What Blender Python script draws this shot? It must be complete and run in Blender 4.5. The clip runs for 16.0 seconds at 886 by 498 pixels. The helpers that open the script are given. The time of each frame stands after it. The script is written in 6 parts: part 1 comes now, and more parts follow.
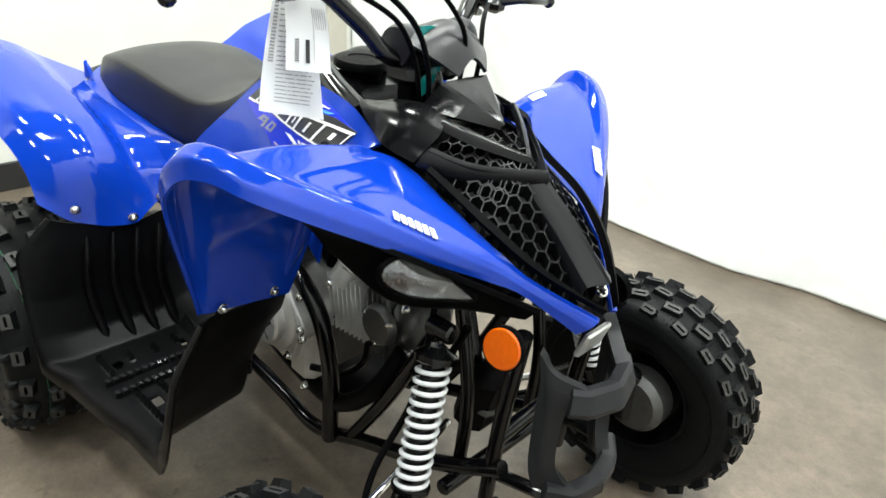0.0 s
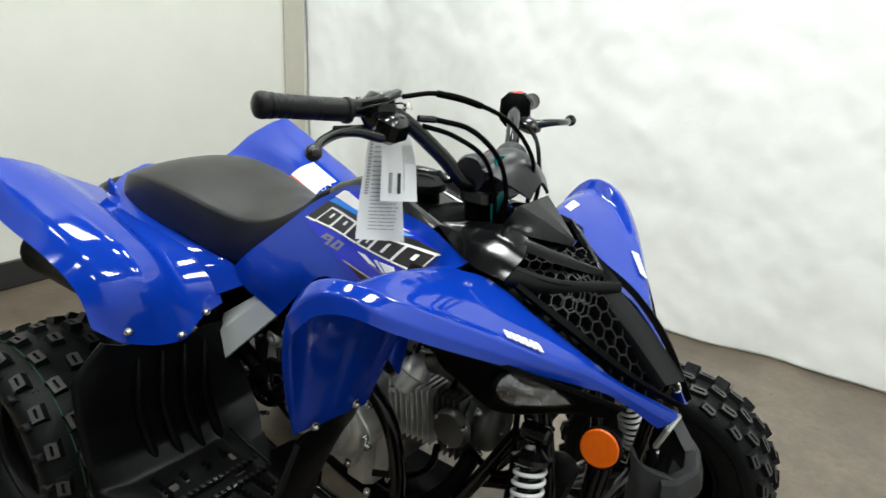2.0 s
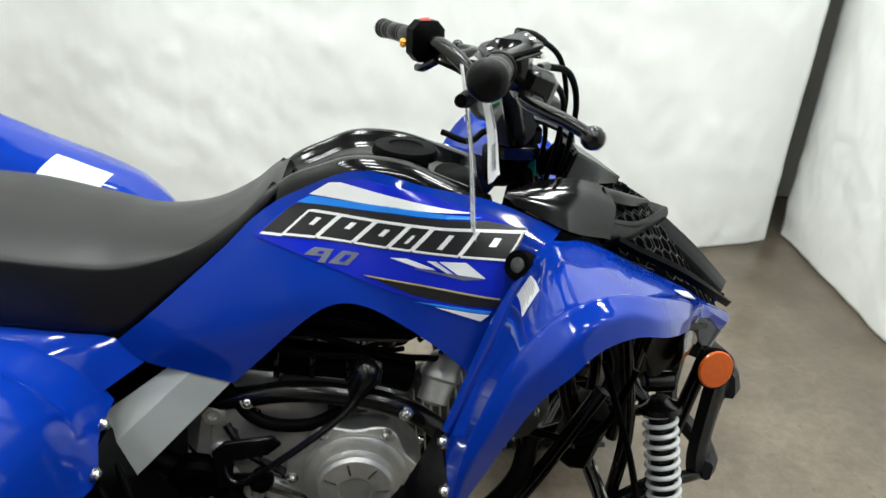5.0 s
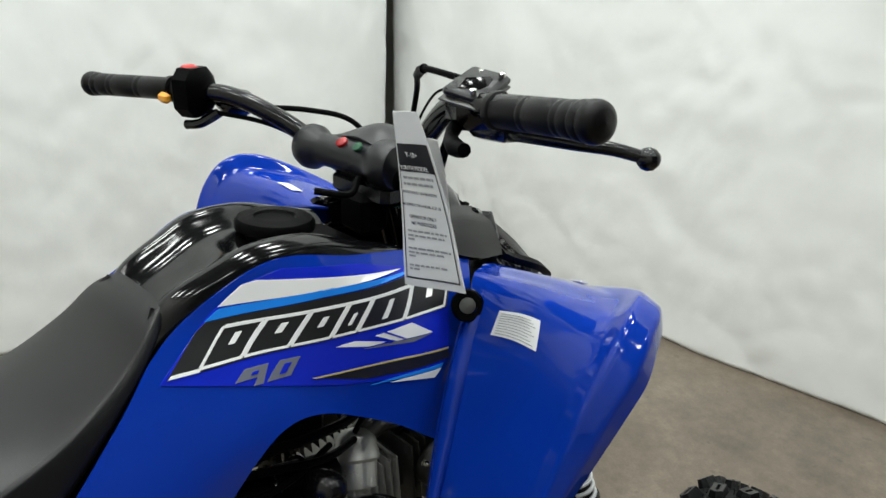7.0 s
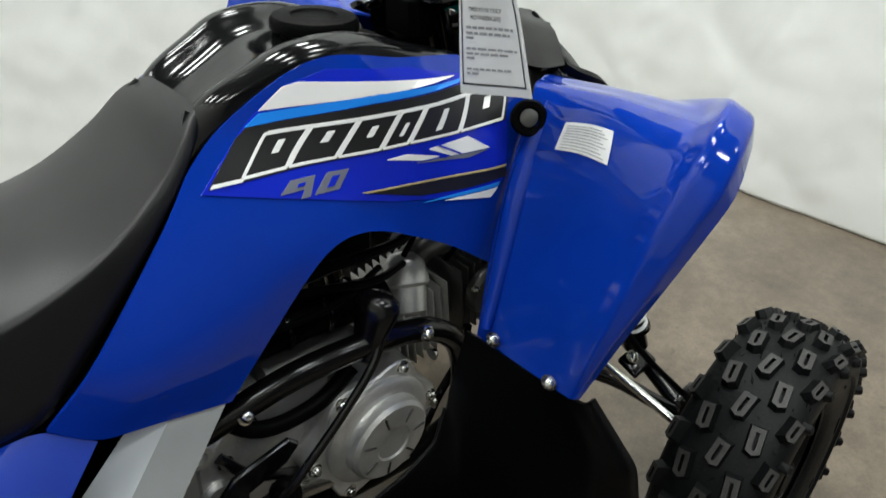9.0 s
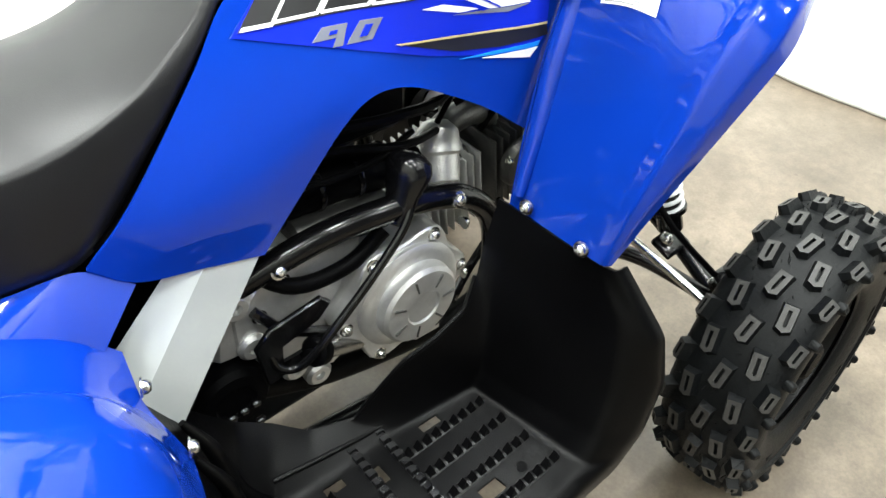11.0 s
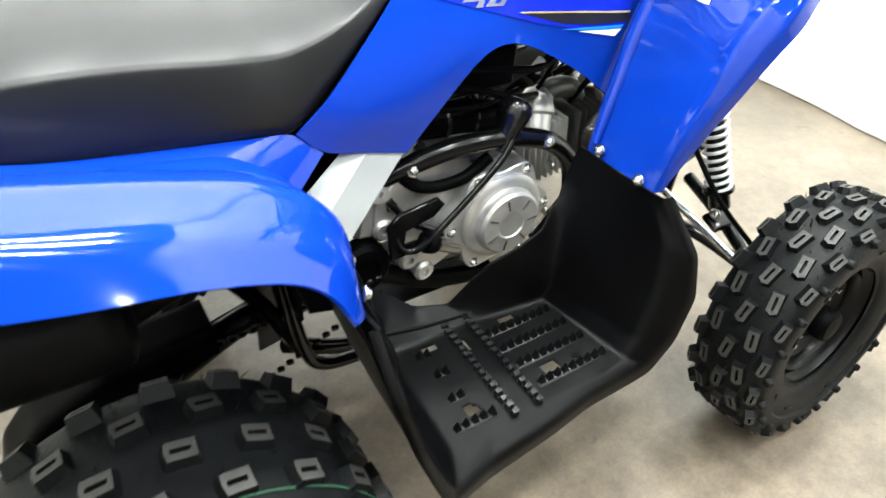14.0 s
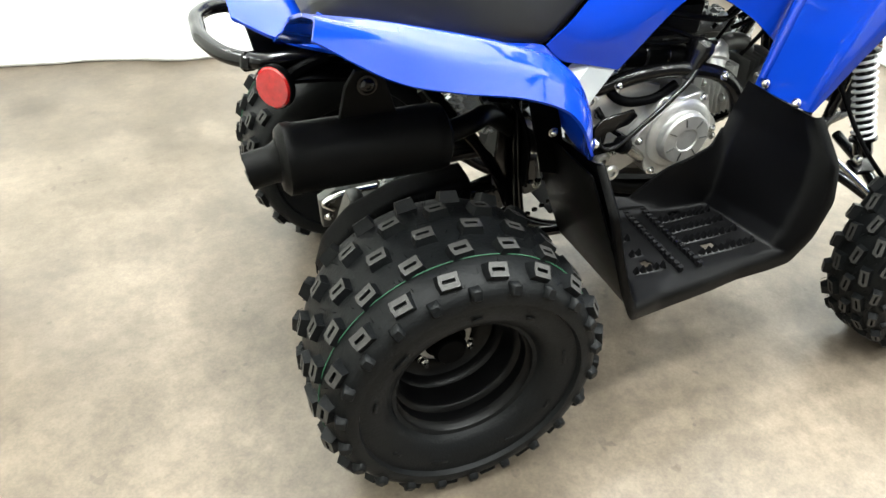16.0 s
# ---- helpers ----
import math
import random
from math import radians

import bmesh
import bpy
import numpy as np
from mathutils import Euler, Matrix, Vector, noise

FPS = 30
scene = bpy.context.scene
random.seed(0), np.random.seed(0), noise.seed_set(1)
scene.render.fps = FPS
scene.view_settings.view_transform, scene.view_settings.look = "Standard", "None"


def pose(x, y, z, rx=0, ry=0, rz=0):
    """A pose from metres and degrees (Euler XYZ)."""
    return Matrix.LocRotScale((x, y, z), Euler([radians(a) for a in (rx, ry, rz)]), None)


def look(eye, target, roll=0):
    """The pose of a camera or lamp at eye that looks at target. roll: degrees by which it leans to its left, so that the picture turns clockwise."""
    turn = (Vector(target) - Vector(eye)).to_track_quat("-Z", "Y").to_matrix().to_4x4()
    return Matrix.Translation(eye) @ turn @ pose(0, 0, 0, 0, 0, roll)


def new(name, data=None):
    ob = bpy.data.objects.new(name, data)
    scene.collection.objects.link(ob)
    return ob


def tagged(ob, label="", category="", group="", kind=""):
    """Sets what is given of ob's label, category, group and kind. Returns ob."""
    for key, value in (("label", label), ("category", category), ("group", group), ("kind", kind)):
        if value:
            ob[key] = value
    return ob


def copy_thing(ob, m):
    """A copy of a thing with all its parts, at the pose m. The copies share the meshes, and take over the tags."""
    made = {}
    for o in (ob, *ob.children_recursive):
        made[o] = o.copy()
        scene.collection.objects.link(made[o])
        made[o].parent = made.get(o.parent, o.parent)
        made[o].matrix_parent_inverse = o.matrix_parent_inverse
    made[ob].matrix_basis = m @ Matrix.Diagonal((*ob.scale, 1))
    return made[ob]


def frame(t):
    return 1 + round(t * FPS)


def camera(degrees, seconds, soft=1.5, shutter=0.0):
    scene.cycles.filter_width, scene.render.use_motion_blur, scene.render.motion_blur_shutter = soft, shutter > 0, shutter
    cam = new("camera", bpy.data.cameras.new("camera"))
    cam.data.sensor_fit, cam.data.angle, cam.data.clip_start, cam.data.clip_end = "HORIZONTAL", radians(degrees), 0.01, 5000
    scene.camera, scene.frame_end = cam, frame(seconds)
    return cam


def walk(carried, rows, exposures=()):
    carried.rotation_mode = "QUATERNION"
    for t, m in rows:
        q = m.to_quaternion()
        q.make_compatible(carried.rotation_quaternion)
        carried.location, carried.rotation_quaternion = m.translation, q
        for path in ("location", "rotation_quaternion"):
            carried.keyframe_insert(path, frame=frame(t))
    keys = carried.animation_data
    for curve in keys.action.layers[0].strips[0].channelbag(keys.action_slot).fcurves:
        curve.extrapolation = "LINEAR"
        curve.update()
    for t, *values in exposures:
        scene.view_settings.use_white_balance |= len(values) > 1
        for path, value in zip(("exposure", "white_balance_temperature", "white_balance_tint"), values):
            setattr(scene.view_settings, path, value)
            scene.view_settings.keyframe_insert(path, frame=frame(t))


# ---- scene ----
# ---- camera and its walk ----
cam = camera(65.0, 16.0, shutter=0.3)
PATH = [
    (0, (1.413, -0.644, 0.975), (0.188, 0.669, 0.095), 3.5),
    (0.5, (1.372, -0.69, 1.002), (0.256, 0.734, 0.149), 3.2),
    (1, (1.334, -0.732, 1.024), (0.261, 0.74, 0.198), 3.2),
    (1.5, (1.307, -0.766, 1.046), (0.238, 0.76, 0.318), 3.1),
    (2, (1.277, -0.826, 1.046), (0.172, 0.695, 0.364), 3.4),
    (2.5, (1.223, -0.885, 1.041), (0.12, 0.627, 0.337), 4.7),
    (3, (1.108, -0.847, 1.009), (0.127, 0.686, 0.181), 3.0),
    (3.5, (1.014, -0.835, 1.011), (0.293, 0.783, 0.082), 4.4),
    (4, (0.846, -0.925, 1.026), (0.49, 0.839, 0.153), 7.9),
    (4.5, (0.716, -0.906, 1.015), (0.669, 0.908, 0.174), 7.9),
    (5, (0.582, -0.815, 1.018), (0.776, 0.991, 0.181), 3.5),
    (5.2, (0.516, -0.795, 1.028), (0.901, 0.989, 0.208), 4.4),
    (7.3, (0.251, -0.55, 1.011), (1.613, 0.689, 0.231), 1.7),
    (7.5, (0.252, -0.536, 1.002), (1.617, 0.684, 0.197), 2.1),
    (8, (0.262, -0.529, 0.991), (1.563, 0.686, 0.08), 1.8),
    (8.5, (0.263, -0.535, 0.979), (1.483, 0.673, -0.046), 1.7),
    (9, (0.261, -0.536, 0.96), (1.4, 0.653, -0.175), 1.1),
    (9.5, (0.256, -0.539, 0.947), (1.332, 0.612, -0.285), 1.1),
    (10, (0.25, -0.542, 0.939), (1.261, 0.563, -0.387), 1.3),
    (10.2, (0.254, -0.556, 0.925), (1.229, 0.581, -0.401), 0.6),
    (12.3, (0.235, -0.526, 0.926), (1.175, 0.544, -0.479), 0.9),
    (12.5, (0.232, -0.539, 0.925), (1.167, 0.563, -0.458), 0.4),
    (13, (0.209, -0.541, 0.935), (1.142, 0.55, -0.457), 0.9),
    (13.5, (0.117, -0.594, 0.951), (1.104, 0.538, -0.37), 2.6),
    (14, (0.064, -0.748, 0.949), (0.914, 0.559, -0.304), 2.4),
    (14.5, (-0.002, -0.884, 0.96), (0.637, 0.551, -0.279), -2.9),
    (15, (-0.123, -0.945, 0.97), (0.433, 0.495, -0.303), -2.0),
    (15.5, (-0.229, -1.015, 0.977), (0.342, 0.447, -0.263), -0.1),
    (16, (-0.232, -1.03, 0.972), (0.333, 0.451, -0.247), 1.0),
]
EXPOSURE = [(0, 0.32), (0.4, 0.18), (0.7, 0.0), (1, -0.06), (1.5, -0.16), (2, -0.42), (2.5, -0.52), (3, -0.60), (4, -0.36), (5, -0.36), (7.5, -0.80), (8.7, -0.76), (9.5, 0.0), (10.2, 0.62), (12.3, 1.02), (14, 1.26), (16, 1.24)]
walk(cam, [(t, look(eye, target, roll)) for t, eye, target, roll in PATH], EXPOSURE)

# ---- light ----
world = bpy.data.worlds.new("showroom_air")
scene.world = world
world.use_nodes = True
world.node_tree.nodes["Background"].inputs["Color"].default_value = (0.9, 0.95, 1.0, 1)
world.node_tree.nodes["Background"].inputs["Strength"].default_value = 0.02

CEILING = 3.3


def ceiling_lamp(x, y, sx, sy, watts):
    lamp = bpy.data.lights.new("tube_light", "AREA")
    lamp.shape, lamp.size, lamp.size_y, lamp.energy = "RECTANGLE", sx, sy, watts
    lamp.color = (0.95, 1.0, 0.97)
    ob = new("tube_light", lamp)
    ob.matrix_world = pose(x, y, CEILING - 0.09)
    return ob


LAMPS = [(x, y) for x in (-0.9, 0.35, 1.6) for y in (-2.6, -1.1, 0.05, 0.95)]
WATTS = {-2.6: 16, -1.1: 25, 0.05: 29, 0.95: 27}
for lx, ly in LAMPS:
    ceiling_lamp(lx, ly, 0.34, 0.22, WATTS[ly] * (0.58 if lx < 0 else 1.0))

# ---- materials ----


def material(name, color, rough=0.5, metal=0.0, vary=0.12, scale=18.0, bump=0.0, bump_scale=300.0, coat=0.0, spec=0.5,
             stain=None, stain_scale=2.0, stain_amount=0.4, rough_vary=0.08):
    m = bpy.data.materials.new(name)
    m.use_nodes = True
    nt = m.node_tree
    bsdf = nt.nodes["Principled BSDF"]
    n = nt.nodes.new
    co = n("ShaderNodeTexCoord")
    grain = n("ShaderNodeTexNoise")
    grain.inputs["Scale"].default_value, grain.inputs["Detail"].default_value = scale, 5
    grain.inputs["Roughness"].default_value = 0.62
    nt.links.new(co.outputs["Object"], grain.inputs["Vector"])
    ramp = n("ShaderNodeMix")
    ramp.data_type = "RGBA"
    ramp.inputs["A"].default_value = (*[c * (1 - vary) for c in color], 1)
    ramp.inputs["B"].default_value = (*[min(1, c * (1 + vary)) for c in color], 1)
    spread = n("ShaderNodeMapRange")
    spread.inputs["From Min"].default_value, spread.inputs["From Max"].default_value = 0.26, 0.74
    nt.links.new(grain.outputs["Fac"], spread.inputs["Value"])
    nt.links.new(spread.outputs["Result"], ramp.inputs["Factor"])
    out = ramp.outputs["Result"]
    if stain:
        big = n("ShaderNodeTexNoise")
        big.inputs["Scale"].default_value, big.inputs["Detail"].default_value = stain_scale, 5
        big.inputs["Roughness"].default_value = 0.62
        nt.links.new(co.outputs["Object"], big.inputs["Vector"])
        fac = n("ShaderNodeMapRange")
        fac.inputs["From Min"].default_value, fac.inputs["From Max"].default_value = 0.36, 0.68
        fac.inputs["To Max"].default_value = stain_amount
        nt.links.new(big.outputs["Fac"], fac.inputs["Value"])
        mix = n("ShaderNodeMix")
        mix.data_type = "RGBA"
        mix.inputs["B"].default_value = (*stain, 1)
        nt.links.new(fac.outputs["Result"], mix.inputs["Factor"])
        nt.links.new(out, mix.inputs["A"])
        out = mix.outputs["Result"]
    nt.links.new(out, bsdf.inputs["Base Color"])
    rr = n("ShaderNodeMapRange")
    rr.inputs["To Min"].default_value, rr.inputs["To Max"].default_value = max(0.02, rough - rough_vary), min(1, rough + rough_vary)
    nt.links.new(grain.outputs["Fac"], rr.inputs["Value"])
    nt.links.new(rr.outputs["Result"], bsdf.inputs["Roughness"])
    bsdf.inputs["Metallic"].default_value = metal
    bsdf.inputs["Specular IOR Level"].default_value = spec
    bsdf.inputs["Coat Weight"].default_value, bsdf.inputs["Coat Roughness"].default_value = coat, 0.05
    if bump:
        fine = n("ShaderNodeTexNoise")
        fine.inputs["Scale"].default_value, fine.inputs["Detail"].default_value = bump_scale, 3
        nt.links.new(co.outputs["Object"], fine.inputs["Vector"])
        b = n("ShaderNodeBump")
        b.inputs["Strength"].default_value, b.inputs["Distance"].default_value = bump, 0.002
        nt.links.new(fine.outputs["Fac"], b.inputs["Height"])
        nt.links.new(b.outputs["Normal"], bsdf.inputs["Normal"])
    return m


BLUE = material("blue_plastic", (0.0022, 0.0285, 0.300), 0.07, vary=0.03, scale=3, spec=0.38, rough_vary=0.03)
BLUE_FILM = material("blue_decal_film", (0.006, 0.020, 0.46), 0.14, spec=0.45, vary=0.03, scale=5, rough_vary=0.03)
BLACK_GLOSS = material("gloss_black_plastic", (0.0025, 0.0025, 0.003), 0.13, spec=0.4, vary=0.1, scale=6, rough_vary=0.04)
BLACK_PLASTIC = material("textured_black_plastic", (0.0012, 0.0012, 0.0014), 0.42, vary=0.15, bump=0.2, bump_scale=900, spec=0.03)
SATIN_BLACK = material("satin_black_plastic", (0.0025, 0.0025, 0.003), 0.15, spec=0.28, vary=0.12, bump=0.08, bump_scale=700)
CHEVRON_GREY = material("dark_grey_satin_plastic", (0.0065, 0.0068, 0.0078), 0.32, spec=0.22, vary=0.1, bump=0.12, bump_scale=800)
SATIN_GREY = material("satin_dark_grey_plastic", (0.0085, 0.0085, 0.0105), 0.30, spec=0.35, vary=0.1, bump=0.1, bump_scale=900)
GREY_PLASTIC = material("dark_grey_plastic", (0.013, 0.0135, 0.015), 0.38, spec=0.2, vary=0.1, bump=0.2, bump_scale=900)
WELL_PLASTIC = material("moulded_black_plastic", (0.0013, 0.0013, 0.0015), 0.31, spec=0.085, vary=0.2, scale=9, bump=0.16, bump_scale=800)
WHEEL_BLACK = material("black_wheel_paint", (0.0022, 0.0022, 0.0024), 0.30, spec=0.14, vary=0.1, rough_vary=0.05)
VINYL = material("seat_vinyl", (0.0045, 0.0045, 0.0052), 0.36, vary=0.08, bump=0.10, bump_scale=900, spec=0.36)
RUBBER = material("tyre_rubber", (0.0035, 0.004, 0.0045), 0.46, spec=0.12, vary=0.2, scale=40, bump=0.3, bump_scale=250, stain=(0.010, 0.010, 0.0097), stain_scale=7, stain_amount=0.14)
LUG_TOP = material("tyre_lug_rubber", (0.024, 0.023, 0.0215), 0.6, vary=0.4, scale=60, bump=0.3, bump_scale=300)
BLACK_STEEL = material("black_painted_steel", (0.002, 0.002, 0.0023), 0.18, spec=0.34, vary=0.1, rough_vary=0.06)
# shinier than the footwell plastic, so raised grips catch highlights
GRIP_PLASTIC = material("shiny_black_plastic", (0.004, 0.004, 0.0045), 0.28, spec=0.45, vary=0.15)
BLACK_MATT = material("matt_black_steel", (0.0018, 0.0018, 0.0018), 0.44, spec=0.07, vary=0.15, bump=0.15, bump_scale=600)
ALLOY = material("cast_aluminium", (0.56, 0.56, 0.55), 0.40, metal=0.8, vary=0.15, scale=40, bump=0.25, bump_scale=350)
BOWL = material("headlight_reflector", (0.27, 0.28, 0.30), 0.26, metal=1.0, vary=0.30, scale=90)
ALLOY_DARK = material("grey_cast_alloy", (0.095, 0.095, 0.092), 0.42, metal=0.8, vary=0.2, scale=30, bump=0.3, bump_scale=300)
GRIP_RUBBER = material("black_grip_rubber", (0.0022, 0.0022, 0.0025), 0.36, spec=0.2, vary=0.12, bump=0.1, bump_scale=700)
SILVER = material("silver_paint", (0.38, 0.40, 0.40), 0.38, metal=0.15, vary=0.05, bump=0.05)
STEEL = material("bright_steel", (0.62, 0.62, 0.60), 0.22, metal=1.0, vary=0.1, scale=50)
WHITE_COIL = material("white_enamel", (0.52, 0.53, 0.54), 0.25, vary=0.04)
WHITE_FILM = material("white_film", (0.78, 0.78, 0.78), 0.35, vary=0.03)
PAPER = material("white_card", (0.74, 0.74, 0.73), 0.6, vary=0.03)
INK = material("black_ink", (0.012, 0.012, 0.013), 0.35, vary=0.1)
GREY_INK = material("grey_ink", (0.30, 0.30, 0.305), 0.5, vary=0.1)
CYAN_FILM = material("cyan_film", (0.01, 0.22, 0.78), 0.3, vary=0.03)
GREY_FILM = material("grey_film", (0.13, 0.14, 0.18), 0.35, vary=0.05)
GOLD_FILM = material("gold_film", (0.45, 0.36, 0.16), 0.35, vary=0.05)
ORANGE = material("amber_lens", (0.46, 0.075, 0.001), 0.22, vary=0.12, scale=160, coat=0.2, spec=0.3)
RED = material("red_lens", (0.30, 0.004, 0.005), 0.20, vary=0.35, scale=120, coat=0.12)
RED_PLASTIC = material("red_plastic", (0.5, 0.02, 0.02), 0.35)
YELLOW_PLASTIC = material("amber_button_plastic", (0.75, 0.32, 0.02), 0.4)
GREEN_PAINT = material("green_paint", (0.012, 0.075, 0.036), 0.7)
TEAL = material("teal_plastic_film", (0.0, 0.16, 0.15), 0.25, vary=0.3)
FLOOR_MAT = material("stained_concrete", (0.170, 0.139, 0.107), 0.33, vary=0.30, scale=3.2, bump=0.06, bump_scale=60,
                     stain=(0.086, 0.067, 0.047), stain_scale=1.3, stain_amount=0.75, rough_vary=0.10)
# worn sealed concrete: broad patches, hand-sized clouds, fine mineral speckle and small dark spots over the base
tree = FLOOR_MAT.node_tree
shader = tree.nodes["Principled BSDF"]
place = tree.nodes.new("ShaderNodeTexCoord")
tone = shader.inputs["Base Color"].links[0].from_socket
for scale, detail, lo, hi, dark, light in ((9.0, 4, 0.30, 0.70, 0.80, 1.16), (38.0, 5, 0.28, 0.72, 0.87, 1.11), (210.0, 3, 0.30, 0.70, 0.88, 1.10), (24.0, 2, 0.27, 0.33, 0.72, 1.0)):
    grain = tree.nodes.new("ShaderNodeTexNoise")
    grain.inputs["Scale"].default_value, grain.inputs["Detail"].default_value, grain.inputs["Roughness"].default_value = scale, detail, 0.60
    tree.links.new(place.outputs["Object"], grain.inputs["Vector"])
    level = tree.nodes.new("ShaderNodeMapRange")
    level.interpolation_type = "SMOOTHSTEP"
    for key, value in zip(("From Min", "From Max", "To Min", "To Max"), (lo, hi, dark, light)):
        level.inputs[key].default_value = value
    tree.links.new(grain.outputs["Fac"], level.inputs["Value"])
    blend = tree.nodes.new("ShaderNodeMix")
    blend.data_type, blend.blend_type = "RGBA", "MULTIPLY"
    blend.inputs["Factor"].default_value = 1.0
    tree.links.new(tone, blend.inputs["A"])
    tree.links.new(level.outputs["Result"], blend.inputs["B"])
    tone = blend.outputs["Result"]
tree.links.new(tone, shader.inputs["Base Color"])
SHEET_MAT = material("white_sheet", (0.80, 0.81, 0.80), 0.75, vary=0.05, scale=3, bump=0.5, bump_scale=22, spec=0.2)
WALL_MAT = material("wall_paint", (0.62, 0.62, 0.575), 0.6, vary=0.03, scale=6, bump=0.1, bump_scale=200)
TRIM_MAT = material("beige_trim_paint", (0.42, 0.40, 0.34), 0.6, vary=0.04)
BASE_MAT = material("black_baseboard_vinyl", (0.015, 0.015, 0.015), 0.4)
# unseen ceiling and side wall, made dark to deepen reflections and cut bounce
CEIL_MAT = material("bounce_cut_ceiling_paint", (0.10, 0.10, 0.10), 0.8, vary=0.05)
BOUNCE_CUT_WALL = material("bounce_cut_wall_paint", (0.13, 0.125, 0.12), 0.7, vary=0.08, scale=4)
FIXTURE = material("white_fixture_paint", (0.7, 0.7, 0.7), 0.5, vary=0.03)
LAMP_GLOW = bpy.data.materials.new("lamp_diffuser")
LAMP_GLOW.use_nodes = True
LAMP_GLOW.node_tree.nodes["Principled BSDF"].inputs["Emission Color"].default_value = (1, 0.97, 0.92, 1)
LAMP_GLOW.node_tree.nodes["Principled BSDF"].inputs["Emission Strength"].default_value = 6
GLASS = bpy.data.materials.new("clear_lens")
GLASS.use_nodes = True
GLASS.node_tree.nodes["Principled BSDF"].inputs["Transmission Weight"].default_value = 1
GLASS.node_tree.nodes["Principled BSDF"].inputs["Roughness"].default_value = 0.03
GLASS.node_tree.nodes["Principled BSDF"].inputs["IOR"].default_value = 1.3

WRAP = bpy.data.materials.new("clear_plastic_wrap")
WRAP.use_nodes = True
wrap = WRAP.node_tree.nodes["Principled BSDF"]
wrap.inputs["Base Color"].default_value = (0.82, 0.83, 0.84, 1)
wrap.inputs["Transmission Weight"].default_value, wrap.inputs["Roughness"].default_value, wrap.inputs["IOR"].default_value = 0.75, 0.16, 1.18

# ---- shape tools ----


MID = 0.012  # the middle plane of the quad


class Geo:
    """Gathers the points and faces of one part."""

    def __init__(self):
        self.v, self.f, self.m = [], [], []

    def add(self, verts, faces, slot=0):
        k = len(self.v)
        self.v += [tuple(map(float, p)) for p in verts]
        self.f += [tuple(i + k for i in f) for f in faces]
        self.m += [slot] * len(faces)
        return self

    def moved(self, m):
        self.v = [tuple(m @ Vector(p)) for p in self.v]
        return self

    def join(self, other, m=None):
        return self.add([m @ Vector(p) for p in other.v] if m else other.v, other.f)

    def mirror(self):
        g = Geo()
        g.v, g.f, g.m = [(x, 2 * MID - y, z) for x, y, z in self.v], [tuple(reversed(f)) for f in self.f], list(self.m)
        return g


def smooth_line(points, n, closed=False):
    """n points along a smooth line through the given ones."""
    p = np.array(points, float)
    k = len(p)
    if k == 2 and not closed:
        return p[0] + np.linspace(0, 1, n)[:, None] * (p[1] - p[0])
    ext = np.vstack([p[-1], p, p[0], p[1]]) if closed else np.vstack([2 * p[0] - p[1], p, 2 * p[-1] - p[-2]])
    spans = k if closed else k - 1
    out = []
    for t in np.linspace(0, spans, n, endpoint=not closed):
        i = min(int(t), spans - 1)
        u = t - i
        a, b, c, d = ext[i : i + 4]
        out.append(0.5 * (2 * b + (c - a) * u + (2 * a - 5 * b + 4 * c - d) * u * u + (3 * b - a - 3 * c + d) * u**3))
    return np.array(out)


def patch(rows, nu, nv):
    """A smooth grid of nu x nv points through rows of control points."""
    across = [smooth_line(r, nv) for r in rows]
    return np.stack([smooth_line([r[j] for r in across], nu) for j in range(nv)], 1)


def creased(rows, nu, nv, soft=1):
    """A grid through rows of control points, straight between them, its folds eased."""
    p = np.array(rows, float)
    far = np.concatenate([[0], np.cumsum(np.linalg.norm(np.diff(p, axis=0), axis=2).mean(1))])
    wide = np.concatenate([[0], np.cumsum(np.linalg.norm(np.diff(p, axis=1), axis=2).mean(0))])
    across = np.stack([np.stack([np.interp(np.linspace(0, wide[-1], nv), wide, r[:, k]) for k in range(3)], 1) for r in p])
    g = np.stack([np.stack([np.interp(np.linspace(0, far[-1], nu), far, across[:, j, k]) for k in range(3)], 1) for j in range(nv)], 1)
    for _ in range(soft):
        g[1:-1] = (g[:-2] + 2 * g[1:-1] + g[2:]) / 4
        g[:, 1:-1] = (g[:, :-2] + 2 * g[:, 1:-1] + g[:, 2:]) / 4
    return g


def folded(rows, nu, nv, soft=2):
    """Like patch, but straight between the points of a row, with eased folds along the rows' run."""
    line = np.linspace(0, len(rows[0]) - 1, nv)
    across = [np.stack([np.interp(line, np.arange(len(r)), np.array(r)[:, k]) for k in range(3)], 1) for r in rows]
    g = np.stack([smooth_line([r[j] for r in across], nu) for j in range(nv)], 1)
    for _ in range(soft):
        g[:, 1:-1] = (g[:, :-2] + 2 * g[:, 1:-1] + g[:, 2:]) / 4
    return g


def normals(grid):
    du, dv = np.gradient(grid, axis=0), np.gradient(grid, axis=1)
    n = np.cross(du, dv)
    return n / np.maximum(np.linalg.norm(n, axis=2, keepdims=True), 1e-9)


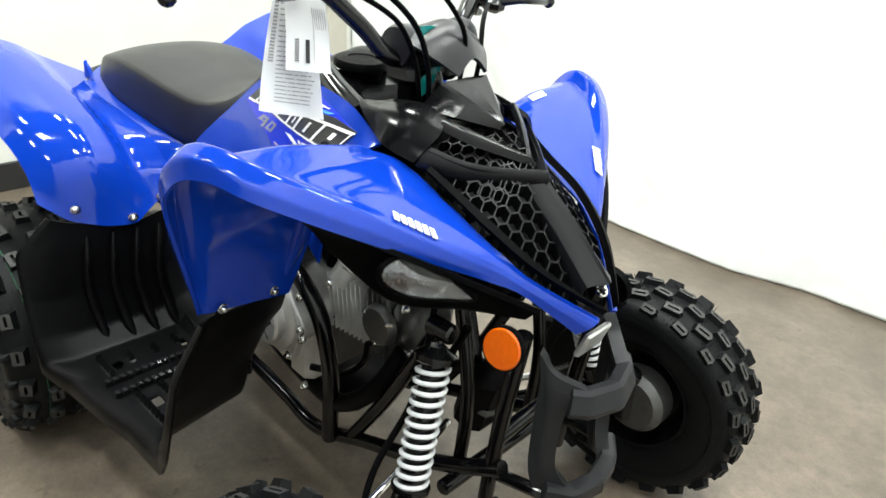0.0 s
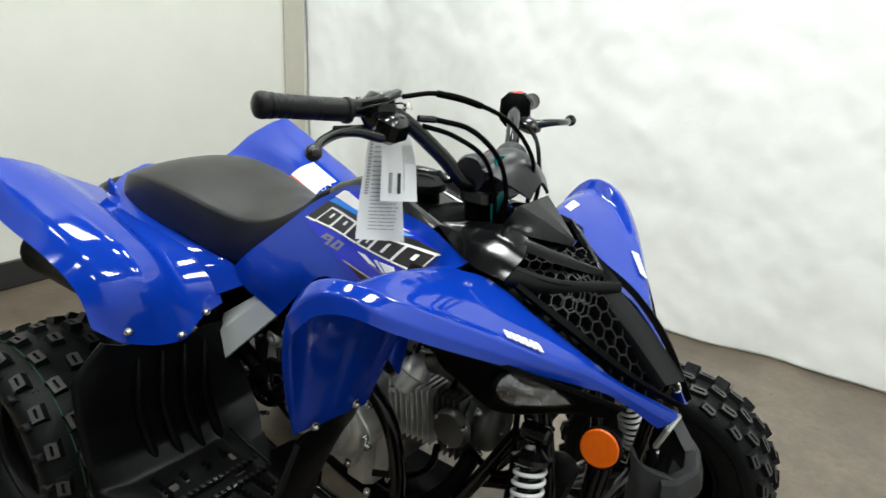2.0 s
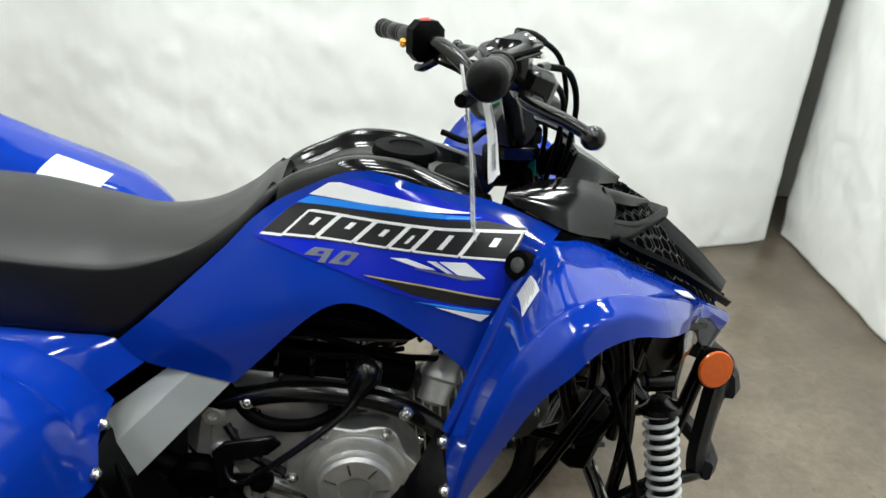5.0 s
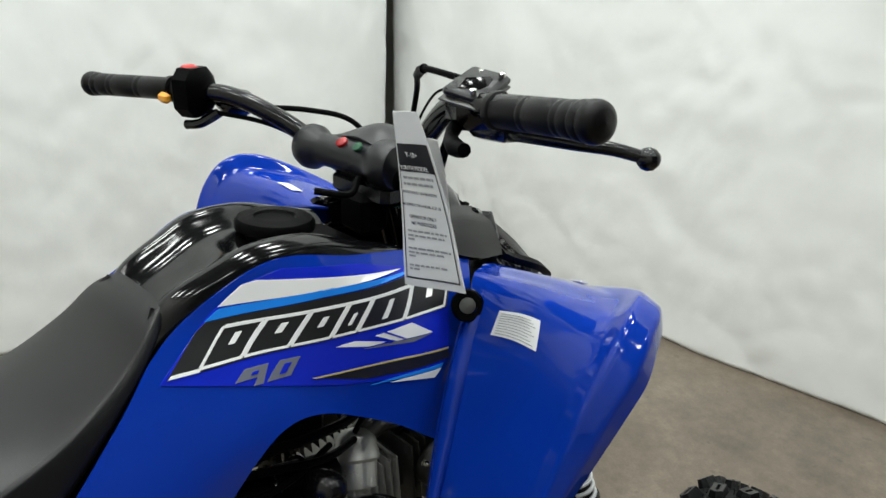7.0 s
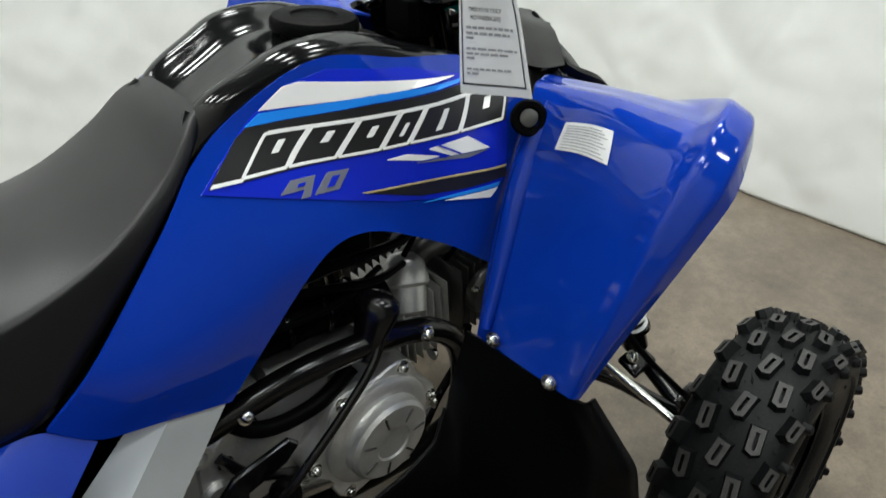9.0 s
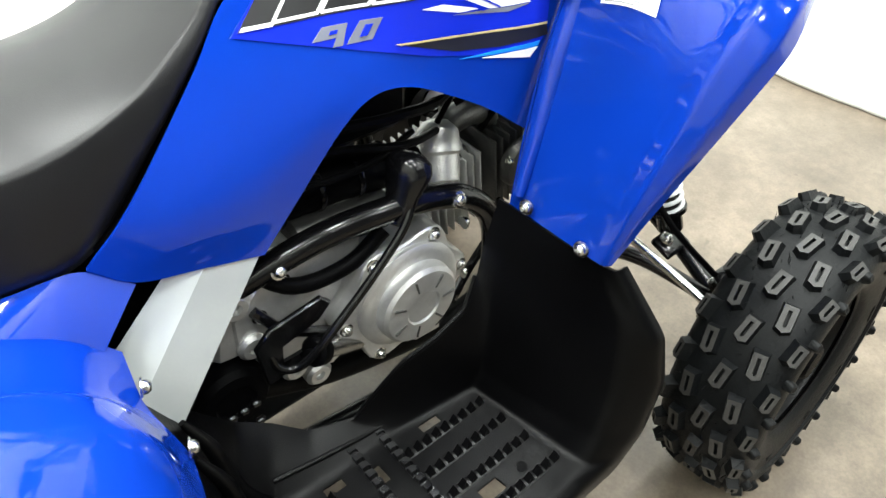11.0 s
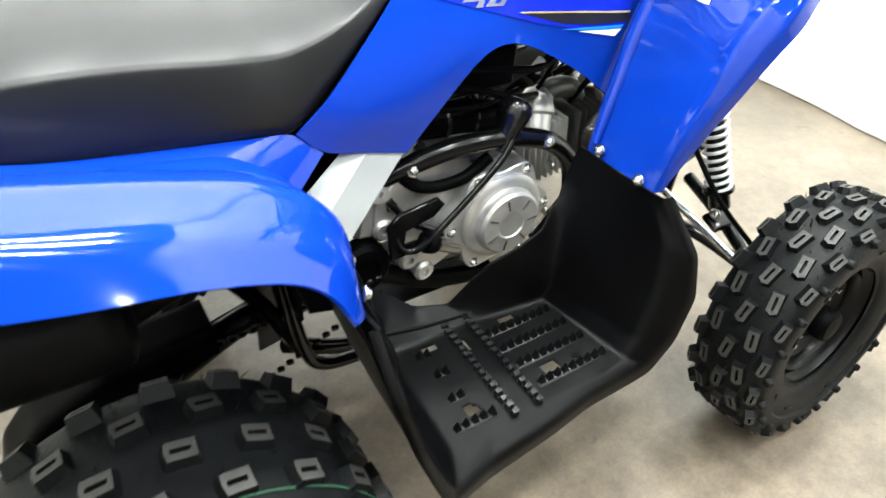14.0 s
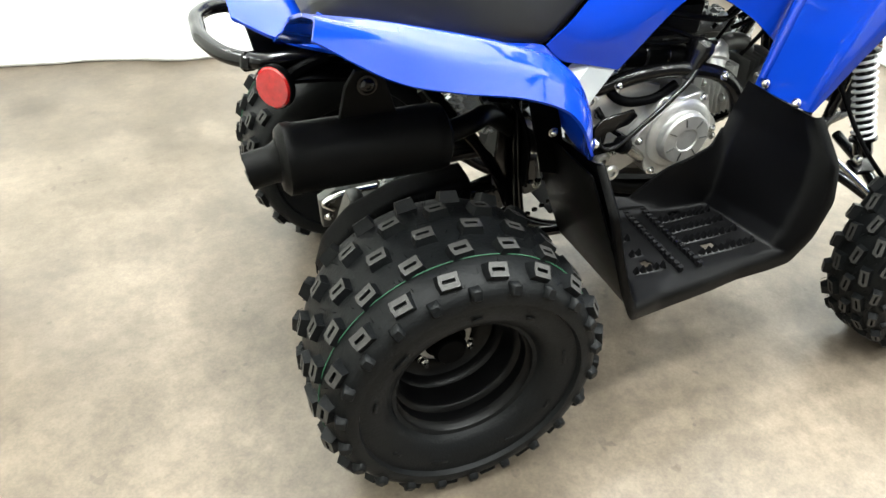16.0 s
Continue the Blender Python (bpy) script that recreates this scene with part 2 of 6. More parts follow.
def sheet(rows, nu=24, nv=16, thick=0.004, grid=None, hole=None):
    """A moulded sheet with thickness, from rows of control points."""
    top = patch(rows, nu, nv) if grid is None else grid
    nu, nv = top.shape[:2]
    low = top - normals(top) * thick
    g, at = Geo(), lambda i, j: i * nv + j
    verts = np.concatenate([top.reshape(-1, 3), low.reshape(-1, 3)])
    k, faces = nu * nv, []
    for i in range(nu - 1):
        for j in range(nv - 1):
            a, b, c, d = at(i, j), at(i + 1, j), at(i + 1, j + 1), at(i, j + 1)
            if hole and hole(*top[i, j]):
                continue
            faces += [(a, b, c, d), (k + d, k + c, k + b, k + a)]
    ring = [at(i, 0) for i in range(nu)] + [at(nu - 1, j) for j in range(1, nv)]
    ring += [at(i, nv - 1) for i in range(nu - 2, -1, -1)] + [at(0, j) for j in range(nv - 2, 0, -1)]
    for a, b in zip(ring, ring[1:] + ring[:1]):
        faces.append((b, a, k + a, k + b))
    return g.add(verts, faces)


def tube(points, r, sides=10, steps=0, closed=False, ends=True):
    """A bent round bar; r may be one radius or one for each control point."""
    n = steps or max(2, 6 * (len(points) - (0 if closed else 1)) if len(points) > 2 else 2)
    line = smooth_line(points, n, closed)
    rad = np.full(n, r) if np.isscalar(r) else np.interp(np.linspace(0, 1, n), np.linspace(0, 1, len(r)), r)
    way = np.gradient(line, axis=0) if not closed else np.roll(line, -1, 0) - np.roll(line, 1, 0)
    way /= np.maximum(np.linalg.norm(way, axis=1, keepdims=True), 1e-9)
    side = np.cross(way[0], (0, 0, 1) if abs(way[0][2]) < 0.9 else (1, 0, 0))
    verts = []
    for i in range(n):
        side = side - way[i] * (side @ way[i])
        side /= np.linalg.norm(side)
        up = np.cross(side, way[i])
        for a in np.linspace(0, 2 * np.pi, sides, endpoint=False):
            verts.append(line[i] + rad[i] * (np.cos(a) * side + np.sin(a) * up))
    faces = []
    for i in range(n if closed else n - 1):
        for j in range(sides):
            a, b, i2 = j, (j + 1) % sides, (i + 1) % n
            faces.append((i * sides + a, i * sides + b, i2 * sides + b, i2 * sides + a))
    if ends and not closed:
        faces += [tuple(range(sides))[::-1], tuple(range((n - 1) * sides, n * sides))]
    return Geo().add(verts, faces)


def lathe(profile, sides=32, m=None, closed=False, caps=True):
    """Turns a profile of (radius, along) about the z axis."""
    verts, faces, k = [], [], len(profile)
    for a in np.linspace(0, 2 * np.pi, sides, endpoint=False):
        verts += [(r * np.cos(a), r * np.sin(a), z) for r, z in profile]
    for i in range(sides):
        i2 = (i + 1) % sides
        for j in range(k if closed else k - 1):
            j2 = (j + 1) % k
            faces.append((i * k + j, i2 * k + j, i2 * k + j2, i * k + j2))
    if caps and not closed:
        for j in (0, k - 1):
            if profile[j][0] > 1e-4:
                ring = [i * k + j for i in range(sides)]
                faces.append(tuple(ring[::-1] if j == 0 else ring))
    g = Geo().add(verts, faces)
    return g.moved(m) if m else g


def along(a, b):
    """The pose that carries the z axis from a towards b."""
    a, b = Vector(a), Vector(b)
    return Matrix.Translation(a) @ (b - a).to_track_quat("Z", "Y").to_matrix().to_4x4()


def rod(a, b, r, sides=12):
    d = (Vector(b) - Vector(a)).length
    c = min(r * 0.25, d * 0.2)
    return lathe([(r - c, 0), (r, c), (r, d - c), (r - c, d)], sides, along(a, b))


def block(size, bevel=0.003, m=None, taper=1.0):
    """A box with chamfered edges; taper narrows its top."""
    x, y, z = (s / 2 for s in size)
    b = min(bevel, x * 0.8, y * 0.8, z * 0.8)
    verts = []
    for zz, inner in ((-z, b), (-z + b, 0), (z - b, 0), (z, b)):
        s = 1 + (taper - 1) * (zz + z) / (2 * z)
        px, py = (x - inner) * s, (y - inner) * s
        c = b if not inner else b * 0.7
        verts += [(-px + c, -py, zz), (px - c, -py, zz), (px, -py + c, zz), (px, py - c, zz), (px - c, py, zz), (-px + c, py, zz), (-px, py - c, zz), (-px, -py + c, zz)]
    faces = [tuple(range(8))[::-1], tuple(range(24, 32))]
    for k in range(3):
        for j in range(8):
            j2 = (j + 1) % 8
            faces.append((k * 8 + j, k * 8 + j2, k * 8 + 8 + j2, k * 8 + 8 + j))
    g = Geo().add(verts, faces)
    return g.moved(m) if m else g


def plate(outline, thick, m=None):
    """A flat plate with the given outline (x, y), from z = 0 up to thick, its upper edge eased."""
    n = len(outline)
    c = np.mean(outline, 0)
    e = min(thick * 0.35, 0.002)
    pull = [(np.array(p) + (c - p) / max(np.linalg.norm(c - p), 1e-6) * e) for p in outline]
    verts = [(x, y, 0) for x, y in outline] + [(x, y, thick - e) for x, y in outline] + [(x, y, thick) for x, y in pull]
    faces = [tuple(range(n))[::-1], tuple(range(2 * n, 3 * n))]
    for k in range(2):
        faces += [(k * n + i, k * n + (i + 1) % n, (k + 1) * n + (i + 1) % n, (k + 1) * n + i) for i in range(n)]
    g = Geo().add(verts, faces)
    return g.moved(m) if m else g


def bolt(at, way, r=0.008, m=None):
    """A domed bolt head on its washer."""
    p = Vector(at)
    return lathe([(0, 0), (r * 1.35, 0), (r * 1.35, 0.0015), (r, 0.002), (r * 0.95, 0.005), (r * 0.6, 0.0075), (r * 0.35, 0.0078), (r * 0.3, 0.005), (0, 0.005)], 14, along(p, p + Vector(way)))


def part(name, geo, mat, parent=None, label="", sharp=40, flat=False):
    """Links a shape as one mesh object under a thing or a part."""
    me = bpy.data.meshes.new(name)
    me.from_pydata(geo.v, [], geo.f)
    for one in mat if isinstance(mat, (list, tuple)) else [mat]:
        me.materials.append(one)
    if any(geo.m):
        me.polygons.foreach_set("material_index", geo.m)
    me.validate()
    if not flat:
        me.polygons.foreach_set("use_smooth", [True] * len(me.polygons))
        me.set_sharp_from_angle(angle=radians(sharp))
    ob = new(name, me)
    if parent:
        ob.parent = parent
    return tagged(ob, label)


def thing(name, label, category, group=""):
    return tagged(new(name), label, category, group)


def both(name, geo, mat, parent, label="", sharp=40):
    """The part and its mirror image on the other side."""
    return part(name, geo, mat, parent, label, sharp), part(name, geo.mirror(), mat, parent, label, sharp)

# ---- the place: floor, sheets, walls, ceiling ----
X0, X1, Y0, Y1 = -1.25, 2.12, -4.6, 1.5


def slab(name, lo, hi, mat, label, category="", kind="structure"):
    c, s = [(a + b) / 2 for a, b in zip(lo, hi)], [b - a for a, b in zip(lo, hi)]
    ob = part(name, block(s, 0.004), mat)
    ob.location = c
    return tagged(ob, label, category, kind=kind)


slab("floor", (X0 - 0.2, Y0 - 0.2, -0.1), (X1 + 1.2, Y1 + 0.7, 0), FLOOR_MAT, "brown-grey stained sealed concrete floor", "floor")
slab("wall_back", (X0 - 0.12, Y0, 0), (X0, Y1 + 0.6, CEILING), WALL_MAT, "plain off-white painted wall", "wall")
# side wall and ceiling are out of view; their dark tone shapes the light
slab("wall_side", (X0 - 0.12, Y0 - 0.12, 0), (X1 + 1.2, Y0, CEILING), BOUNCE_CUT_WALL, "plain unseen wall, made dark to cut bounce light", "wall")
slab("wall_far", (X0, Y1 + 0.5, 0), (X1 + 1.2, Y1 + 0.6, CEILING), WALL_MAT, "plain off-white painted wall behind white sheets", "wall")
slab("wall_front", (X1 + 1.1, Y0, 0), (X1 + 1.2, Y1 + 0.5, CEILING), WALL_MAT, "plain off-white painted wall behind white sheets", "wall")
slab("ceiling", (X0 - 0.12, Y0 - 0.12, CEILING), (X1 + 1.2, Y1 + 0.6, CEILING + 0.1), CEIL_MAT, "unseen ceiling, made dark to cut bounce light", "ceiling")
slab("baseboard", (X0, Y0 + 0.01, 0), (X0 + 0.012, Y1 + 0.48, 0.1), BASE_MAT, "black vinyl baseboard along the wall", "baseboard")

slab("trim", (X0, Y1 - 0.16, 0.1), (X0 + 0.018, Y1 - 0.05, CEILING), TRIM_MAT, "beige painted trim board in the corner", "trim")


def hanging(name, top, hem, seed):
    """A sheet of cloth hung along the line top, its hem lying along the points of hem, with soft folds and creases."""
    a, b = (Vector((*p, 0)) for p in top)
    run = (b - a).length
    way = (b - a).normalized()
    out = Vector((way.y, -way.x, 0))
    low = [(Vector((*p, 0)) - a) for p in hem]
    at, off = [v.dot(way) for v in low], [v.dot(out) for v in low]
    nu, nv = int(run * 85), 150
    grid = np.zeros((nu, nv, 3))
    for i in range(nu):
        s = i / (nu - 1) * run
        kick = np.interp([s - 0.06, s, s + 0.06], at, off).mean()
        for j in range(nv):
            h = (j / (nv - 1)) ** 1.15
            z = 0.003 + (CEILING - 0.353) * h
            loose = (1 - h) ** 1.6
            d = kick * loose + 0.016 * math.sin(s * 4.3 + seed + 0.5 * math.sin(s * 1.7)) * (0.4 + 0.6 * loose)
            d += 0.010 * abs(math.sin(s * 7.0 + seed * 3 + 0.8 * noise.noise((s * 1.3, z * 0.4, seed)))) ** 3
            d += 0.011 * noise.noise((s * 1.9 + seed * 7, z * 0.7, 0)) + 0.005 * noise.noise((s * 4.6 + seed, z * 2.4, 3)) + 0.0022 * noise.noise((s * 13 + z * 7, z * 11, 8))
            d += 0.012 * abs(noise.noise((s * 3.1 + seed, z * 0.35, 5))) + 0.007 * abs(noise.noise((s * 4 + z * 2.5, z * 3 - s, 11 + seed))) + 0.0025 * abs(noise.noise((s * 17 + z * 5, z * 13 - s * 4, 23 + seed))) + 0.004 * abs(noise.noise((s * 9 - z * 4, z * 8 + s * 3, 17 + seed)))
            grid[i, j] = a + way * s + out * d
            grid[i, j, 2] = z
    return part(name, sheet(None, thick=0.002, grid=grid), SHEET_MAT, sharp=180)


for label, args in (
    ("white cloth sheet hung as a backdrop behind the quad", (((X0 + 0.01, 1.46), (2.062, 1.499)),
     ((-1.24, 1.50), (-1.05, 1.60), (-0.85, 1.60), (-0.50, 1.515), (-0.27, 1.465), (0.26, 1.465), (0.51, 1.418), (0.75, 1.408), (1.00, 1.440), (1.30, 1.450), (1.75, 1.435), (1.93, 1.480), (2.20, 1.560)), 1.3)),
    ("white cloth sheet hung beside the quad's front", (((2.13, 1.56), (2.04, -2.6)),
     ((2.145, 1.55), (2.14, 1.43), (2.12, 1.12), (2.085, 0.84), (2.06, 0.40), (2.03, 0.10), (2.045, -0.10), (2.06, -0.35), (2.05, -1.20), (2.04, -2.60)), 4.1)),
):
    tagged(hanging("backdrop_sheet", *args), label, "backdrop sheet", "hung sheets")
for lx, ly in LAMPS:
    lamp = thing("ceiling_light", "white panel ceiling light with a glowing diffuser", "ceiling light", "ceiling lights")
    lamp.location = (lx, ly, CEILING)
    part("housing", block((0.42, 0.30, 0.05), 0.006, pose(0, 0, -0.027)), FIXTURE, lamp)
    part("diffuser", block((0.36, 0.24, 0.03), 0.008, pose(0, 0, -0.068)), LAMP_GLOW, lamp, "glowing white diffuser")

# ---- the quad ----
quad = thing("quad_bike", "blue and black youth quad bike standing on the concrete floor", "quad bike")


def knob(length, width, high, pointed, taper=0.78):
    """A tread block with a slot in its top; z is up from the carcass. pointed: how far one end runs to a point."""
    g = Geo()
    a, b, p = length / 2, width / 2, length * 0.5 * pointed
    ring = lambda s, t, z: [(-a * s, -b * t, z), ((a - p) * s, -b * t, z), (a * s, 0, z), ((a - p) * s, b * t, z), (-a * s, b * t, z)]
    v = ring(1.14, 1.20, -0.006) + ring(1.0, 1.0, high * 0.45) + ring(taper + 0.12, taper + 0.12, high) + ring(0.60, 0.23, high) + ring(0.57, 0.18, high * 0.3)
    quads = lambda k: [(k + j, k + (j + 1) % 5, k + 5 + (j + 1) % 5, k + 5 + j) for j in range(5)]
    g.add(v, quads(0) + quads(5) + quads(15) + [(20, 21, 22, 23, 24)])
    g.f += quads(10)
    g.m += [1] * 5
    return g
HAIRS = Geo()
BLOCKS = []


def tyre_shape(half, radius, bead, rings, count, size, high, shoulder):
    """Carcass with rows of tread blocks; z runs along the axle, outwards."""
    crown = radius - high
    HAIRS.v, HAIRS.f, HAIRS.m = [], [], []
    BLOCKS.clear()
    step = bead + (crown - bead) * 0.56
    wall = [(bead, -half * 0.72), (bead + 0.004, -half * 0.80), (bead + 0.010, -half * 0.84), (bead + 0.024, -half * 0.925), (step - 0.010, -half * 0.935), (step - 0.002, -half * 0.935), (step + 0.001, -half), (step + 0.006, -half * 1.005)]
    edge = [tuple(p) for p in smooth_line([(step + 0.006, -half * 1.005), (crown * 0.90, -half * 0.97), (crown * 0.955, -half * 0.84), (crown * 0.988, -half * 0.60), (crown, -half * 0.28), (crown * 1.003, 0)], 16)]
    prof = wall[:-1] + edge
    prof = prof + [(r, -z) for r, z in reversed(prof[:-1])]
    inner = [(bead - 0.006, half * 0.7), (bead + 0.02, half * 0.6), (bead + 0.02, -half * 0.6), (bead - 0.006, -half * 0.7)]
    g = lathe(prof + inner, 64, closed=True)
    rnd = random.Random(count)
    for k, (across, tilt, stagger, scale) in enumerate(rings):
        for i in range(count):
            ang = 360 / count * (i + stagger)
            drop = (abs(across) / half) ** 3 * high * 1.1
            m = pose(0, 0, 0, 0, 0, ang) @ pose(crown - drop, 0, across, 0, 90, 0) @ pose(0, 0, 0, 0, -tilt, 0) @ pose(0, 0, 0, 0, 0, 90 + (18 if k % 2 else -14) * shoulder)
            BLOCKS.append((scale, m))
    for i in range(320):
        ang, across = rnd.uniform(0, 360), rnd.uniform(-0.95, 0.95) * half
        base = pose(0, 0, 0, 0, 0, ang) @ pose(crown * (1 - 0.06 * abs(across / half) ** 3), 0, across, 0, 90, 0)
        w, h = 0.0006, rnd.uniform(0.005, 0.014)
        HAIRS.add([base @ Vector(p) for p in ((w, 0, 0), (-w, w, 0), (-w, -w, 0), (rnd.uniform(-1, 1) * 0.004, rnd.uniform(-1, 1) * 0.004, h))], [(0, 1, 3), (1, 2, 3), (2, 0, 3)])
    return g


def rim_shape(half, bead, disc):
    """A dished steel rim; z outwards."""
    out = [(bead + 0.007, half), (bead + 0.009, half - 0.004), (bead + 0.006, half - 0.009), (bead - 0.001, half - 0.011), (bead - 0.004, half - 0.020), (bead - 0.010, half - 0.024), (bead - 0.011, half - 0.040),
           (bead - 0.017, half - 0.044), (bead - 0.020, half - 0.048), (bead - 0.021, disc + 0.026), (bead - 0.028, disc + 0.020), (bead - 0.030, disc + 0.008), (bead - 0.040, disc), (0.05, disc - 0.004), (0.036, disc + 0.002), (0.0, disc + 0.002)]
    back = [(0.0, disc - 0.006), (bead - 0.03, disc - 0.008), (bead - 0.02, disc - 0.02), (bead - 0.018, -half + 0.04), (bead - 0.002, -half + 0.012), (bead + 0.008, -half)]
    return lathe(out + back, 44, caps=False)


def build_wheel(label, rear):
    half, disc = (0.112, -0.022) if rear else (0.062, 0.004)
    bead = 0.111
    wheel = part("wheel", rim_shape(half * 0.78, bead, disc), WHEEL_BLACK, quad, label)
    if rear:
        rings = [(-0.088, -34, 0.0, 0.9), (-0.046, -9, 0.5, 1), (0.0, 0, 0.0, 1), (0.046, 9, 0.5, 1), (0.088, 34, 0.0, 0.95)]
        geo = tyre_shape(half, 0.219, bead, rings, 20, (0.031, 0.023), 0.011, 0.3)
    else:
        rings = [(-0.051, -38, 0.0, 0.82), (-0.027, -12, 0.5, 1), (0.0, 0, 0.0, 1), (0.027, 12, 0.5, 1), (0.051, 38, 0.0, 0.82)]
        geo = tyre_shape(half, 0.206, bead, rings, 21, (0.0345, 0.0172), 0.0088, 0.5)
    part("tyre", geo, RUBBER, wheel, "black rubber knobbly tyre", 35)
    size, high = ((0.031, 0.023), 0.011) if rear else ((0.0345, 0.0172), 0.0088)
    shared = {}
    for scale, m in BLOCKS:
        if scale not in shared:
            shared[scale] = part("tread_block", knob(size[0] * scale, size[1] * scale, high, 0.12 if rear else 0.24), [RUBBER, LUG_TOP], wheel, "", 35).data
            first = [c for c in wheel.children if c.data == shared[scale]][0]
            first.matrix_basis = m
            continue
        one = new("tread_block", shared[scale])
        one.parent = wheel
        one.matrix_basis = m
        tagged(one)
    side = part("shoulder_block", block((0.019 if rear else 0.014, 0.017 if rear else 0.013, 0.016), 0.002, None, 0.8), RUBBER, wheel).data
    for i in range(22):
        one = [c for c in wheel.children if c.data == side][0] if i == 0 else new("shoulder_block", side)
        one.parent = wheel
        one.matrix_basis = pose(0, 0, 0, 0, 0, 360 / 22 * i) @ pose((0.219 if rear else 0.206) * 0.865, 0, half * 0.972, 0, 20, 0)
        tagged(one)
    for i in range(9):
        ang = 40 * i + (7 if i % 2 else 0)
        mark = block((0.005, 0.016 if i % 3 else 0.028, 0.0016), 0.0006)
        part("sidewall_mark", mark, RUBBER, wheel).matrix_basis = pose(0, 0, 0, 0, 0, ang) @ pose(bead + 0.031, 0, half * 0.945, 0, -8, 0)
    tagged(part("moulding_hairs", HAIRS, RUBBER, wheel), kind="stuff")
    hub = lathe([(0, 0), (0.034, 0), (0.034, 0.012), (0.027, 0.016), (0.027, 0.034), (0.022, 0.04), (0, 0.041)], 20, pose(0, 0, disc + 0.003))
    part("hub_cap", hub, BLACK_PLASTIC, wheel)
    part("hub_plate", lathe([(0.030, 0), (0.046, 0), (0.047, 0.002), (0.045, 0.004), (0.030, 0.004)], 28, pose(0, 0, disc + 0.0035)), ALLOY, wheel, "bare alloy hub plate")
    for i in range(4):
        m = pose(0, 0, 0, 0, 0, 45 + 90 * i) @ pose(0.054, 0, disc + 0.0)
        nut = lathe([(0.010, 0), (0.010, 0.003), (0.0075, 0.004), (0.0075, 0.011), (0.004, 0.013), (0.004, 0.018), (0, 0.018)], 8, m)
        part("wheel_nut", nut, STEEL, wheel, "bright steel wheel nut")
    if rear:
        ring = tube([(0.2078 * math.cos(a), 0.2078 * math.sin(a), 0.058) for a in np.linspace(0, 2 * math.pi, 40, endpoint=False)], 0.0009, 5, 120, True)
        part("paint_line", ring, GREEN_PAINT, wheel, "thin green factory paint line round the tread")
    return wheel


def place_wheel(wheel, m):
    wheel.matrix_basis = m
    return wheel


REAR_AXLE, FRONT_AXLE = (0.042, 0.218), (0.983, 0.206)
rear_wheel = place_wheel(build_wheel("black dished rear wheel with a wide knobbly tyre", True), pose(REAR_AXLE[0], -0.335, REAR_AXLE[1], 90, 0, 0) @ pose(0, 0, 0, 0, 0, 10))
copy_thing(rear_wheel, pose(REAR_AXLE[0], 0.345, REAR_AXLE[1], -90, 0, 0))
front_wheel = place_wheel(build_wheel("black front wheel with a narrow knobbly tyre", False), pose(FRONT_AXLE[0], -0.3855, FRONT_AXLE[1], 86.3, 0, 2))
copy_thing(front_wheel, pose(FRONT_AXLE[0] - 0.017, 0.388, FRONT_AXLE[1], -86.3, 0, 4))

# ---- painted plastics ----
FENDER = [  # from the foot guard up over the wheel and down to the nose: inner edge, bowl, groove, raised rim, band, lower lip
    [(0.668, -0.165, 0.472), (0.664, -0.225, 0.477), (0.661, -0.280, 0.481), (0.660, -0.292, 0.483), (0.662, -0.297, 0.484), (0.665, -0.300, 0.485)],
    [(0.698, -0.150, 0.556), (0.690, -0.212, 0.560), (0.676, -0.288, 0.558), (0.664, -0.307, 0.556), (0.670, -0.316, 0.553), (0.685, -0.318, 0.550)],
    [(0.718, -0.146, 0.620), (0.712, -0.212, 0.628), (0.692, -0.296, 0.625), (0.676, -0.317, 0.620), (0.686, -0.334, 0.617), (0.704, -0.337, 0.614)],
    [(0.735, -0.145, 0.668), (0.726, -0.220, 0.680), (0.708, -0.304, 0.676), (0.693, -0.325, 0.676), (0.704, -0.345, 0.670), (0.722, -0.351, 0.664)],
    [(0.752, -0.140, 0.696), (0.744, -0.222, 0.714), (0.730, -0.310, 0.712), (0.716, -0.330, 0.716), (0.726, -0.352, 0.706), (0.744, -0.355, 0.692)],
    [(0.772, -0.128, 0.710), (0.766, -0.215, 0.725), (0.758, -0.302, 0.726), (0.746, -0.327, 0.743), (0.755, -0.348, 0.732), (0.768, -0.348, 0.712)],
    [(0.795, -0.116, 0.706), (0.796, -0.205, 0.718), (0.796, -0.288, 0.722), (0.786, -0.314, 0.748), (0.793, -0.334, 0.738), (0.802, -0.334, 0.716)],
    [(0.830, -0.100, 0.698), (0.836, -0.188, 0.706), (0.838, -0.256, 0.711), (0.836, -0.284, 0.728), (0.838, -0.306, 0.716), (0.842, -0.308, 0.700)],
    [(0.890, -0.088, 0.667), (0.896, -0.148, 0.676), (0.900, -0.188, 0.678), (0.900, -0.212, 0.684), (0.898, -0.232, 0.676), (0.895, -0.240, 0.665)],
    [(0.950, -0.083, 0.638), (0.956, -0.104, 0.640), (0.960, -0.122, 0.637), (0.960, -0.133, 0.633), (0.957, -0.141, 0.626), (0.953, -0.145, 0.619)],
    [(0.980, -0.073, 0.619), (0.984, -0.081, 0.617), (0.986, -0.088, 0.613), (0.986, -0.093, 0.609), (0.984, -0.097, 0.603), (0.982, -0.100, 0.597)],
    [(1.010, -0.059, 0.598), (1.013, -0.063, 0.595), (1.014, -0.066, 0.592), (1.014, -0.069, 0.589), (1.012, -0.071, 0.585), (1.010, -0.073, 0.582)],
    [(1.072, -0.002, 0.553), (1.075, -0.008, 0.551), (1.073, -0.014, 0.547), (1.070, -0.018, 0.543), (1.064, -0.022, 0.538), (1.058, -0.026, 0.534)],
]
side_panels, front_fenders, rear_fenders = [], [], []


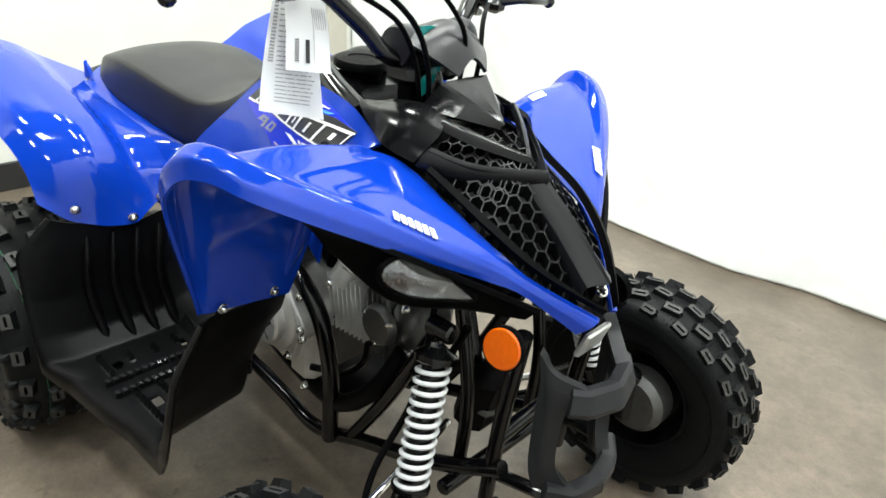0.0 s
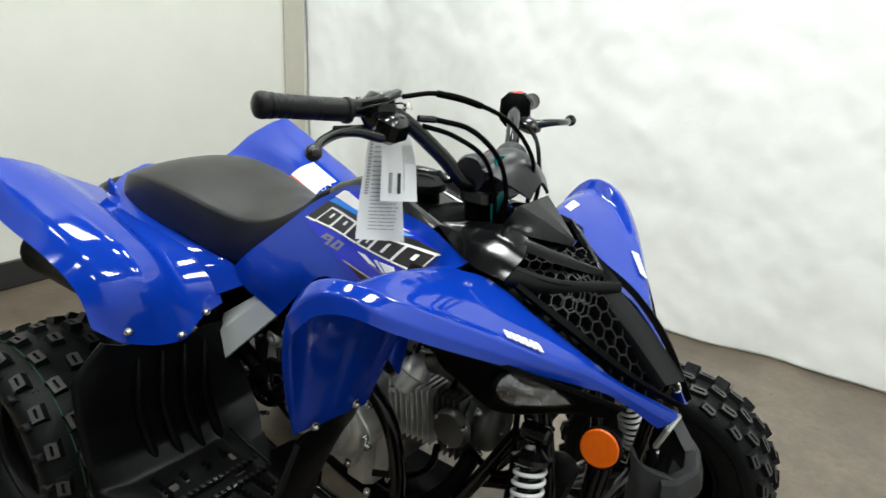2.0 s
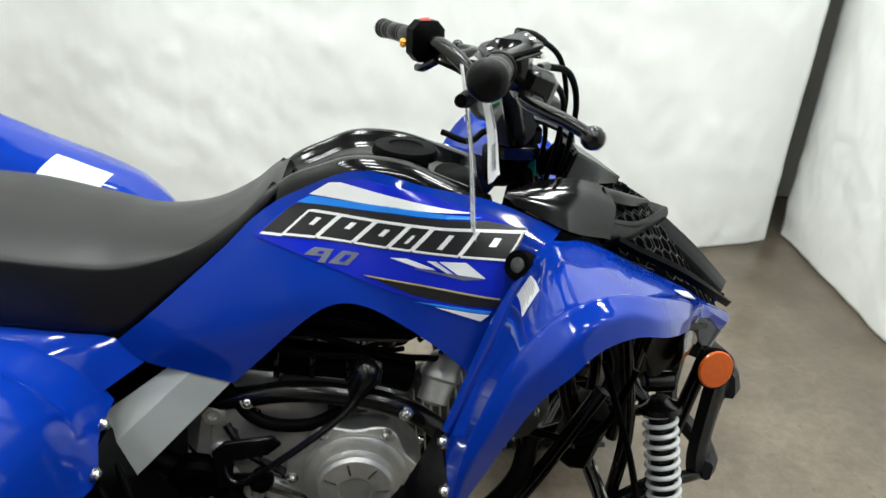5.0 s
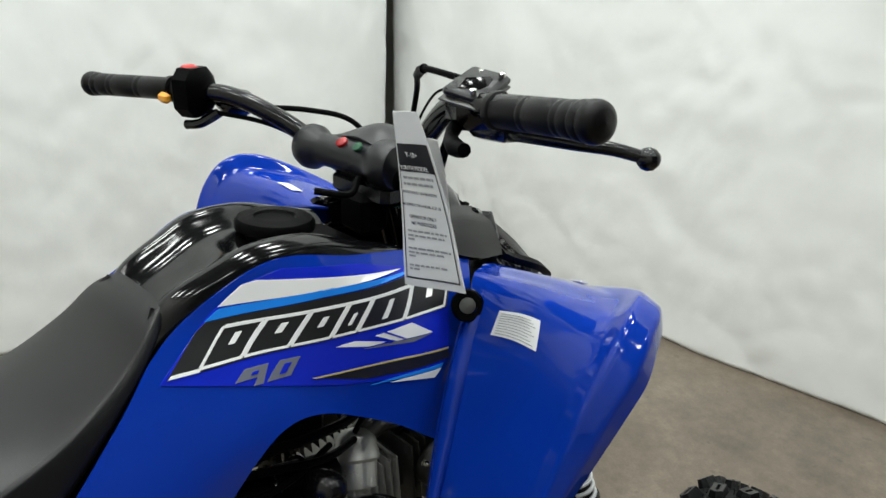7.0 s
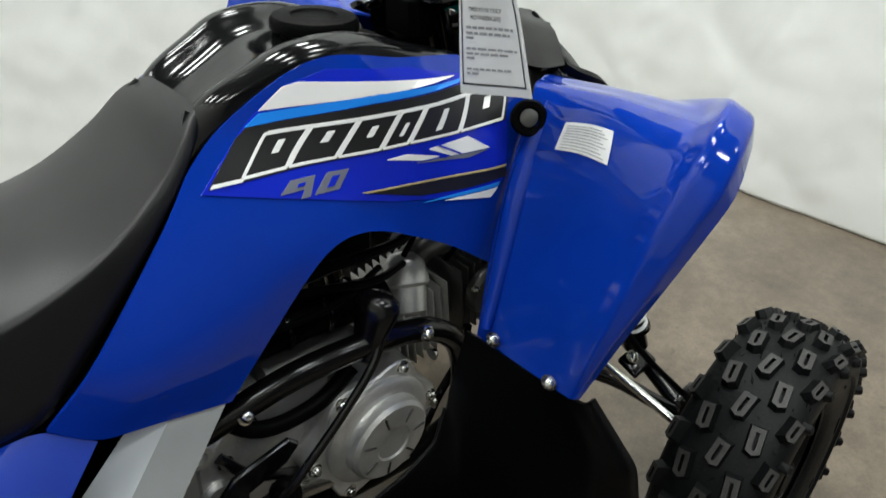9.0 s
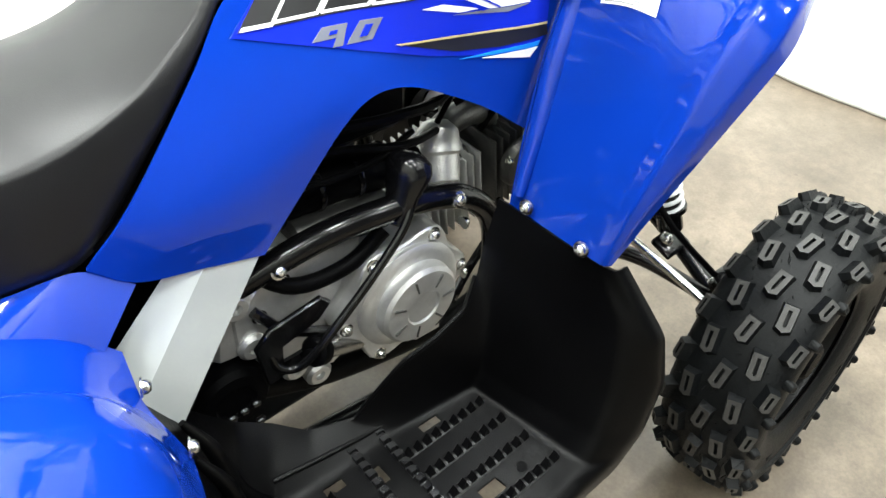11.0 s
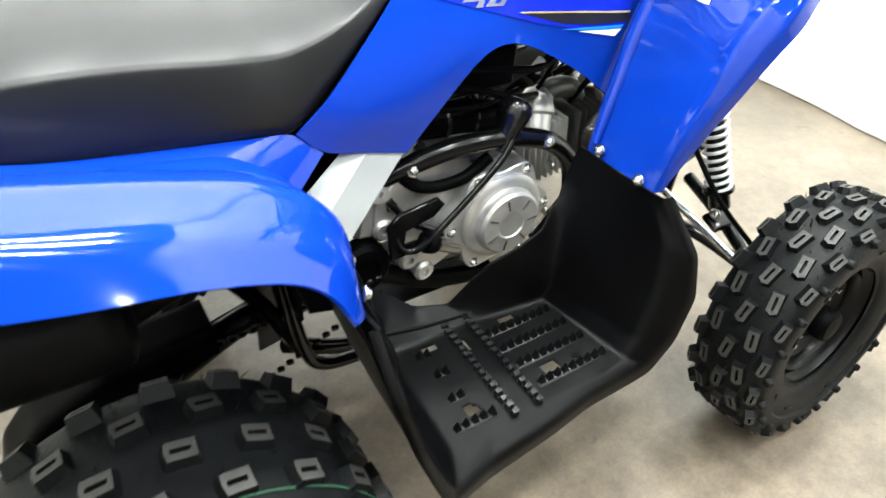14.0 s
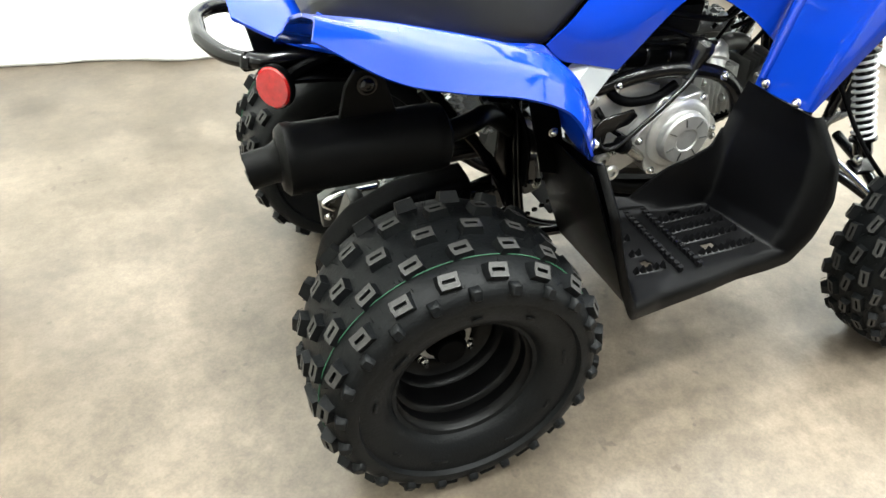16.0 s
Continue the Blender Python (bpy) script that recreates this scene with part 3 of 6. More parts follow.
fender_grid = folded(FENDER, 72, 41, 2)
for side in (1, -1):
    g = sheet(None, thick=-0.004, grid=fender_grid)
    fender = part("front_fender", g if side == 1 else g.mirror(), BLUE, quad, "glossy blue front fender sweeping down to the nose", 50)
    front_fenders.append(fender)
    g = tube([(0.764, -0.158, 0.702), (0.748, -0.160, 0.676), (0.722, -0.162, 0.620), (0.696, -0.168, 0.555), (0.668, -0.176, 0.490)], [0.010, 0.016, 0.014, 0.011, 0.006], 10, 30)
    part("key_column", g if side == 1 else g.mirror(), BLUE, fender)
    for p in ((0.664, -0.192, 0.487), (0.660, -0.268, 0.486)):
        g = bolt(p, (-1, -0.12, 0.25), 0.0062)
        g.join(bolt((p[0] + 0.012, p[1], p[2]), (1, 0.1, -0.1), 0.0055))
        part("bolt", g if side == 1 else g.mirror(), STEEL, fender, "bright steel bolt")

# side panel beside the tank, with its leg running down to the footwell
PANEL_LEG = [
    [(0.288, -0.103, 0.566), (0.316, -0.108, 0.540), (0.362, -0.112, 0.528), (0.418, -0.116, 0.514)],
    [(0.330, -0.105, 0.604), (0.370, -0.115, 0.582), (0.410, -0.118, 0.565), (0.450, -0.117, 0.548)],
    [(0.407, -0.081, 0.672), (0.445, -0.098, 0.648), (0.480, -0.113, 0.622), (0.505, -0.118, 0.604)],
    [(0.448, -0.065, 0.711), (0.482, -0.082, 0.690), (0.515, -0.106, 0.650), (0.540, -0.118, 0.624)],
]
PANEL_TANK = [
    [(0.492, -0.060, 0.738), (0.520, -0.075, 0.715), (0.550, -0.103, 0.665), (0.575, -0.122, 0.622)],
    [(0.562, -0.072, 0.768), (0.580, -0.088, 0.735), (0.600, -0.112, 0.670), (0.615, -0.128, 0.602)],
    [(0.640, -0.085, 0.755), (0.645, -0.105, 0.725), (0.652, -0.124, 0.660), (0.658, -0.136, 0.575)],
    [(0.716, -0.086, 0.740), (0.708, -0.113, 0.707), (0.702, -0.136, 0.650), (0.695, -0.143, 0.545)],
    [(0.792, -0.101, 0.713), (0.768, -0.126, 0.690), (0.740, -0.140, 0.640), (0.715, -0.145, 0.530)],
]
panel_grid = patch(PANEL_LEG + PANEL_TANK, 96, 36)
for side in (1, -1):
    g = sheet(None, thick=-0.004, grid=panel_grid)
    side_panels.append(part("side_panel", g if side == 1 else g.mirror(), BLUE, quad, "glossy blue side panel beside the tank", 50))


def on_panel(x, z):
    """The depth and outward normal of the side panel at a place seen from the side."""
    flat = panel_grid.reshape(-1, 3)
    d = (flat[:, 0] - x) ** 2 + (flat[:, 2] - z) ** 2
    near = np.argsort(d)[:10]
    w = 1 / (d[near] + 2e-6)
    a = np.stack([np.ones(10), flat[near, 0] - x, flat[near, 2] - z], 1) * np.sqrt(w)[:, None]
    c = np.linalg.lstsq(a, flat[near, 1] * np.sqrt(w), rcond=None)[0]
    return c[0]


# tank cover: gloss black, with a raised hump round the filler
TANK = []
for x, w, edge, top in ((0.445, 0.054, 0.705, 0.722), (0.478, 0.062, 0.735, 0.752), (0.515, 0.070, 0.752, 0.778), (0.555, 0.078, 0.766, 0.790), (0.610, 0.084, 0.764, 0.790), (0.660, 0.096, 0.748, 0.778), (0.715, 0.106, 0.729, 0.756)):
    TANK.append([(x + 0.005, MID - w - 0.004, edge - 0.012), (x, MID - w * 0.92, edge + 0.005), (x, MID - w * 0.68, edge + 0.010), (x, MID - w * 0.42, edge - 0.006), (x, MID, edge - 0.010),
                 (x, MID + w * 0.42, edge - 0.006), (x, MID + w * 0.68, edge + 0.010), (x, MID + w * 0.92, edge + 0.005), (x + 0.005, MID + w + 0.004, edge - 0.012)])
tank = part("tank_cover", sheet(TANK, 34, 44, 0.004), BLACK_GLOSS, quad, "gloss black tank cover", 50)
cap = lathe([(0.030, -0.02), (0.031, 0.004), (0.036, 0.008), (0.041, 0.010), (0.041, 0.017), (0.038, 0.021), (0.022, 0.022), (0.020, 0.020), (0, 0.020)], 28, pose(0.616, MID, 0.753, 0, 4, 0))
part("fuel_cap", cap, BLACK_PLASTIC, tank, "black screw-on fuel cap")
part("vent_hose", tube([(0.66, MID - 0.01, 0.795), (0.69, MID - 0.03, 0.790), (0.71, MID - 0.02, 0.80), (0.73, MID, 0.79)], 0.004, 8), BLACK_PLASTIC, tank)

# seat
SEAT = []
for x, w, top, low in ((-0.080, 0.088, 0.648, 0.634), (-0.056, 0.122, 0.682, 0.624), (0.030, 0.138, 0.703, 0.608), (0.130, 0.137, 0.700, 0.592), (0.230, 0.125, 0.682, 0.575), (0.295, 0.111, 0.673, 0.568),
                       (0.365, 0.096, 0.678, 0.626), (0.420, 0.081, 0.704, 0.678), (0.452, 0.068, 0.732, 0.710), (0.472, 0.050, 0.742, 0.732)):
    ht = top - low
    ring = [(w * 0.93, low), (w * 1.0, low + ht * 0.16), (w * 0.975, low + ht * 0.48), (w * 0.925, low + ht * 0.74), (w * 0.895, low + ht * 0.805), (w * 0.84, low + ht * 0.845), (w * 0.66, low + ht * 0.915), (w * 0.36, low + ht * 0.98), (0, top)]
    SEAT.append([(x, MID - y, z) for y, z in ring] + [(x, MID + y, z) for y, z in reversed(ring[:-1])])
seat = part("seat", sheet(SEAT, 60, 65, 0.012), VINYL, quad, "black matt vinyl seat with a soft crease along its side", 60)
part("seat_pan", sheet([[(x, MID - w * 0.88, low + 0.003), (x, MID + w * 0.88, low + 0.003)] for x, w, low in ((-0.07, 0.085, 0.632), (0.03, 0.14, 0.612), (0.15, 0.134, 0.592), (0.29, 0.11, 0.572), (0.42, 0.08, 0.68), (0.465, 0.05, 0.72))], 24, 6, 0.01), BLACK_PLASTIC, seat)

# rear fender: from the seat outwards over the wheel, with a drooping front face
REAR = [  # from the tail forward: seat side, groove, shoulder, crown, ridge, outer edge
    [(-0.128, -0.118, 0.630), (-0.124, -0.190, 0.668), (-0.122, -0.235, 0.698), (-0.116, -0.295, 0.722), (-0.110, -0.345, 0.734), (-0.118, -0.362, 0.716)],
    [(-0.045, -0.136, 0.622), (-0.045, -0.195, 0.652), (-0.043, -0.226, 0.682), (-0.036, -0.285, 0.704), (-0.030, -0.345, 0.704), (-0.038, -0.371, 0.666)],
    [(0.040, -0.142, 0.611), (0.040, -0.198, 0.634), (0.045, -0.224, 0.662), (0.050, -0.282, 0.680), (0.047, -0.340, 0.672), (0.036, -0.369, 0.641)],
    [(0.130, -0.140, 0.598), (0.130, -0.192, 0.606), (0.130, -0.218, 0.636), (0.135, -0.272, 0.652), (0.130, -0.330, 0.643), (0.120, -0.362, 0.619)],
    [(0.205, -0.132, 0.578), (0.200, -0.190, 0.578), (0.207, -0.214, 0.606), (0.212, -0.266, 0.620), (0.198, -0.322, 0.610), (0.184, -0.354, 0.590)],
    [(0.252, -0.126, 0.545), (0.246, -0.188, 0.540), (0.258, -0.212, 0.556), (0.266, -0.262, 0.564), (0.248, -0.314, 0.555), (0.218, -0.348, 0.556)],
    [(0.284, -0.130, 0.502), (0.278, -0.172, 0.484), (0.290, -0.215, 0.458), (0.281, -0.262, 0.464), (0.264, -0.312, 0.480), (0.240, -0.347, 0.512)],
]
rear_grid = folded(REAR, 66, 41, 4)
for side in (1, -1):
    g = sheet(None, thick=-0.004, grid=rear_grid)
    rear_fender = part("rear_fender", g if side == 1 else g.mirror(), BLUE, quad, "glossy blue rear fender with an upswept tail", 55)
    rear_fenders.append(rear_fender)
    for p in ((0.268, -0.301, 0.500), (0.289, -0.219, 0.472), (0.282, -0.164, 0.494)):
        g = bolt(p, (0.9, -0.35, -0.15), 0.006)
        part("bolt", g if side == 1 else g.mirror(), STEEL, rear_fender, "bright steel bolt")
part("tail_panel", sheet([[(x, MID - w, z0), (x, MID - w * 0.5, z1), (x, MID, z1 + 0.006), (x, MID + w * 0.5, z1), (x, MID + w, z0)] for x, w, z0, z1 in
                          ((-0.172, 0.055, 0.640, 0.648), (-0.12, 0.115, 0.626, 0.640), (-0.05, 0.15, 0.612, 0.624), (0.02, 0.155, 0.598, 0.604))], 16, 16, 0.005), BLUE, quad, "glossy blue tail panel behind the seat")
COVER = [[(x0, y0, z0), ((x0 + x1) / 2, (y0 + y1) / 2, (z0 + z1) / 2), (x1, y1, z1)] for x0, y0, z0, x1, y1, z1 in
         ((-0.050, -0.118, 0.634, -0.050, -0.145, 0.627), (0.050, -0.126, 0.614, 0.050, -0.156, 0.610), (0.150, -0.120, 0.596, 0.145, -0.150, 0.591), (0.236, -0.108, 0.578, 0.215, -0.142, 0.568), (0.284, -0.101, 0.566, 0.240, -0.144, 0.538), (0.315, -0.107, 0.538, 0.256, -0.146, 0.506))]
both("side_cover", sheet(COVER, 40, 14, -0.004), BLUE, quad, "glossy blue cover between seat and rear fender")
both("seat_skirt", sheet([[(x, MID, z - 0.012), (x, -0.03, z - 0.006), (x, y, z)] for x, y, z in ((0.300, -0.094, 0.572), (0.335, -0.101, 0.592), (0.412, -0.079, 0.660), (0.452, -0.063, 0.700), (0.495, -0.057, 0.733))], 24, 8, 0.004), BLACK_PLASTIC, quad, "black plastic skirt under the seat edge")
both("tail_fin", plate([(0, 0), (0.034, 0), (0.026, 0.022), (0.006, 0.034)], 0.006, pose(-0.075, -0.128, 0.630, 90, 0, 0)), BLUE, quad)
part("seat_latch", block((0.03, 0.012, 0.010), 0.003, pose(-0.035, -0.135, 0.616, 0, -8, 8)), RED_PLASTIC, quad, "red plastic seat release latch")

# nose: gloss black cowl, honeycomb grille, grey spine and chevron
EDGE = [(0.772, -0.122, 0.712), (0.830, -0.097, 0.700), (0.890, -0.085, 0.670), (0.950, -0.080, 0.641), (1.010, -0.057, 0.601), (1.072, 0.000, 0.553)]
SPINE = [(0.800, MID, 0.744), (0.848, MID, 0.741), (0.898, MID, 0.720), (0.955, MID, 0.678), (1.013, MID, 0.613), (1.073, MID, 0.552)]


def nose_at(s, v, lift=0.0):
    """A place on the nose: s from 0 at the steering to 1 at the tip, v from 0 at the right edge to 1 at the middle."""
    k = min(int(s * 200), 199)
    f = s * 200 - k
    e, c = NOSE_E[k] * (1 - f) + NOSE_E[k + 1] * f, NOSE_C[k] * (1 - f) + NOSE_C[k + 1] * f
    p = e + (c - e) * v
    p = p + np.array((0.35, 0, 0.94)) * (0.012 * math.sin(math.pi * min(v, 1) * 0.5) * math.sin(math.pi * min(max(s, 0), 1)) + lift)
    return p


NOSE_E, NOSE_C = smooth_line(EDGE, 201), smooth_line(SPINE, 201)


def nose_strip(name, s0, s1, v0, v1, lift, mat, label, thick=0.005, n=16, parent=None):
    """A strip of the nose on both sides; v0 and v1 are its borders at s0 and s1."""
    rows = []
    for k in range(n + 1):
        u = k / n
        s = s0 + (s1 - s0) * u
        a, b = v0[0] + (v0[1] - v0[0]) * u, v1[0] + (v1[1] - v1[0]) * u
        rows.append([nose_at(s, a + (b - a) * w, lift) for w in np.linspace(0, 1, 6)])
    g = sheet(None, thick=-thick, grid=np.array(rows))
    both(name, g, mat, parent or quad, label)


nose_strip("grille_backing", 0.05, 0.985, (0.03, 0.03), (0.995, 0.99), -0.024, BLACK_MATT, "black recess behind the grille", 0.004, 30)

nose_strip("grille_frame", 0.30, 1.0, (0.0, 0.0), (0.06, 0.12), 0.005, BLACK_PLASTIC, "black frame along the grille", 0.010)
def lofted(lines, n=20, across=4, thick=0.006, soft=1):
    """A moulded band between lines of points that run the same way."""
    long = [smooth_line(p, n) for p in lines]
    k = np.linspace(0, len(long) - 1, across * (len(long) - 1) + 1)
    grid = np.stack([np.stack([np.interp(k, np.arange(len(long)), [q[i][a] for q in long]) for a in range(3)], 1) for i in range(n)])
    for _ in range(soft):
        grid[:, 1:-1] = (grid[:, :-2] + 2 * grid[:, 1:-1] + grid[:, 2:]) / 4
    return sheet(None, thick=thick, grid=grid)


both("cowl", lofted([
    [(0.726, -0.078, 0.741), (0.762, -0.091, 0.725), (0.804, -0.103, 0.709), (0.850, -0.097, 0.700)],
    [(0.730, -0.075, 0.744), (0.766, -0.081, 0.738), (0.809, -0.084, 0.729), (0.856, -0.086, 0.714)],
    [(0.734, -0.072, 0.744), (0.770, -0.067, 0.746), (0.815, -0.066, 0.744), (0.862, -0.069, 0.729)],
    [(0.738, -0.070, 0.742), (0.774, -0.052, 0.750), (0.816, -0.046, 0.752), (0.850, -0.046, 0.745)]], 26, 6, -0.006, 2), BLACK_GLOSS, quad, "gloss black nose cowl beside the grille", 30)
both("cowl_rim", lofted([
    [(0.738, -0.070, 0.742), (0.774, -0.052, 0.750), (0.806, -0.034, 0.756)],
    [(0.741, -0.066, 0.740), (0.778, -0.048, 0.748), (0.808, -0.030, 0.754)],
    [(0.744, -0.064, 0.716), (0.780, -0.046, 0.722), (0.810, -0.028, 0.726)]], 18, 3, 0.005, 1), BLACK_GLOSS, quad, "gloss black rim round the steering opening", 30)
both("upper_slat", lofted([
    [(0.848, -0.050, 0.744), (0.882, -0.024, 0.728), (0.927, MID, 0.704)],
    [(0.850, -0.053, 0.751), (0.884, -0.029, 0.736), (0.930, MID, 0.713)],
    [(0.853, -0.060, 0.746), (0.889, -0.034, 0.731), (0.938, MID, 0.711)],
    [(0.853, -0.062, 0.737), (0.889, -0.037, 0.721), (0.937, MID - 0.002, 0.701)]], 24, 3, -0.005, 1), SATIN_BLACK, quad, "black slat across the upper grille", 30)
both("chevron", lofted([
    [(0.851, -0.082, 0.716), (0.900, -0.045, 0.695), (0.944, MID, 0.688)],
    [(0.853, -0.084, 0.724), (0.903, -0.048, 0.707), (0.964, MID, 0.704)],
    [(0.851, -0.095, 0.712), (0.901, -0.055, 0.698), (0.968, MID, 0.690)],
    [(0.849, -0.098, 0.700), (0.896, -0.057, 0.684), (0.960, MID, 0.678)],
    [(0.846, -0.092, 0.692), (0.890, -0.048, 0.674), (0.944, MID, 0.668)]], 26, 3, -0.006, 1), CHEVRON_GREY, quad, "dark grey chevron bar over the grille", 30)
both("spine", lofted([
    [(0.938, 0.002, 0.664), (0.990, 0.000, 0.624), (1.046, -0.004, 0.574)],
    [(0.944, -0.001, 0.679), (0.996, -0.003, 0.638), (1.052, -0.008, 0.588)],
    [(0.962, MID, 0.684), (1.013, MID, 0.642), (1.066, MID, 0.590)]], 16, 4, -0.006, 1), CHEVRON_GREY, quad, "dark grey spine down the middle of the grille", 25)
FLAP = [[(x0, MID - w0, z0), (x1, MID - w1, z1), (x1 + 0.002, MID, z1 + 0.001), (x1, MID + w1, z1), (x0, MID + w0, z0)] for x0, w0, z0, x1, w1, z1 in
        ((0.804, 0.060, 0.752, 0.822, 0.042, 0.784), (0.846, 0.050, 0.748, 0.857, 0.021, 0.763), (0.889, 0.004, 0.734, 0.891, 0.002, 0.740))]
part("cowl_flap", sheet(None, thick=0.008, grid=creased(FLAP, 13, 25, 0)), SATIN_BLACK, quad, "satin black faceted flap on top of the nose", 12)

def honeycomb(s0, s1, v0, v1, pitch=0.0165):
    """Raised six-sided mesh laid over part of the nose."""
    g = Geo()
    long = np.linalg.norm(NOSE_C[-1] - NOSE_C[0])
    wide = lambda s: np.linalg.norm(NOSE_C[int(round(s * 200))] - NOSE_E[int(round(s * 200))])
    inside = lambda s, w: s0 <= s <= s1 and v0(s) <= 1 - w / max(wide(s), 0.01) <= v1(s)
    rows = int(long / (pitch * 0.866)) + 2
    for i in range(rows):
        for j in range(14):
            a = i * pitch * 0.80 / long
            w = (j + (0.5 if i % 2 else 0)) * pitch
            if not inside(a, w):
                continue
            ring = [[], [], [], []]
            for k in range(6):
                t = math.pi / 3 * k
                for q, (scale, lift) in enumerate(((0.60, -0.020), (0.60, -0.004), (0.51, -0.004), (0.48, -0.020))):
                    sa = min(max(a + math.sin(t + math.pi / 6) * pitch * scale * 0.93 / long, 0), 1)
                    ww = w + math.cos(t + math.pi / 6) * pitch * scale
                    ring[q].append(nose_at(sa, 1 - ww / max(wide(sa), 0.01), lift))
            faces = [(q * 6 + k, q * 6 + (k + 1) % 6, q * 6 + 6 + (k + 1) % 6, q * 6 + 6 + k) for q in range(3) for k in range(6)]
            g.add(sum(ring, []), faces)
    return g


both("grille_mesh", honeycomb(0.36, 0.94, lambda s: 0.09, lambda s: 0.94, 0.019), GRIP_RUBBER, quad, "black honeycomb grille mesh")
both("upper_grille_mesh", honeycomb(0.24, 0.55, lambda s: 0.30, lambda s: 1.0, 0.017), GRIP_RUBBER, quad, "black honeycomb mesh in the upper grille")
badge = lathe([(0.0095, 0), (0.0102, 0.002), (0.0095, 0.004), (0.008, 0.0035), (0, 0.0035)], 24, along((1.058, MID, 0.580), (1.115, MID, 0.630)))
ring = part("badge", badge, STEEL, quad, "round silver emblem on the nose")
for i in range(3):
    part("spoke", block((0.0018, 0.014, 0.0022), 0.0005, along((1.058, MID, 0.580), (1.115, MID, 0.630)) @ pose(0, 0, 0.0045, 0, 0, 60 * i)), GREY_PLASTIC, ring)

# headlights under the fender lips
MASK = [
    [(0.850, -0.262, 0.672), (0.900, -0.224, 0.656), (0.960, -0.152, 0.614), (1.022, -0.055, 0.556)],
    [(0.862, -0.254, 0.655), (0.914, -0.206, 0.636), (0.974, -0.134, 0.598), (1.022, -0.056, 0.553)],
    [(0.866, -0.240, 0.632), (0.912, -0.188, 0.574), (0.966, -0.122, 0.562), (1.018, -0.060, 0.547)],
    [(0.862, -0.226, 0.628), (0.900, -0.172, 0.562), (0.956, -0.108, 0.552), (1.006, -0.058, 0.542)],
]
LENS_OUT = np.array((0.79, -0.60, -0.08))
LENS_EDGE = -0.006 * LENS_OUT + smooth_line([(0.911, -0.205, 0.616), (0.914, -0.194, 0.629), (0.924, -0.177, 0.633), (0.941, -0.155, 0.622), (0.959, -0.134, 0.602), (0.974, -0.117, 0.579), (0.951, -0.144, 0.578), (0.927, -0.174, 0.583), (0.914, -0.196, 0.597)], 40, True)
def lens_dome(scale, base, bulge, thick):
    """A shallow dome over the headlight's outline."""
    c = LENS_EDGE.mean(0)
    rows = [[c + (p - c) * scale * (1 - k / 6) + LENS_OUT * (base + bulge * (1 - (1 - k / 6) ** 2)) for p in np.vstack([LENS_EDGE, LENS_EDGE[:1]])] for k in range(6)] + [[c + LENS_OUT * (base + bulge)] * 41]
    return sheet(None, thick=thick, grid=np.array(rows))


for side in (1, -1):
    flip = (lambda g: g) if side == 1 else (lambda g: g.mirror())
    mask = part("headlight", flip(sheet((np.array(MASK) - np.array([0, 0.009, 0.009, 0])[:, None, None] * LENS_OUT).tolist(), 16, 22, 0.006)), BLACK_PLASTIC, quad, "black headlight surround under the fender")
    part("bezel", flip(tube(LENS_EDGE + LENS_OUT * 0.006, 0.0042, 8, 60, True)), BLACK_PLASTIC, mask)
    part("reflector_bowl", flip(lens_dome(0.98, 0.008, -0.003, 0.002)), BOWL, mask, "silver headlight reflector")
    c = LENS_EDGE.mean(0)
    part("bulb_shield", flip(lathe([(0.015, 0), (0.0145, 0.003), (0.011, 0.005), (0, 0.006)], 18, along(c - np.array((0.010, -0.014, -0.004)) + LENS_OUT * 0.006, c + LENS_OUT * 0.1 - np.array((0.010, -0.014, -0.004))))), BLACK_GLOSS, mask, "dark bulb shield")
    for k in range(6):
        a, b = LENS_EDGE[(1 + k // 2) % 40] * 1.0, LENS_EDGE[38 - k]
        q = 0.10 * k
        a, b = a + (c - a) * (0.08 + q), b + (c - b) * (0.08 + q * 0.6)
        part("flute", flip(tube([a + LENS_OUT * 0.009, b + LENS_OUT * 0.009], 0.0011, 6)), BOWL, mask)
    part("lens", flip(lens_dome(1.0, 0.009, 0.006, 0.002)), GLASS, mask, "clear headlight lens")

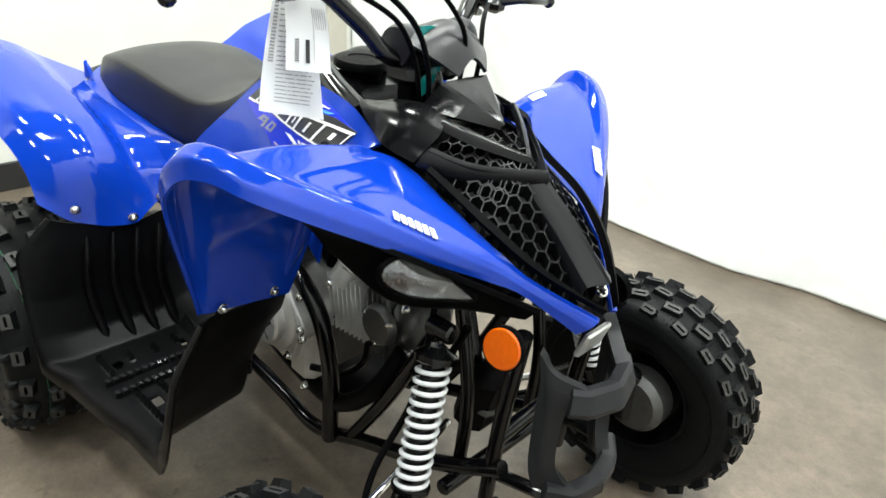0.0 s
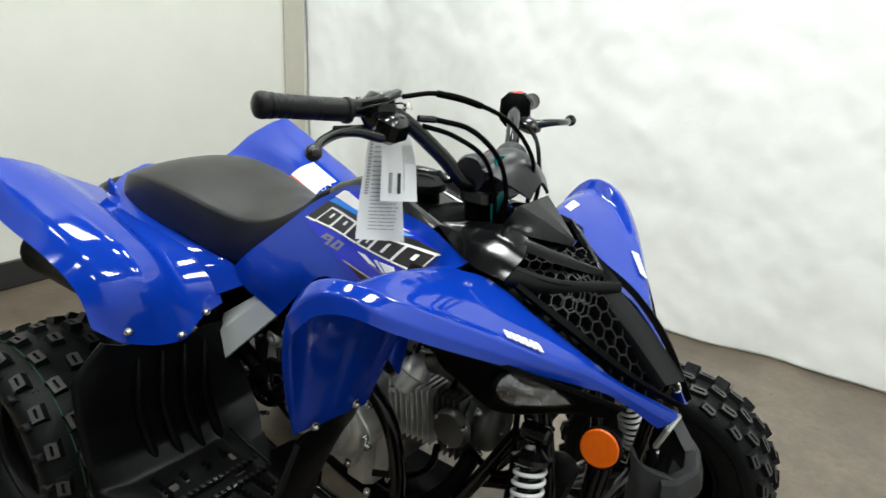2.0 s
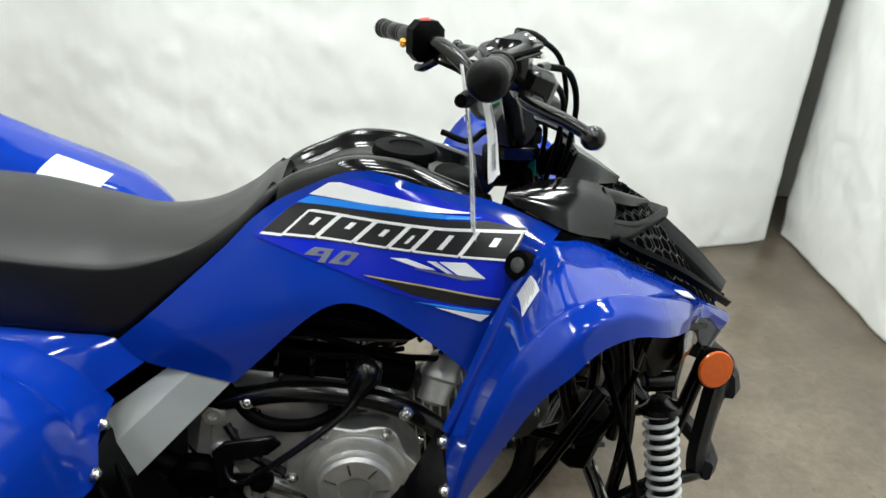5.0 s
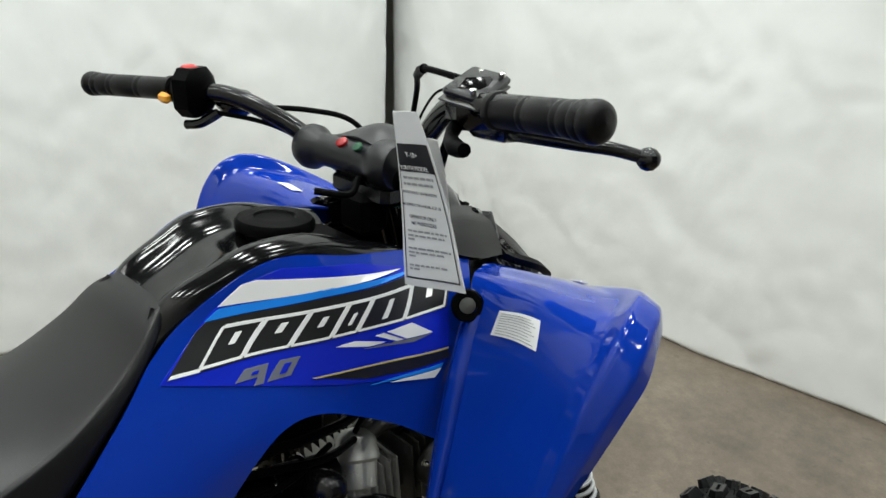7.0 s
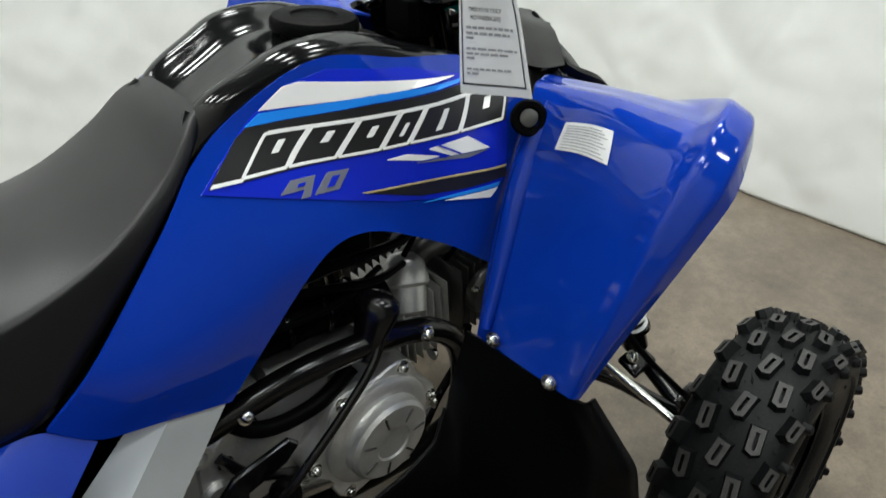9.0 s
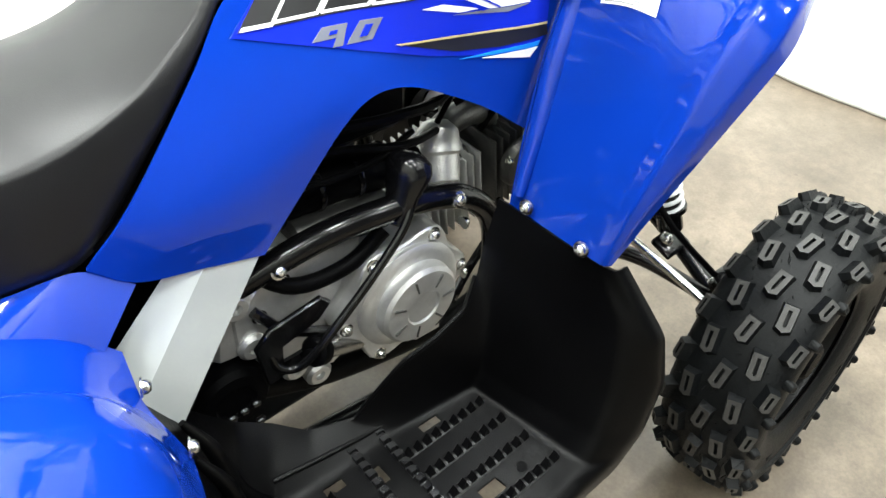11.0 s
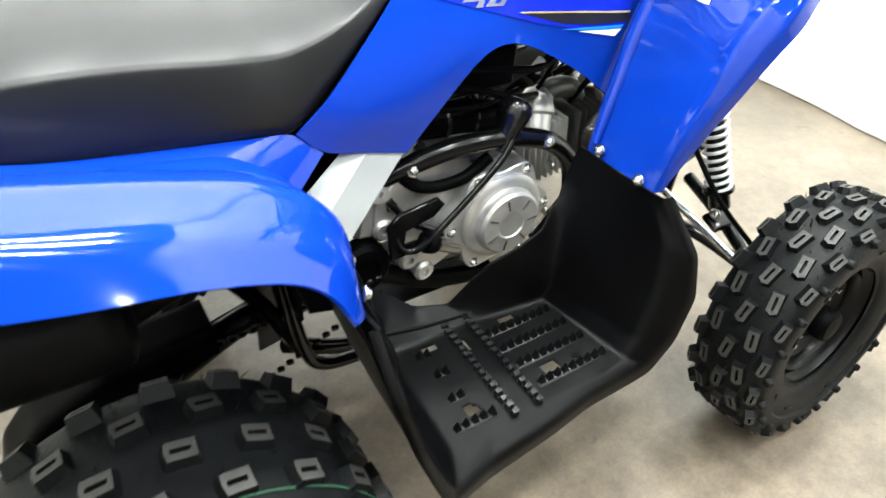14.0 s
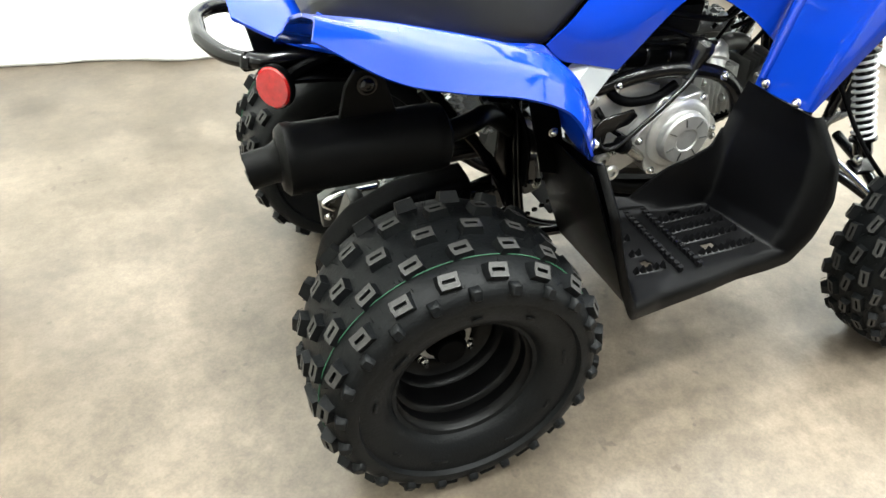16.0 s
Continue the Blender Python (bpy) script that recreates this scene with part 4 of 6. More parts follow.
# ---- footwells ----
WELL = [  # from the rear guard's top down to the floor board and up the front guard: rim, ledge, inner crease, outer crease, flange, turned edge
    [(0.268, -0.125, 0.458), (0.270, -0.165, 0.464), (0.274, -0.200, 0.458), (0.264, -0.312, 0.478), (0.260, -0.345, 0.492), (0.256, -0.338, 0.488)],
    [(0.290, -0.120, 0.414), (0.288, -0.165, 0.416), (0.285, -0.205, 0.414), (0.268, -0.362, 0.440), (0.259, -0.399, 0.442), (0.254, -0.390, 0.438)],
    [(0.318, -0.116, 0.368), (0.308, -0.165, 0.362), (0.296, -0.205, 0.352), (0.282, -0.366, 0.360), (0.277, -0.406, 0.370), (0.271, -0.397, 0.364)],
    [(0.345, -0.118, 0.330), (0.325, -0.165, 0.318), (0.312, -0.200, 0.296), (0.304, -0.366, 0.300), (0.297, -0.409, 0.310), (0.291, -0.400, 0.302)],
    [(0.378, -0.130, 0.312), (0.352, -0.168, 0.292), (0.344, -0.192, 0.270), (0.335, -0.362, 0.266), (0.312, -0.408, 0.268), (0.309, -0.408, 0.248)],
    [(0.410, -0.150, 0.288), (0.400, -0.172, 0.280), (0.395, -0.194, 0.266), (0.400, -0.358, 0.263), (0.376, -0.388, 0.257), (0.374, -0.388, 0.232)],
    [(0.456, -0.165, 0.284), (0.466, -0.176, 0.276), (0.474, -0.196, 0.265), (0.480, -0.356, 0.263), (0.480, -0.378, 0.256), (0.480, -0.378, 0.234)],
    [(0.488, -0.167, 0.311), (0.502, -0.180, 0.292), (0.520, -0.197, 0.265), (0.540, -0.356, 0.263), (0.541, -0.368, 0.256), (0.541, -0.368, 0.234)],
    [(0.518, -0.171, 0.337), (0.536, -0.184, 0.304), (0.560, -0.200, 0.266), (0.585, -0.355, 0.264), (0.606, -0.366, 0.256), (0.608, -0.366, 0.234)],
    [(0.556, -0.180, 0.356), (0.570, -0.191, 0.316), (0.590, -0.204, 0.268), (0.615, -0.352, 0.268), (0.644, -0.368, 0.264), (0.648, -0.368, 0.242)],
    [(0.596, -0.180, 0.372), (0.602, -0.194, 0.334), (0.604, -0.208, 0.292), (0.634, -0.350, 0.296), (0.668, -0.372, 0.300), (0.678, -0.370, 0.288)],
    [(0.620, -0.170, 0.398), (0.624, -0.190, 0.375), (0.622, -0.214, 0.350), (0.656, -0.344, 0.356), (0.686, -0.368, 0.356), (0.698, -0.366, 0.352)],
    [(0.642, -0.160, 0.430), (0.648, -0.190, 0.425), (0.650, -0.218, 0.418), (0.668, -0.324, 0.424), (0.684, -0.354, 0.412), (0.696, -0.352, 0.412)],
    [(0.662, -0.158, 0.478), (0.665, -0.190, 0.476), (0.667, -0.220, 0.474), (0.669, -0.280, 0.476), (0.674, -0.302, 0.474), (0.684, -0.302, 0.474)],
]
SLOTS = ((0.384, 0.406, -0.214, -0.203), (0.434, 0.447, -0.236, -0.214), (0.504, 0.530, -0.216, -0.206), (0.505, 0.530, -0.316, -0.303), (0.428, 0.440, -0.330, -0.312), (0.380, 0.404, -0.322, -0.310))
def in_slot(x, y, z):
    return z < 0.275 and any(a <= x <= b and c <= y <= d for a, b, c, d in SLOTS)


def tooth(x, y, z, r=0.0060, h=0.0155):
    w = 0.0048
    return Geo().add([(x - r, y - w, z), (x + r, y - w, z), (x + r, y + w, z), (x - r, y + w, z), (x + r * 0.2, y - w * 0.6, z + h), (x + r * 0.2, y + w * 0.6, z + h)], [(0, 1, 4), (1, 2, 5, 4), (2, 3, 5), (3, 0, 4, 5), (3, 2, 1, 0)])


well_grid = creased(WELL, 150, 56, 2)
for side in (1, -1):
    flip = (lambda g: g) if side == 1 else (lambda g: g.mirror())
    well = part("footwell", flip(sheet(None, thick=0.004, grid=well_grid, hole=in_slot)), WELL_PLASTIC, quad, "black textured plastic footwell with front and rear guards", 50)
    part("inner_bead", flip(tube(well_grid[58:126:3, 0], 0.0034, 7, 70)), WELL_PLASTIC, well)
    part("wall_step", flip(tube([(0.352, -0.176, 0.290), (0.412, -0.180, 0.280), (0.472, -0.184, 0.275), (0.515, -0.187, 0.283), (0.558, -0.192, 0.296), (0.604, -0.199, 0.312), (0.618, -0.206, 0.345)], 0.0030, 7, 40)), WELL_PLASTIC, well)
    for y, x0, x1 in ((-0.228, 0.480, 0.582), (-0.259, 0.484, 0.585), (-0.291, 0.488, 0.590), (-0.329, 0.494, 0.598), (-0.218, 0.378, 0.400), (-0.255, 0.384, 0.400), (-0.296, 0.380, 0.404), (-0.337, 0.362, 0.416)):
        row = block((x1 - x0 + 0.004, 0.0125, 0.008), 0.002, pose((x0 + x1) / 2 - 0.004, y, 0.2655))
        for x in np.arange(x0, x1, 0.0125):
            row.join(tooth(x, y, 0.2650))
        part("grip_teeth", flip(row), GRIP_RUBBER, well, "row of pointed black grip teeth")
    for x0, x1 in ((0.466, 0.468), (0.431, 0.431)):
        n, low = 15, 0.0
        edge = [(0.178, low), (0.178 + 0.178, low)]
        for k in range(n, 0, -1):
            y = 0.178 + 0.178 * k / n
            edge += [(y, 0.013), (y - 0.0065, 0.013), (y - 0.0085, 0.0065), (y - 0.0105, 0.0065)]
        ang = math.degrees(math.atan2(x1 - x0, 0.178))
        strip = plate(edge, 0.009, Matrix.Translation((x0, 0, 0.2630)) @ Matrix.Rotation(-radians(ang) * 0, 4, "Z") @ Matrix(((0, 0, 1, 0), (-1, 0, 0, 0), (0, 1, 0, 0), (0, 0, 0, 1))))
        strip.v = [(x + (x1 - x0) * (-y - 0.178) / 0.178, y, z) for x, y, z in strip.v]
        part("serrated_strip", flip(strip), GRIP_PLASTIC, well, "raised serrated grip strip")
    for y, x in ((-0.192, 0.346), (-0.228, 0.340), (-0.266, 0.334), (-0.306, 0.327)):
        part("guard_rib", flip(tube([(x - 0.050, y + 0.012, 0.452), (x - 0.038, y + 0.002, 0.415), (x - 0.034, y - 0.004, 0.370), (x - 0.026, y - 0.002, 0.325), (x - 0.011, y, 0.290), (x + 0.006, y + 0.003, 0.266)], [0.003, 0.007, 0.0085, 0.009, 0.0085, 0.003], 10, 30)), WELL_PLASTIC, well)
    for x, y in ((0.364, -0.208), (0.553, -0.211), (0.562, -0.314), (0.360, -0.318)):
        part("screw", flip(lathe([(0.014, 0), (0.014, 0.003), (0.011, 0.004), (0.010, 0.001), (0.006, 0.001), (0.006, 0.005), (0, 0.005)], 16, pose(x, y, 0.2635))), BLACK_PLASTIC, well)
    part("guard_skirt", flip(sheet([[(0.264, -0.135, 0.452), (0.258, -0.240, 0.460), (0.254, -0.330, 0.466)], [(0.288, -0.130, 0.360), (0.278, -0.260, 0.360), (0.272, -0.392, 0.362)],
                                    [(0.316, -0.130, 0.280), (0.306, -0.260, 0.285), (0.298, -0.400, 0.288)], [(0.336, -0.135, 0.222), (0.338, -0.262, 0.225), (0.336, -0.370, 0.229)]], 16, 14, 0.003)), WELL_PLASTIC, well, "flat black back of the rear guard")
    heel = np.array([[(0.356, -0.092, 0.536), (0.374, -0.108, 0.532), (0.420, -0.112, 0.520)], [(0.258, -0.110, 0.465), (0.278, -0.136, 0.442), (0.296, -0.144, 0.394)]])
    heel = np.stack([heel[0] + (heel[1] - heel[0]) * u for u in (0, 0.02, 0.5, 0.98, 1)])
    part("heel_backing", flip(sheet(None, thick=0.003, grid=heel - normals(heel) * 0.0075)), BLACK_PLASTIC, quad, "black backing of the heel guard", 15)
    part("heel_guard", flip(sheet(None, thick=0.006, grid=heel)), SILVER, quad, "silver-grey painted heel guard", 15)

# ---- frame, engine and running gear ----
both("lower_frame_tube", tube([(0.24, -0.10, 0.26), (0.34, -0.09, 0.20), (0.52, -0.088, 0.168), (0.62, -0.088, 0.152), (0.75, -0.088, 0.205), (0.90, -0.082, 0.262), (1.01, -0.072, 0.32)], 0.012, 10), BLACK_STEEL, quad, "gloss black steel frame tube")
both("diagonal_tube", tube([(0.72, -0.088, 0.20), (0.80, -0.088, 0.32), (0.885, -0.08, 0.475)], 0.011, 10), BLACK_STEEL, quad, "gloss black steel frame tube")
both("upper_frame_tube", tube([(0.33, -0.080, 0.450), (0.415, -0.095, 0.477), (0.482, -0.110, 0.497), (0.541, -0.120, 0.500), (0.595, -0.125, 0.492), (0.642, -0.125, 0.470), (0.680, -0.122, 0.427), (0.696, -0.118, 0.368), (0.695, -0.112, 0.296), (0.670, -0.098, 0.168)], 0.0135, 12), BLACK_STEEL, quad, "gloss black steel frame tube curving down past the engine")
both("front_upright", tube([(0.985, -0.070, 0.25), (1.000, -0.072, 0.40), (1.020, -0.075, 0.535)], 0.011, 10), BLACK_STEEL, quad, "gloss black steel front frame tube")
both("front_stay", tube([(0.93, -0.066, 0.27), (0.935, -0.066, 0.40), (0.905, -0.066, 0.56)], 0.010, 10), BLACK_STEEL, quad, "gloss black steel front frame tube")
part("cross_tube", tube([(1.0, -0.075, 0.37), (1.0, MID, 0.375), (1.0, 2 * MID + 0.075, 0.37)], 0.010, 10), BLACK_STEEL, quad)
part("spine_tube", tube([(0.90, MID, 0.60), (0.74, MID, 0.66), (0.52, MID, 0.60), (0.30, MID, 0.53), (0.08, MID, 0.57)], 0.016, 12), BLACK_STEEL, quad, "black steel backbone tube")
both("seat_rail", tube([(0.42, -0.080, 0.575), (0.28, -0.080, 0.540), (0.08, -0.095, 0.560), (-0.10, -0.100, 0.595)], 0.010, 8), BLACK_STEEL, quad)
both("rear_strut", tube([(0.255, -0.11, 0.255), (0.20, -0.108, 0.38), (0.06, -0.105, 0.565)], 0.010, 8), BLACK_STEEL, quad, "black steel rear frame strut")
both("peg_bracket", tube([(0.236, -0.118, 0.490), (0.246, -0.120, 0.36), (0.258, -0.124, 0.265), (0.275, -0.128, 0.232), (0.310, -0.130, 0.222), (0.372, -0.135, 0.226), (0.40, -0.14, 0.25)], 0.0095, 10), BLACK_STEEL, quad, "gloss black steel footwell bracket")
part("frame_plate", plate([(0, 0), (0.05, 0.01), (0.07, 0.09), (0.05, 0.17), (0.01, 0.16)], 0.006, pose(0.205, -0.10, 0.27, 90, 0, 0)), BLACK_STEEL, quad)
part("airbox", block((0.24, 0.17, 0.10), 0.012, pose(0.30, MID, 0.535, 0, 6, 0)), BLACK_PLASTIC, quad, "black plastic airbox under the seat")
part("rear_mudguard", sheet([[(x, MID - 0.16, z - 0.02), (x, MID, z), (x, MID + 0.16, z - 0.02)] for x, z in ((-0.15, 0.605), (-0.05, 0.598), (0.08, 0.575), (0.20, 0.535), (0.25, 0.46), (0.255, 0.36))], 20, 10, 0.005), BLACK_PLASTIC, quad, "black plastic inner mudguard")
part("tank", block((0.20, 0.13, 0.14), 0.02, pose(0.615, MID, 0.672, 0, 3, 0)), BLACK_PLASTIC, quad, "black plastic fuel tank")
# black block added to keep the space under the tank dark
part("wiring_tray", block((0.24, 0.13, 0.075), 0.012, pose(0.525, 0.032, 0.552, 0, 2, 0)), BLACK_MATT, quad, "added black block for the dark space under the tank")
part("radiator_shroud", block((0.20, 0.10, 0.10), 0.015, pose(0.86, MID, 0.60, 0, 25, 0)), BLACK_MATT, quad, "black inner nose shroud")
both("inner_fender", sheet([[(0.755, -0.115, 0.57), (0.80, -0.095, 0.62), (0.90, -0.075, 0.61)], [(0.775, -0.118, 0.69), (0.81, -0.105, 0.70), (0.92, -0.080, 0.655)]], 8, 10, 0.004), BLACK_MATT, quad)

engine = part("engine", block((0.20, 0.17, 0.17), 0.03, pose(0.545, -0.005, 0.345, 0, 12, 0)), ALLOY_DARK, quad, "cast alloy engine with a round side cover")
side_on = lambda x, y, z: pose(x, y, z, 90, 0, 0)
case = [((0.080 + 0.007 * math.cos(6 * a)) * math.cos(a) + 0.004, (0.080 + 0.007 * math.cos(6 * a)) * math.sin(a)) for a in np.linspace(0, 2 * math.pi, 48, endpoint=False)]
gear = [(-0.165, 0.060), (-0.13, 0.092), (-0.07, 0.105), (-0.02, 0.09), (-0.02, -0.05), (-0.07, -0.075), (-0.115, -0.05), (-0.14, -0.005), (-0.168, 0.015)]
part("gear_cover", plate(gear, 0.05, side_on(0.545, -0.048, 0.375)), ALLOY, engine, "silver cast gear case cover")
part("crankcase_cover", plate(case, 0.085, side_on(0.556, -0.040, 0.375)), ALLOY, engine, "silver cast crankcase cover")
part("round_cover", lathe([(0.066, 0), (0.066, 0.012), (0.060, 0.017), (0.050, 0.018), (0.049, 0.030), (0.045, 0.034), (0.022, 0.036), (0.020, 0.034), (0, 0.034)], 40, side_on(0.562, -0.118, 0.378)), ALLOY, engine, "round silver flywheel cover with fine spokes")
for i in range(7):
    part("cover_spoke", block((0.017, 0.0022, 0.003), 0.0008, side_on(0.562, -0.1535, 0.378) @ pose(0, 0, 0, 0, 0, 51.4 * i) @ pose(0.034, 0, 0)), ALLOY_DARK, engine)
for dx, dz, dy in [(0.004 + 0.078 * math.cos(a), 0.078 * math.sin(a), 0) for a in np.linspace(0, 2 * math.pi, 6, endpoint=False)] + [(-0.150, 0.052, 0.027), (-0.120, 0.082, 0.027), (-0.105, -0.03, 0.027), (-0.15, 0.02, 0.027)]:
    part("case_bolt", bolt((0.556 + dx, -0.124 + dy, 0.375 + dz), (0, -1, 0), 0.006), STEEL, engine)
axis = along((0.628, -0.022, 0.410), (0.83, -0.022, 0.428))
part("cylinder", block((0.070, 0.080, 0.10), 0.012, axis @ pose(0, 0.004, 0.055)), ALLOY_DARK, engine)
for k in range(8):
    part("cooling_fin", block((0.098, 0.096, 0.0026), 0.001, axis @ pose(0, 0, 0.012 + 0.0112 * k)), ALLOY, engine, "thin alloy cooling fin")
part("crankcase_front", block((0.060, 0.060, 0.15), 0.012, pose(0.606, -0.080, 0.330, 0, 4, 0)), ALLOY, engine, "silver front of the crankcase")
for y, z in ((-0.125, 0.435), (-0.125, 0.36), (-0.125, 0.27), (-0.07, 0.265), (-0.07, 0.44)):
    part("case_bolt", bolt((0.640, y, z), (1, 0, 0.05), 0.006), STEEL, engine)
part("cylinder_head", block((0.088, 0.094, 0.070), 0.016, axis @ pose(0, 0, 0.142)), ALLOY_DARK, engine, "dark cast cylinder head")
for k in range(5):
    part("head_fin", block((0.104, 0.104, 0.0028), 0.001, axis @ pose(0, 0, 0.112 + 0.0108 * k)), ALLOY_DARK, engine)
part("valve_cover", lathe([(0.046, 0), (0.046, 0.010), (0.040, 0.020), (0.028, 0.026), (0.014, 0.027), (0.012, 0.024), (0, 0.024)], 28, axis @ pose(0.004, 0, 0.172)), ALLOY_DARK, engine, "round cast valve cover")
part("cam_cover", lathe([(0.032, 0), (0.032, 0.008), (0.028, 0.014), (0.012, 0.016), (0, 0.016)], 24, side_on(0.772, -0.076, 0.432)), ALLOY_DARK, engine, "round cast cam cover")
for a in range(3):
    part("cover_bolt", bolt((0.772 + 0.028 * math.cos(a * 2.1 + 0.5), -0.084, 0.432 + 0.028 * math.sin(a * 2.1 + 0.5)), (0, -1, 0), 0.0045), STEEL, engine)
for a in (-0.036, 0.036):
    for b in (-0.036, 0.036):
        part("head_bolt", bolt(axis @ Vector((a, b, 0.176)), axis.to_3x3() @ Vector((0, 0, 1)), 0.006), STEEL, engine)
part("oil_line", tube([(0.640, -0.110, 0.300), (0.690, -0.085, 0.305), (0.735, -0.080, 0.345), (0.745, -0.078, 0.385)], 0.006, 8), BLACK_STEEL, engine)
part("gear_case", block((0.12, 0.10, 0.12), 0.025, pose(0.40, -0.045, 0.42, 0, 10, 0)), ALLOY, engine, "silver cast gear case")
part("belt_housing", lathe([(0.040, 0), (0.040, 0.02), (0.034, 0.026), (0.022, 0.027), (0.020, 0.022), (0, 0.022)], 28, side_on(0.358, -0.085, 0.345)), BLACK_PLASTIC, engine, "round black side housing")
part("dipstick_tube", rod((0.452, -0.128, 0.372), (0.515, -0.110, 0.325), 0.011), STEEL, engine, "bright oil filler tube")
part("oil_cap", lathe([(0.013, 0), (0.016, 0.004), (0.016, 0.016), (0.012, 0.020), (0.004, 0.020), (0.004, 0.026), (0, 0.026)], 16, along((0.452, -0.128, 0.372), (0.425, -0.136, 0.391))), BLACK_PLASTIC, engine, "black oil filler cap")
part("carburettor", lathe([(0.006, -0.045), (0.021, -0.04), (0.023, -0.012), (0.027, -0.008), (0.027, 0.0), (0.025, 0.004), (0.024, 0.016), (0.015, 0.027), (0, 0.030)], 24, pose(0.672, -0.045, 0.480, -30, 20, 0)), ALLOY, engine, "silver carburettor with a domed top")
part("carb_body", block((0.05, 0.05, 0.05), 0.012, pose(0.655, -0.035, 0.455, 0, 15, 0)), ALLOY_DARK, engine)
part("intake_bend", tube([(0.66, -0.035, 0.478), (0.705, -0.035, 0.498), (0.750, -0.030, 0.486), (0.768, -0.028, 0.452)], [0.016, 0.0165, 0.0155, 0.015], 16, 24), ALLOY_DARK, engine)
part("air_boot", tube([(0.42, -0.045, 0.512), (0.497, -0.050, 0.506), (0.560, -0.050, 0.498), (0.63, -0.045, 0.475)], 0.023, 16), BLACK_PLASTIC, engine, "black rubber air boot")
for x in (0.46, 0.505, 0.55, 0.59):
    part("hose_clamp", lathe([(0.0245, -0.003), (0.0255, 0), (0.0245, 0.003)], 20, along((x, -0.050, 0.505 - max(0, x - 0.5) * 0.12), (x + 0.1, -0.049, 0.497 - max(0, x - 0.5) * 0.12)), caps=False), BLACK_STEEL, engine)
part("starter_motor", rod((0.46, -0.07, 0.47), (0.58, -0.07, 0.455), 0.022, 18), ALLOY_DARK, engine)
knob_at = along((0.553, -0.124, 0.488), (0.580, -0.116, 0.545))
lever = part("gear_lever", tube([(0.572, -0.126, 0.520), (0.555, -0.138, 0.492), (0.515, -0.142, 0.455), (0.455, -0.142, 0.405), (0.430, -0.138, 0.382), (0.414, -0.132, 0.374), (0.402, -0.126, 0.382), (0.398, -0.118, 0.405)], 0.0046, 10, 48), BLACK_STEEL, quad, "black steel gear lever")
part("lever_knob", lathe([(0.006, -0.006), (0.0095, -0.003), (0.0105, 0.012), (0.0125, 0.028), (0.0155, 0.042), (0.0165, 0.052), (0.0145, 0.061), (0.009, 0.066), (0, 0.0675)], 20, knob_at @ Matrix.Diagonal((1.5, 1.1, 1, 1))), SATIN_BLACK, lever, "black moulded lever knob")
part("gate_plate", plate([(-0.02, -0.065), (0.035, -0.060), (0.038, -0.045), (-0.002, -0.045), (0.0, -0.022), (0.045, -0.012), (0.060, 0.002), (0.050, 0.014), (-0.008, 0.006), (-0.025, -0.01)], 0.005, side_on(0.410, -0.120, 0.425)), BLACK_STEEL, quad, "black steel gear gate")
for p in ((0.622, -0.137, 0.484), (0.430, -0.108, 0.481)):
    part("tube_bolt", bolt(p, (0.1, -0.9, 0.35), 0.0065), STEEL, quad, "bright steel bolt")
# black plate added for the shade under the engine; hides the lit floor
part("belly_pan", block((0.30, 0.15, 0.006), 0.002, pose(0.52, 0.035, 0.190)), BLACK_MATT, quad, "added black plate standing in for the shade under the engine")
for x, z, a in ((0.385, 0.455, 20), (0.392, 0.395, -10), (0.430, 0.330, 40), (0.455, 0.300, 60)):
    part("case_lug", lathe([(0.015, -0.02), (0.016, 0.008), (0.012, 0.012), (0.006, 0.012), (0.006, 0.006), (0, 0.006)], 16, side_on(x, -0.092, z)), ALLOY, engine)
part("gear_linkage", tube([(0.400, -0.100, 0.44), (0.425, -0.112, 0.405), (0.470, -0.112, 0.372), (0.490, -0.115, 0.345)], 0.0055, 8), BLACK_STEEL, engine)
part("dark_hose", tube([(0.395, -0.09, 0.50), (0.44, -0.105, 0.452), (0.50, -0.112, 0.448), (0.545, -0.112, 0.470)], 0.0085, 10), BLACK_PLASTIC, engine)
part("rear_case", block((0.100, 0.060, 0.105), 0.016, pose(0.272, -0.035, 0.392, 0, 12, 0)), ALLOY_DARK, engine, "grey cast rear of the gear case")
part("case_boss", lathe([(0.034, 0), (0.034, 0.010), (0.028, 0.016), (0.016, 0.017), (0.013, 0.012), (0, 0.012)], 26, side_on(0.268, -0.064, 0.395)), ALLOY, engine, "round cast boss on the gear case")
for x, z in ((0.232, 0.430), (0.300, 0.432), (0.306, 0.360), (0.240, 0.352), (0.290, 0.300), (0.318, 0.285)):
    part("case_bolt", bolt((x, -0.066, z), (0, -1, 0), 0.0065), STEEL, engine)
part("case_foot", block((0.052, 0.045, 0.090), 0.012, pose(0.304, -0.040, 0.300, 0, -14, 0)), ALLOY_DARK, engine)
part("grey_side_plate", plate([(0, 0), (0.026, 0.004), (0.030, 0.075), (0.014, 0.098), (-0.010, 0.090)], 0.004, side_on(0.316, -0.078, 0.352)), GREY_PLASTIC, quad, "dark grey bracket plate")
part("plate_bolt", bolt((0.328, -0.083, 0.435), (0, -1, 0), 0.006), STEEL, quad, "bright steel bolt")
both("fender_bracket", plate([(0.212, 0.530), (0.258, 0.520), (0.268, 0.490), (0.280, 0.446), (0.274, 0.396), (0.244, 0.404)], 0.005, side_on(0, -0.202, 0)), BLACK_PLASTIC, quad, "black bracket under the rear fender")
both("bracket_bolt", bolt((0.256, -0.208, 0.474), (0, -1, 0), 0.006), STEEL, quad, "bright steel bolt")


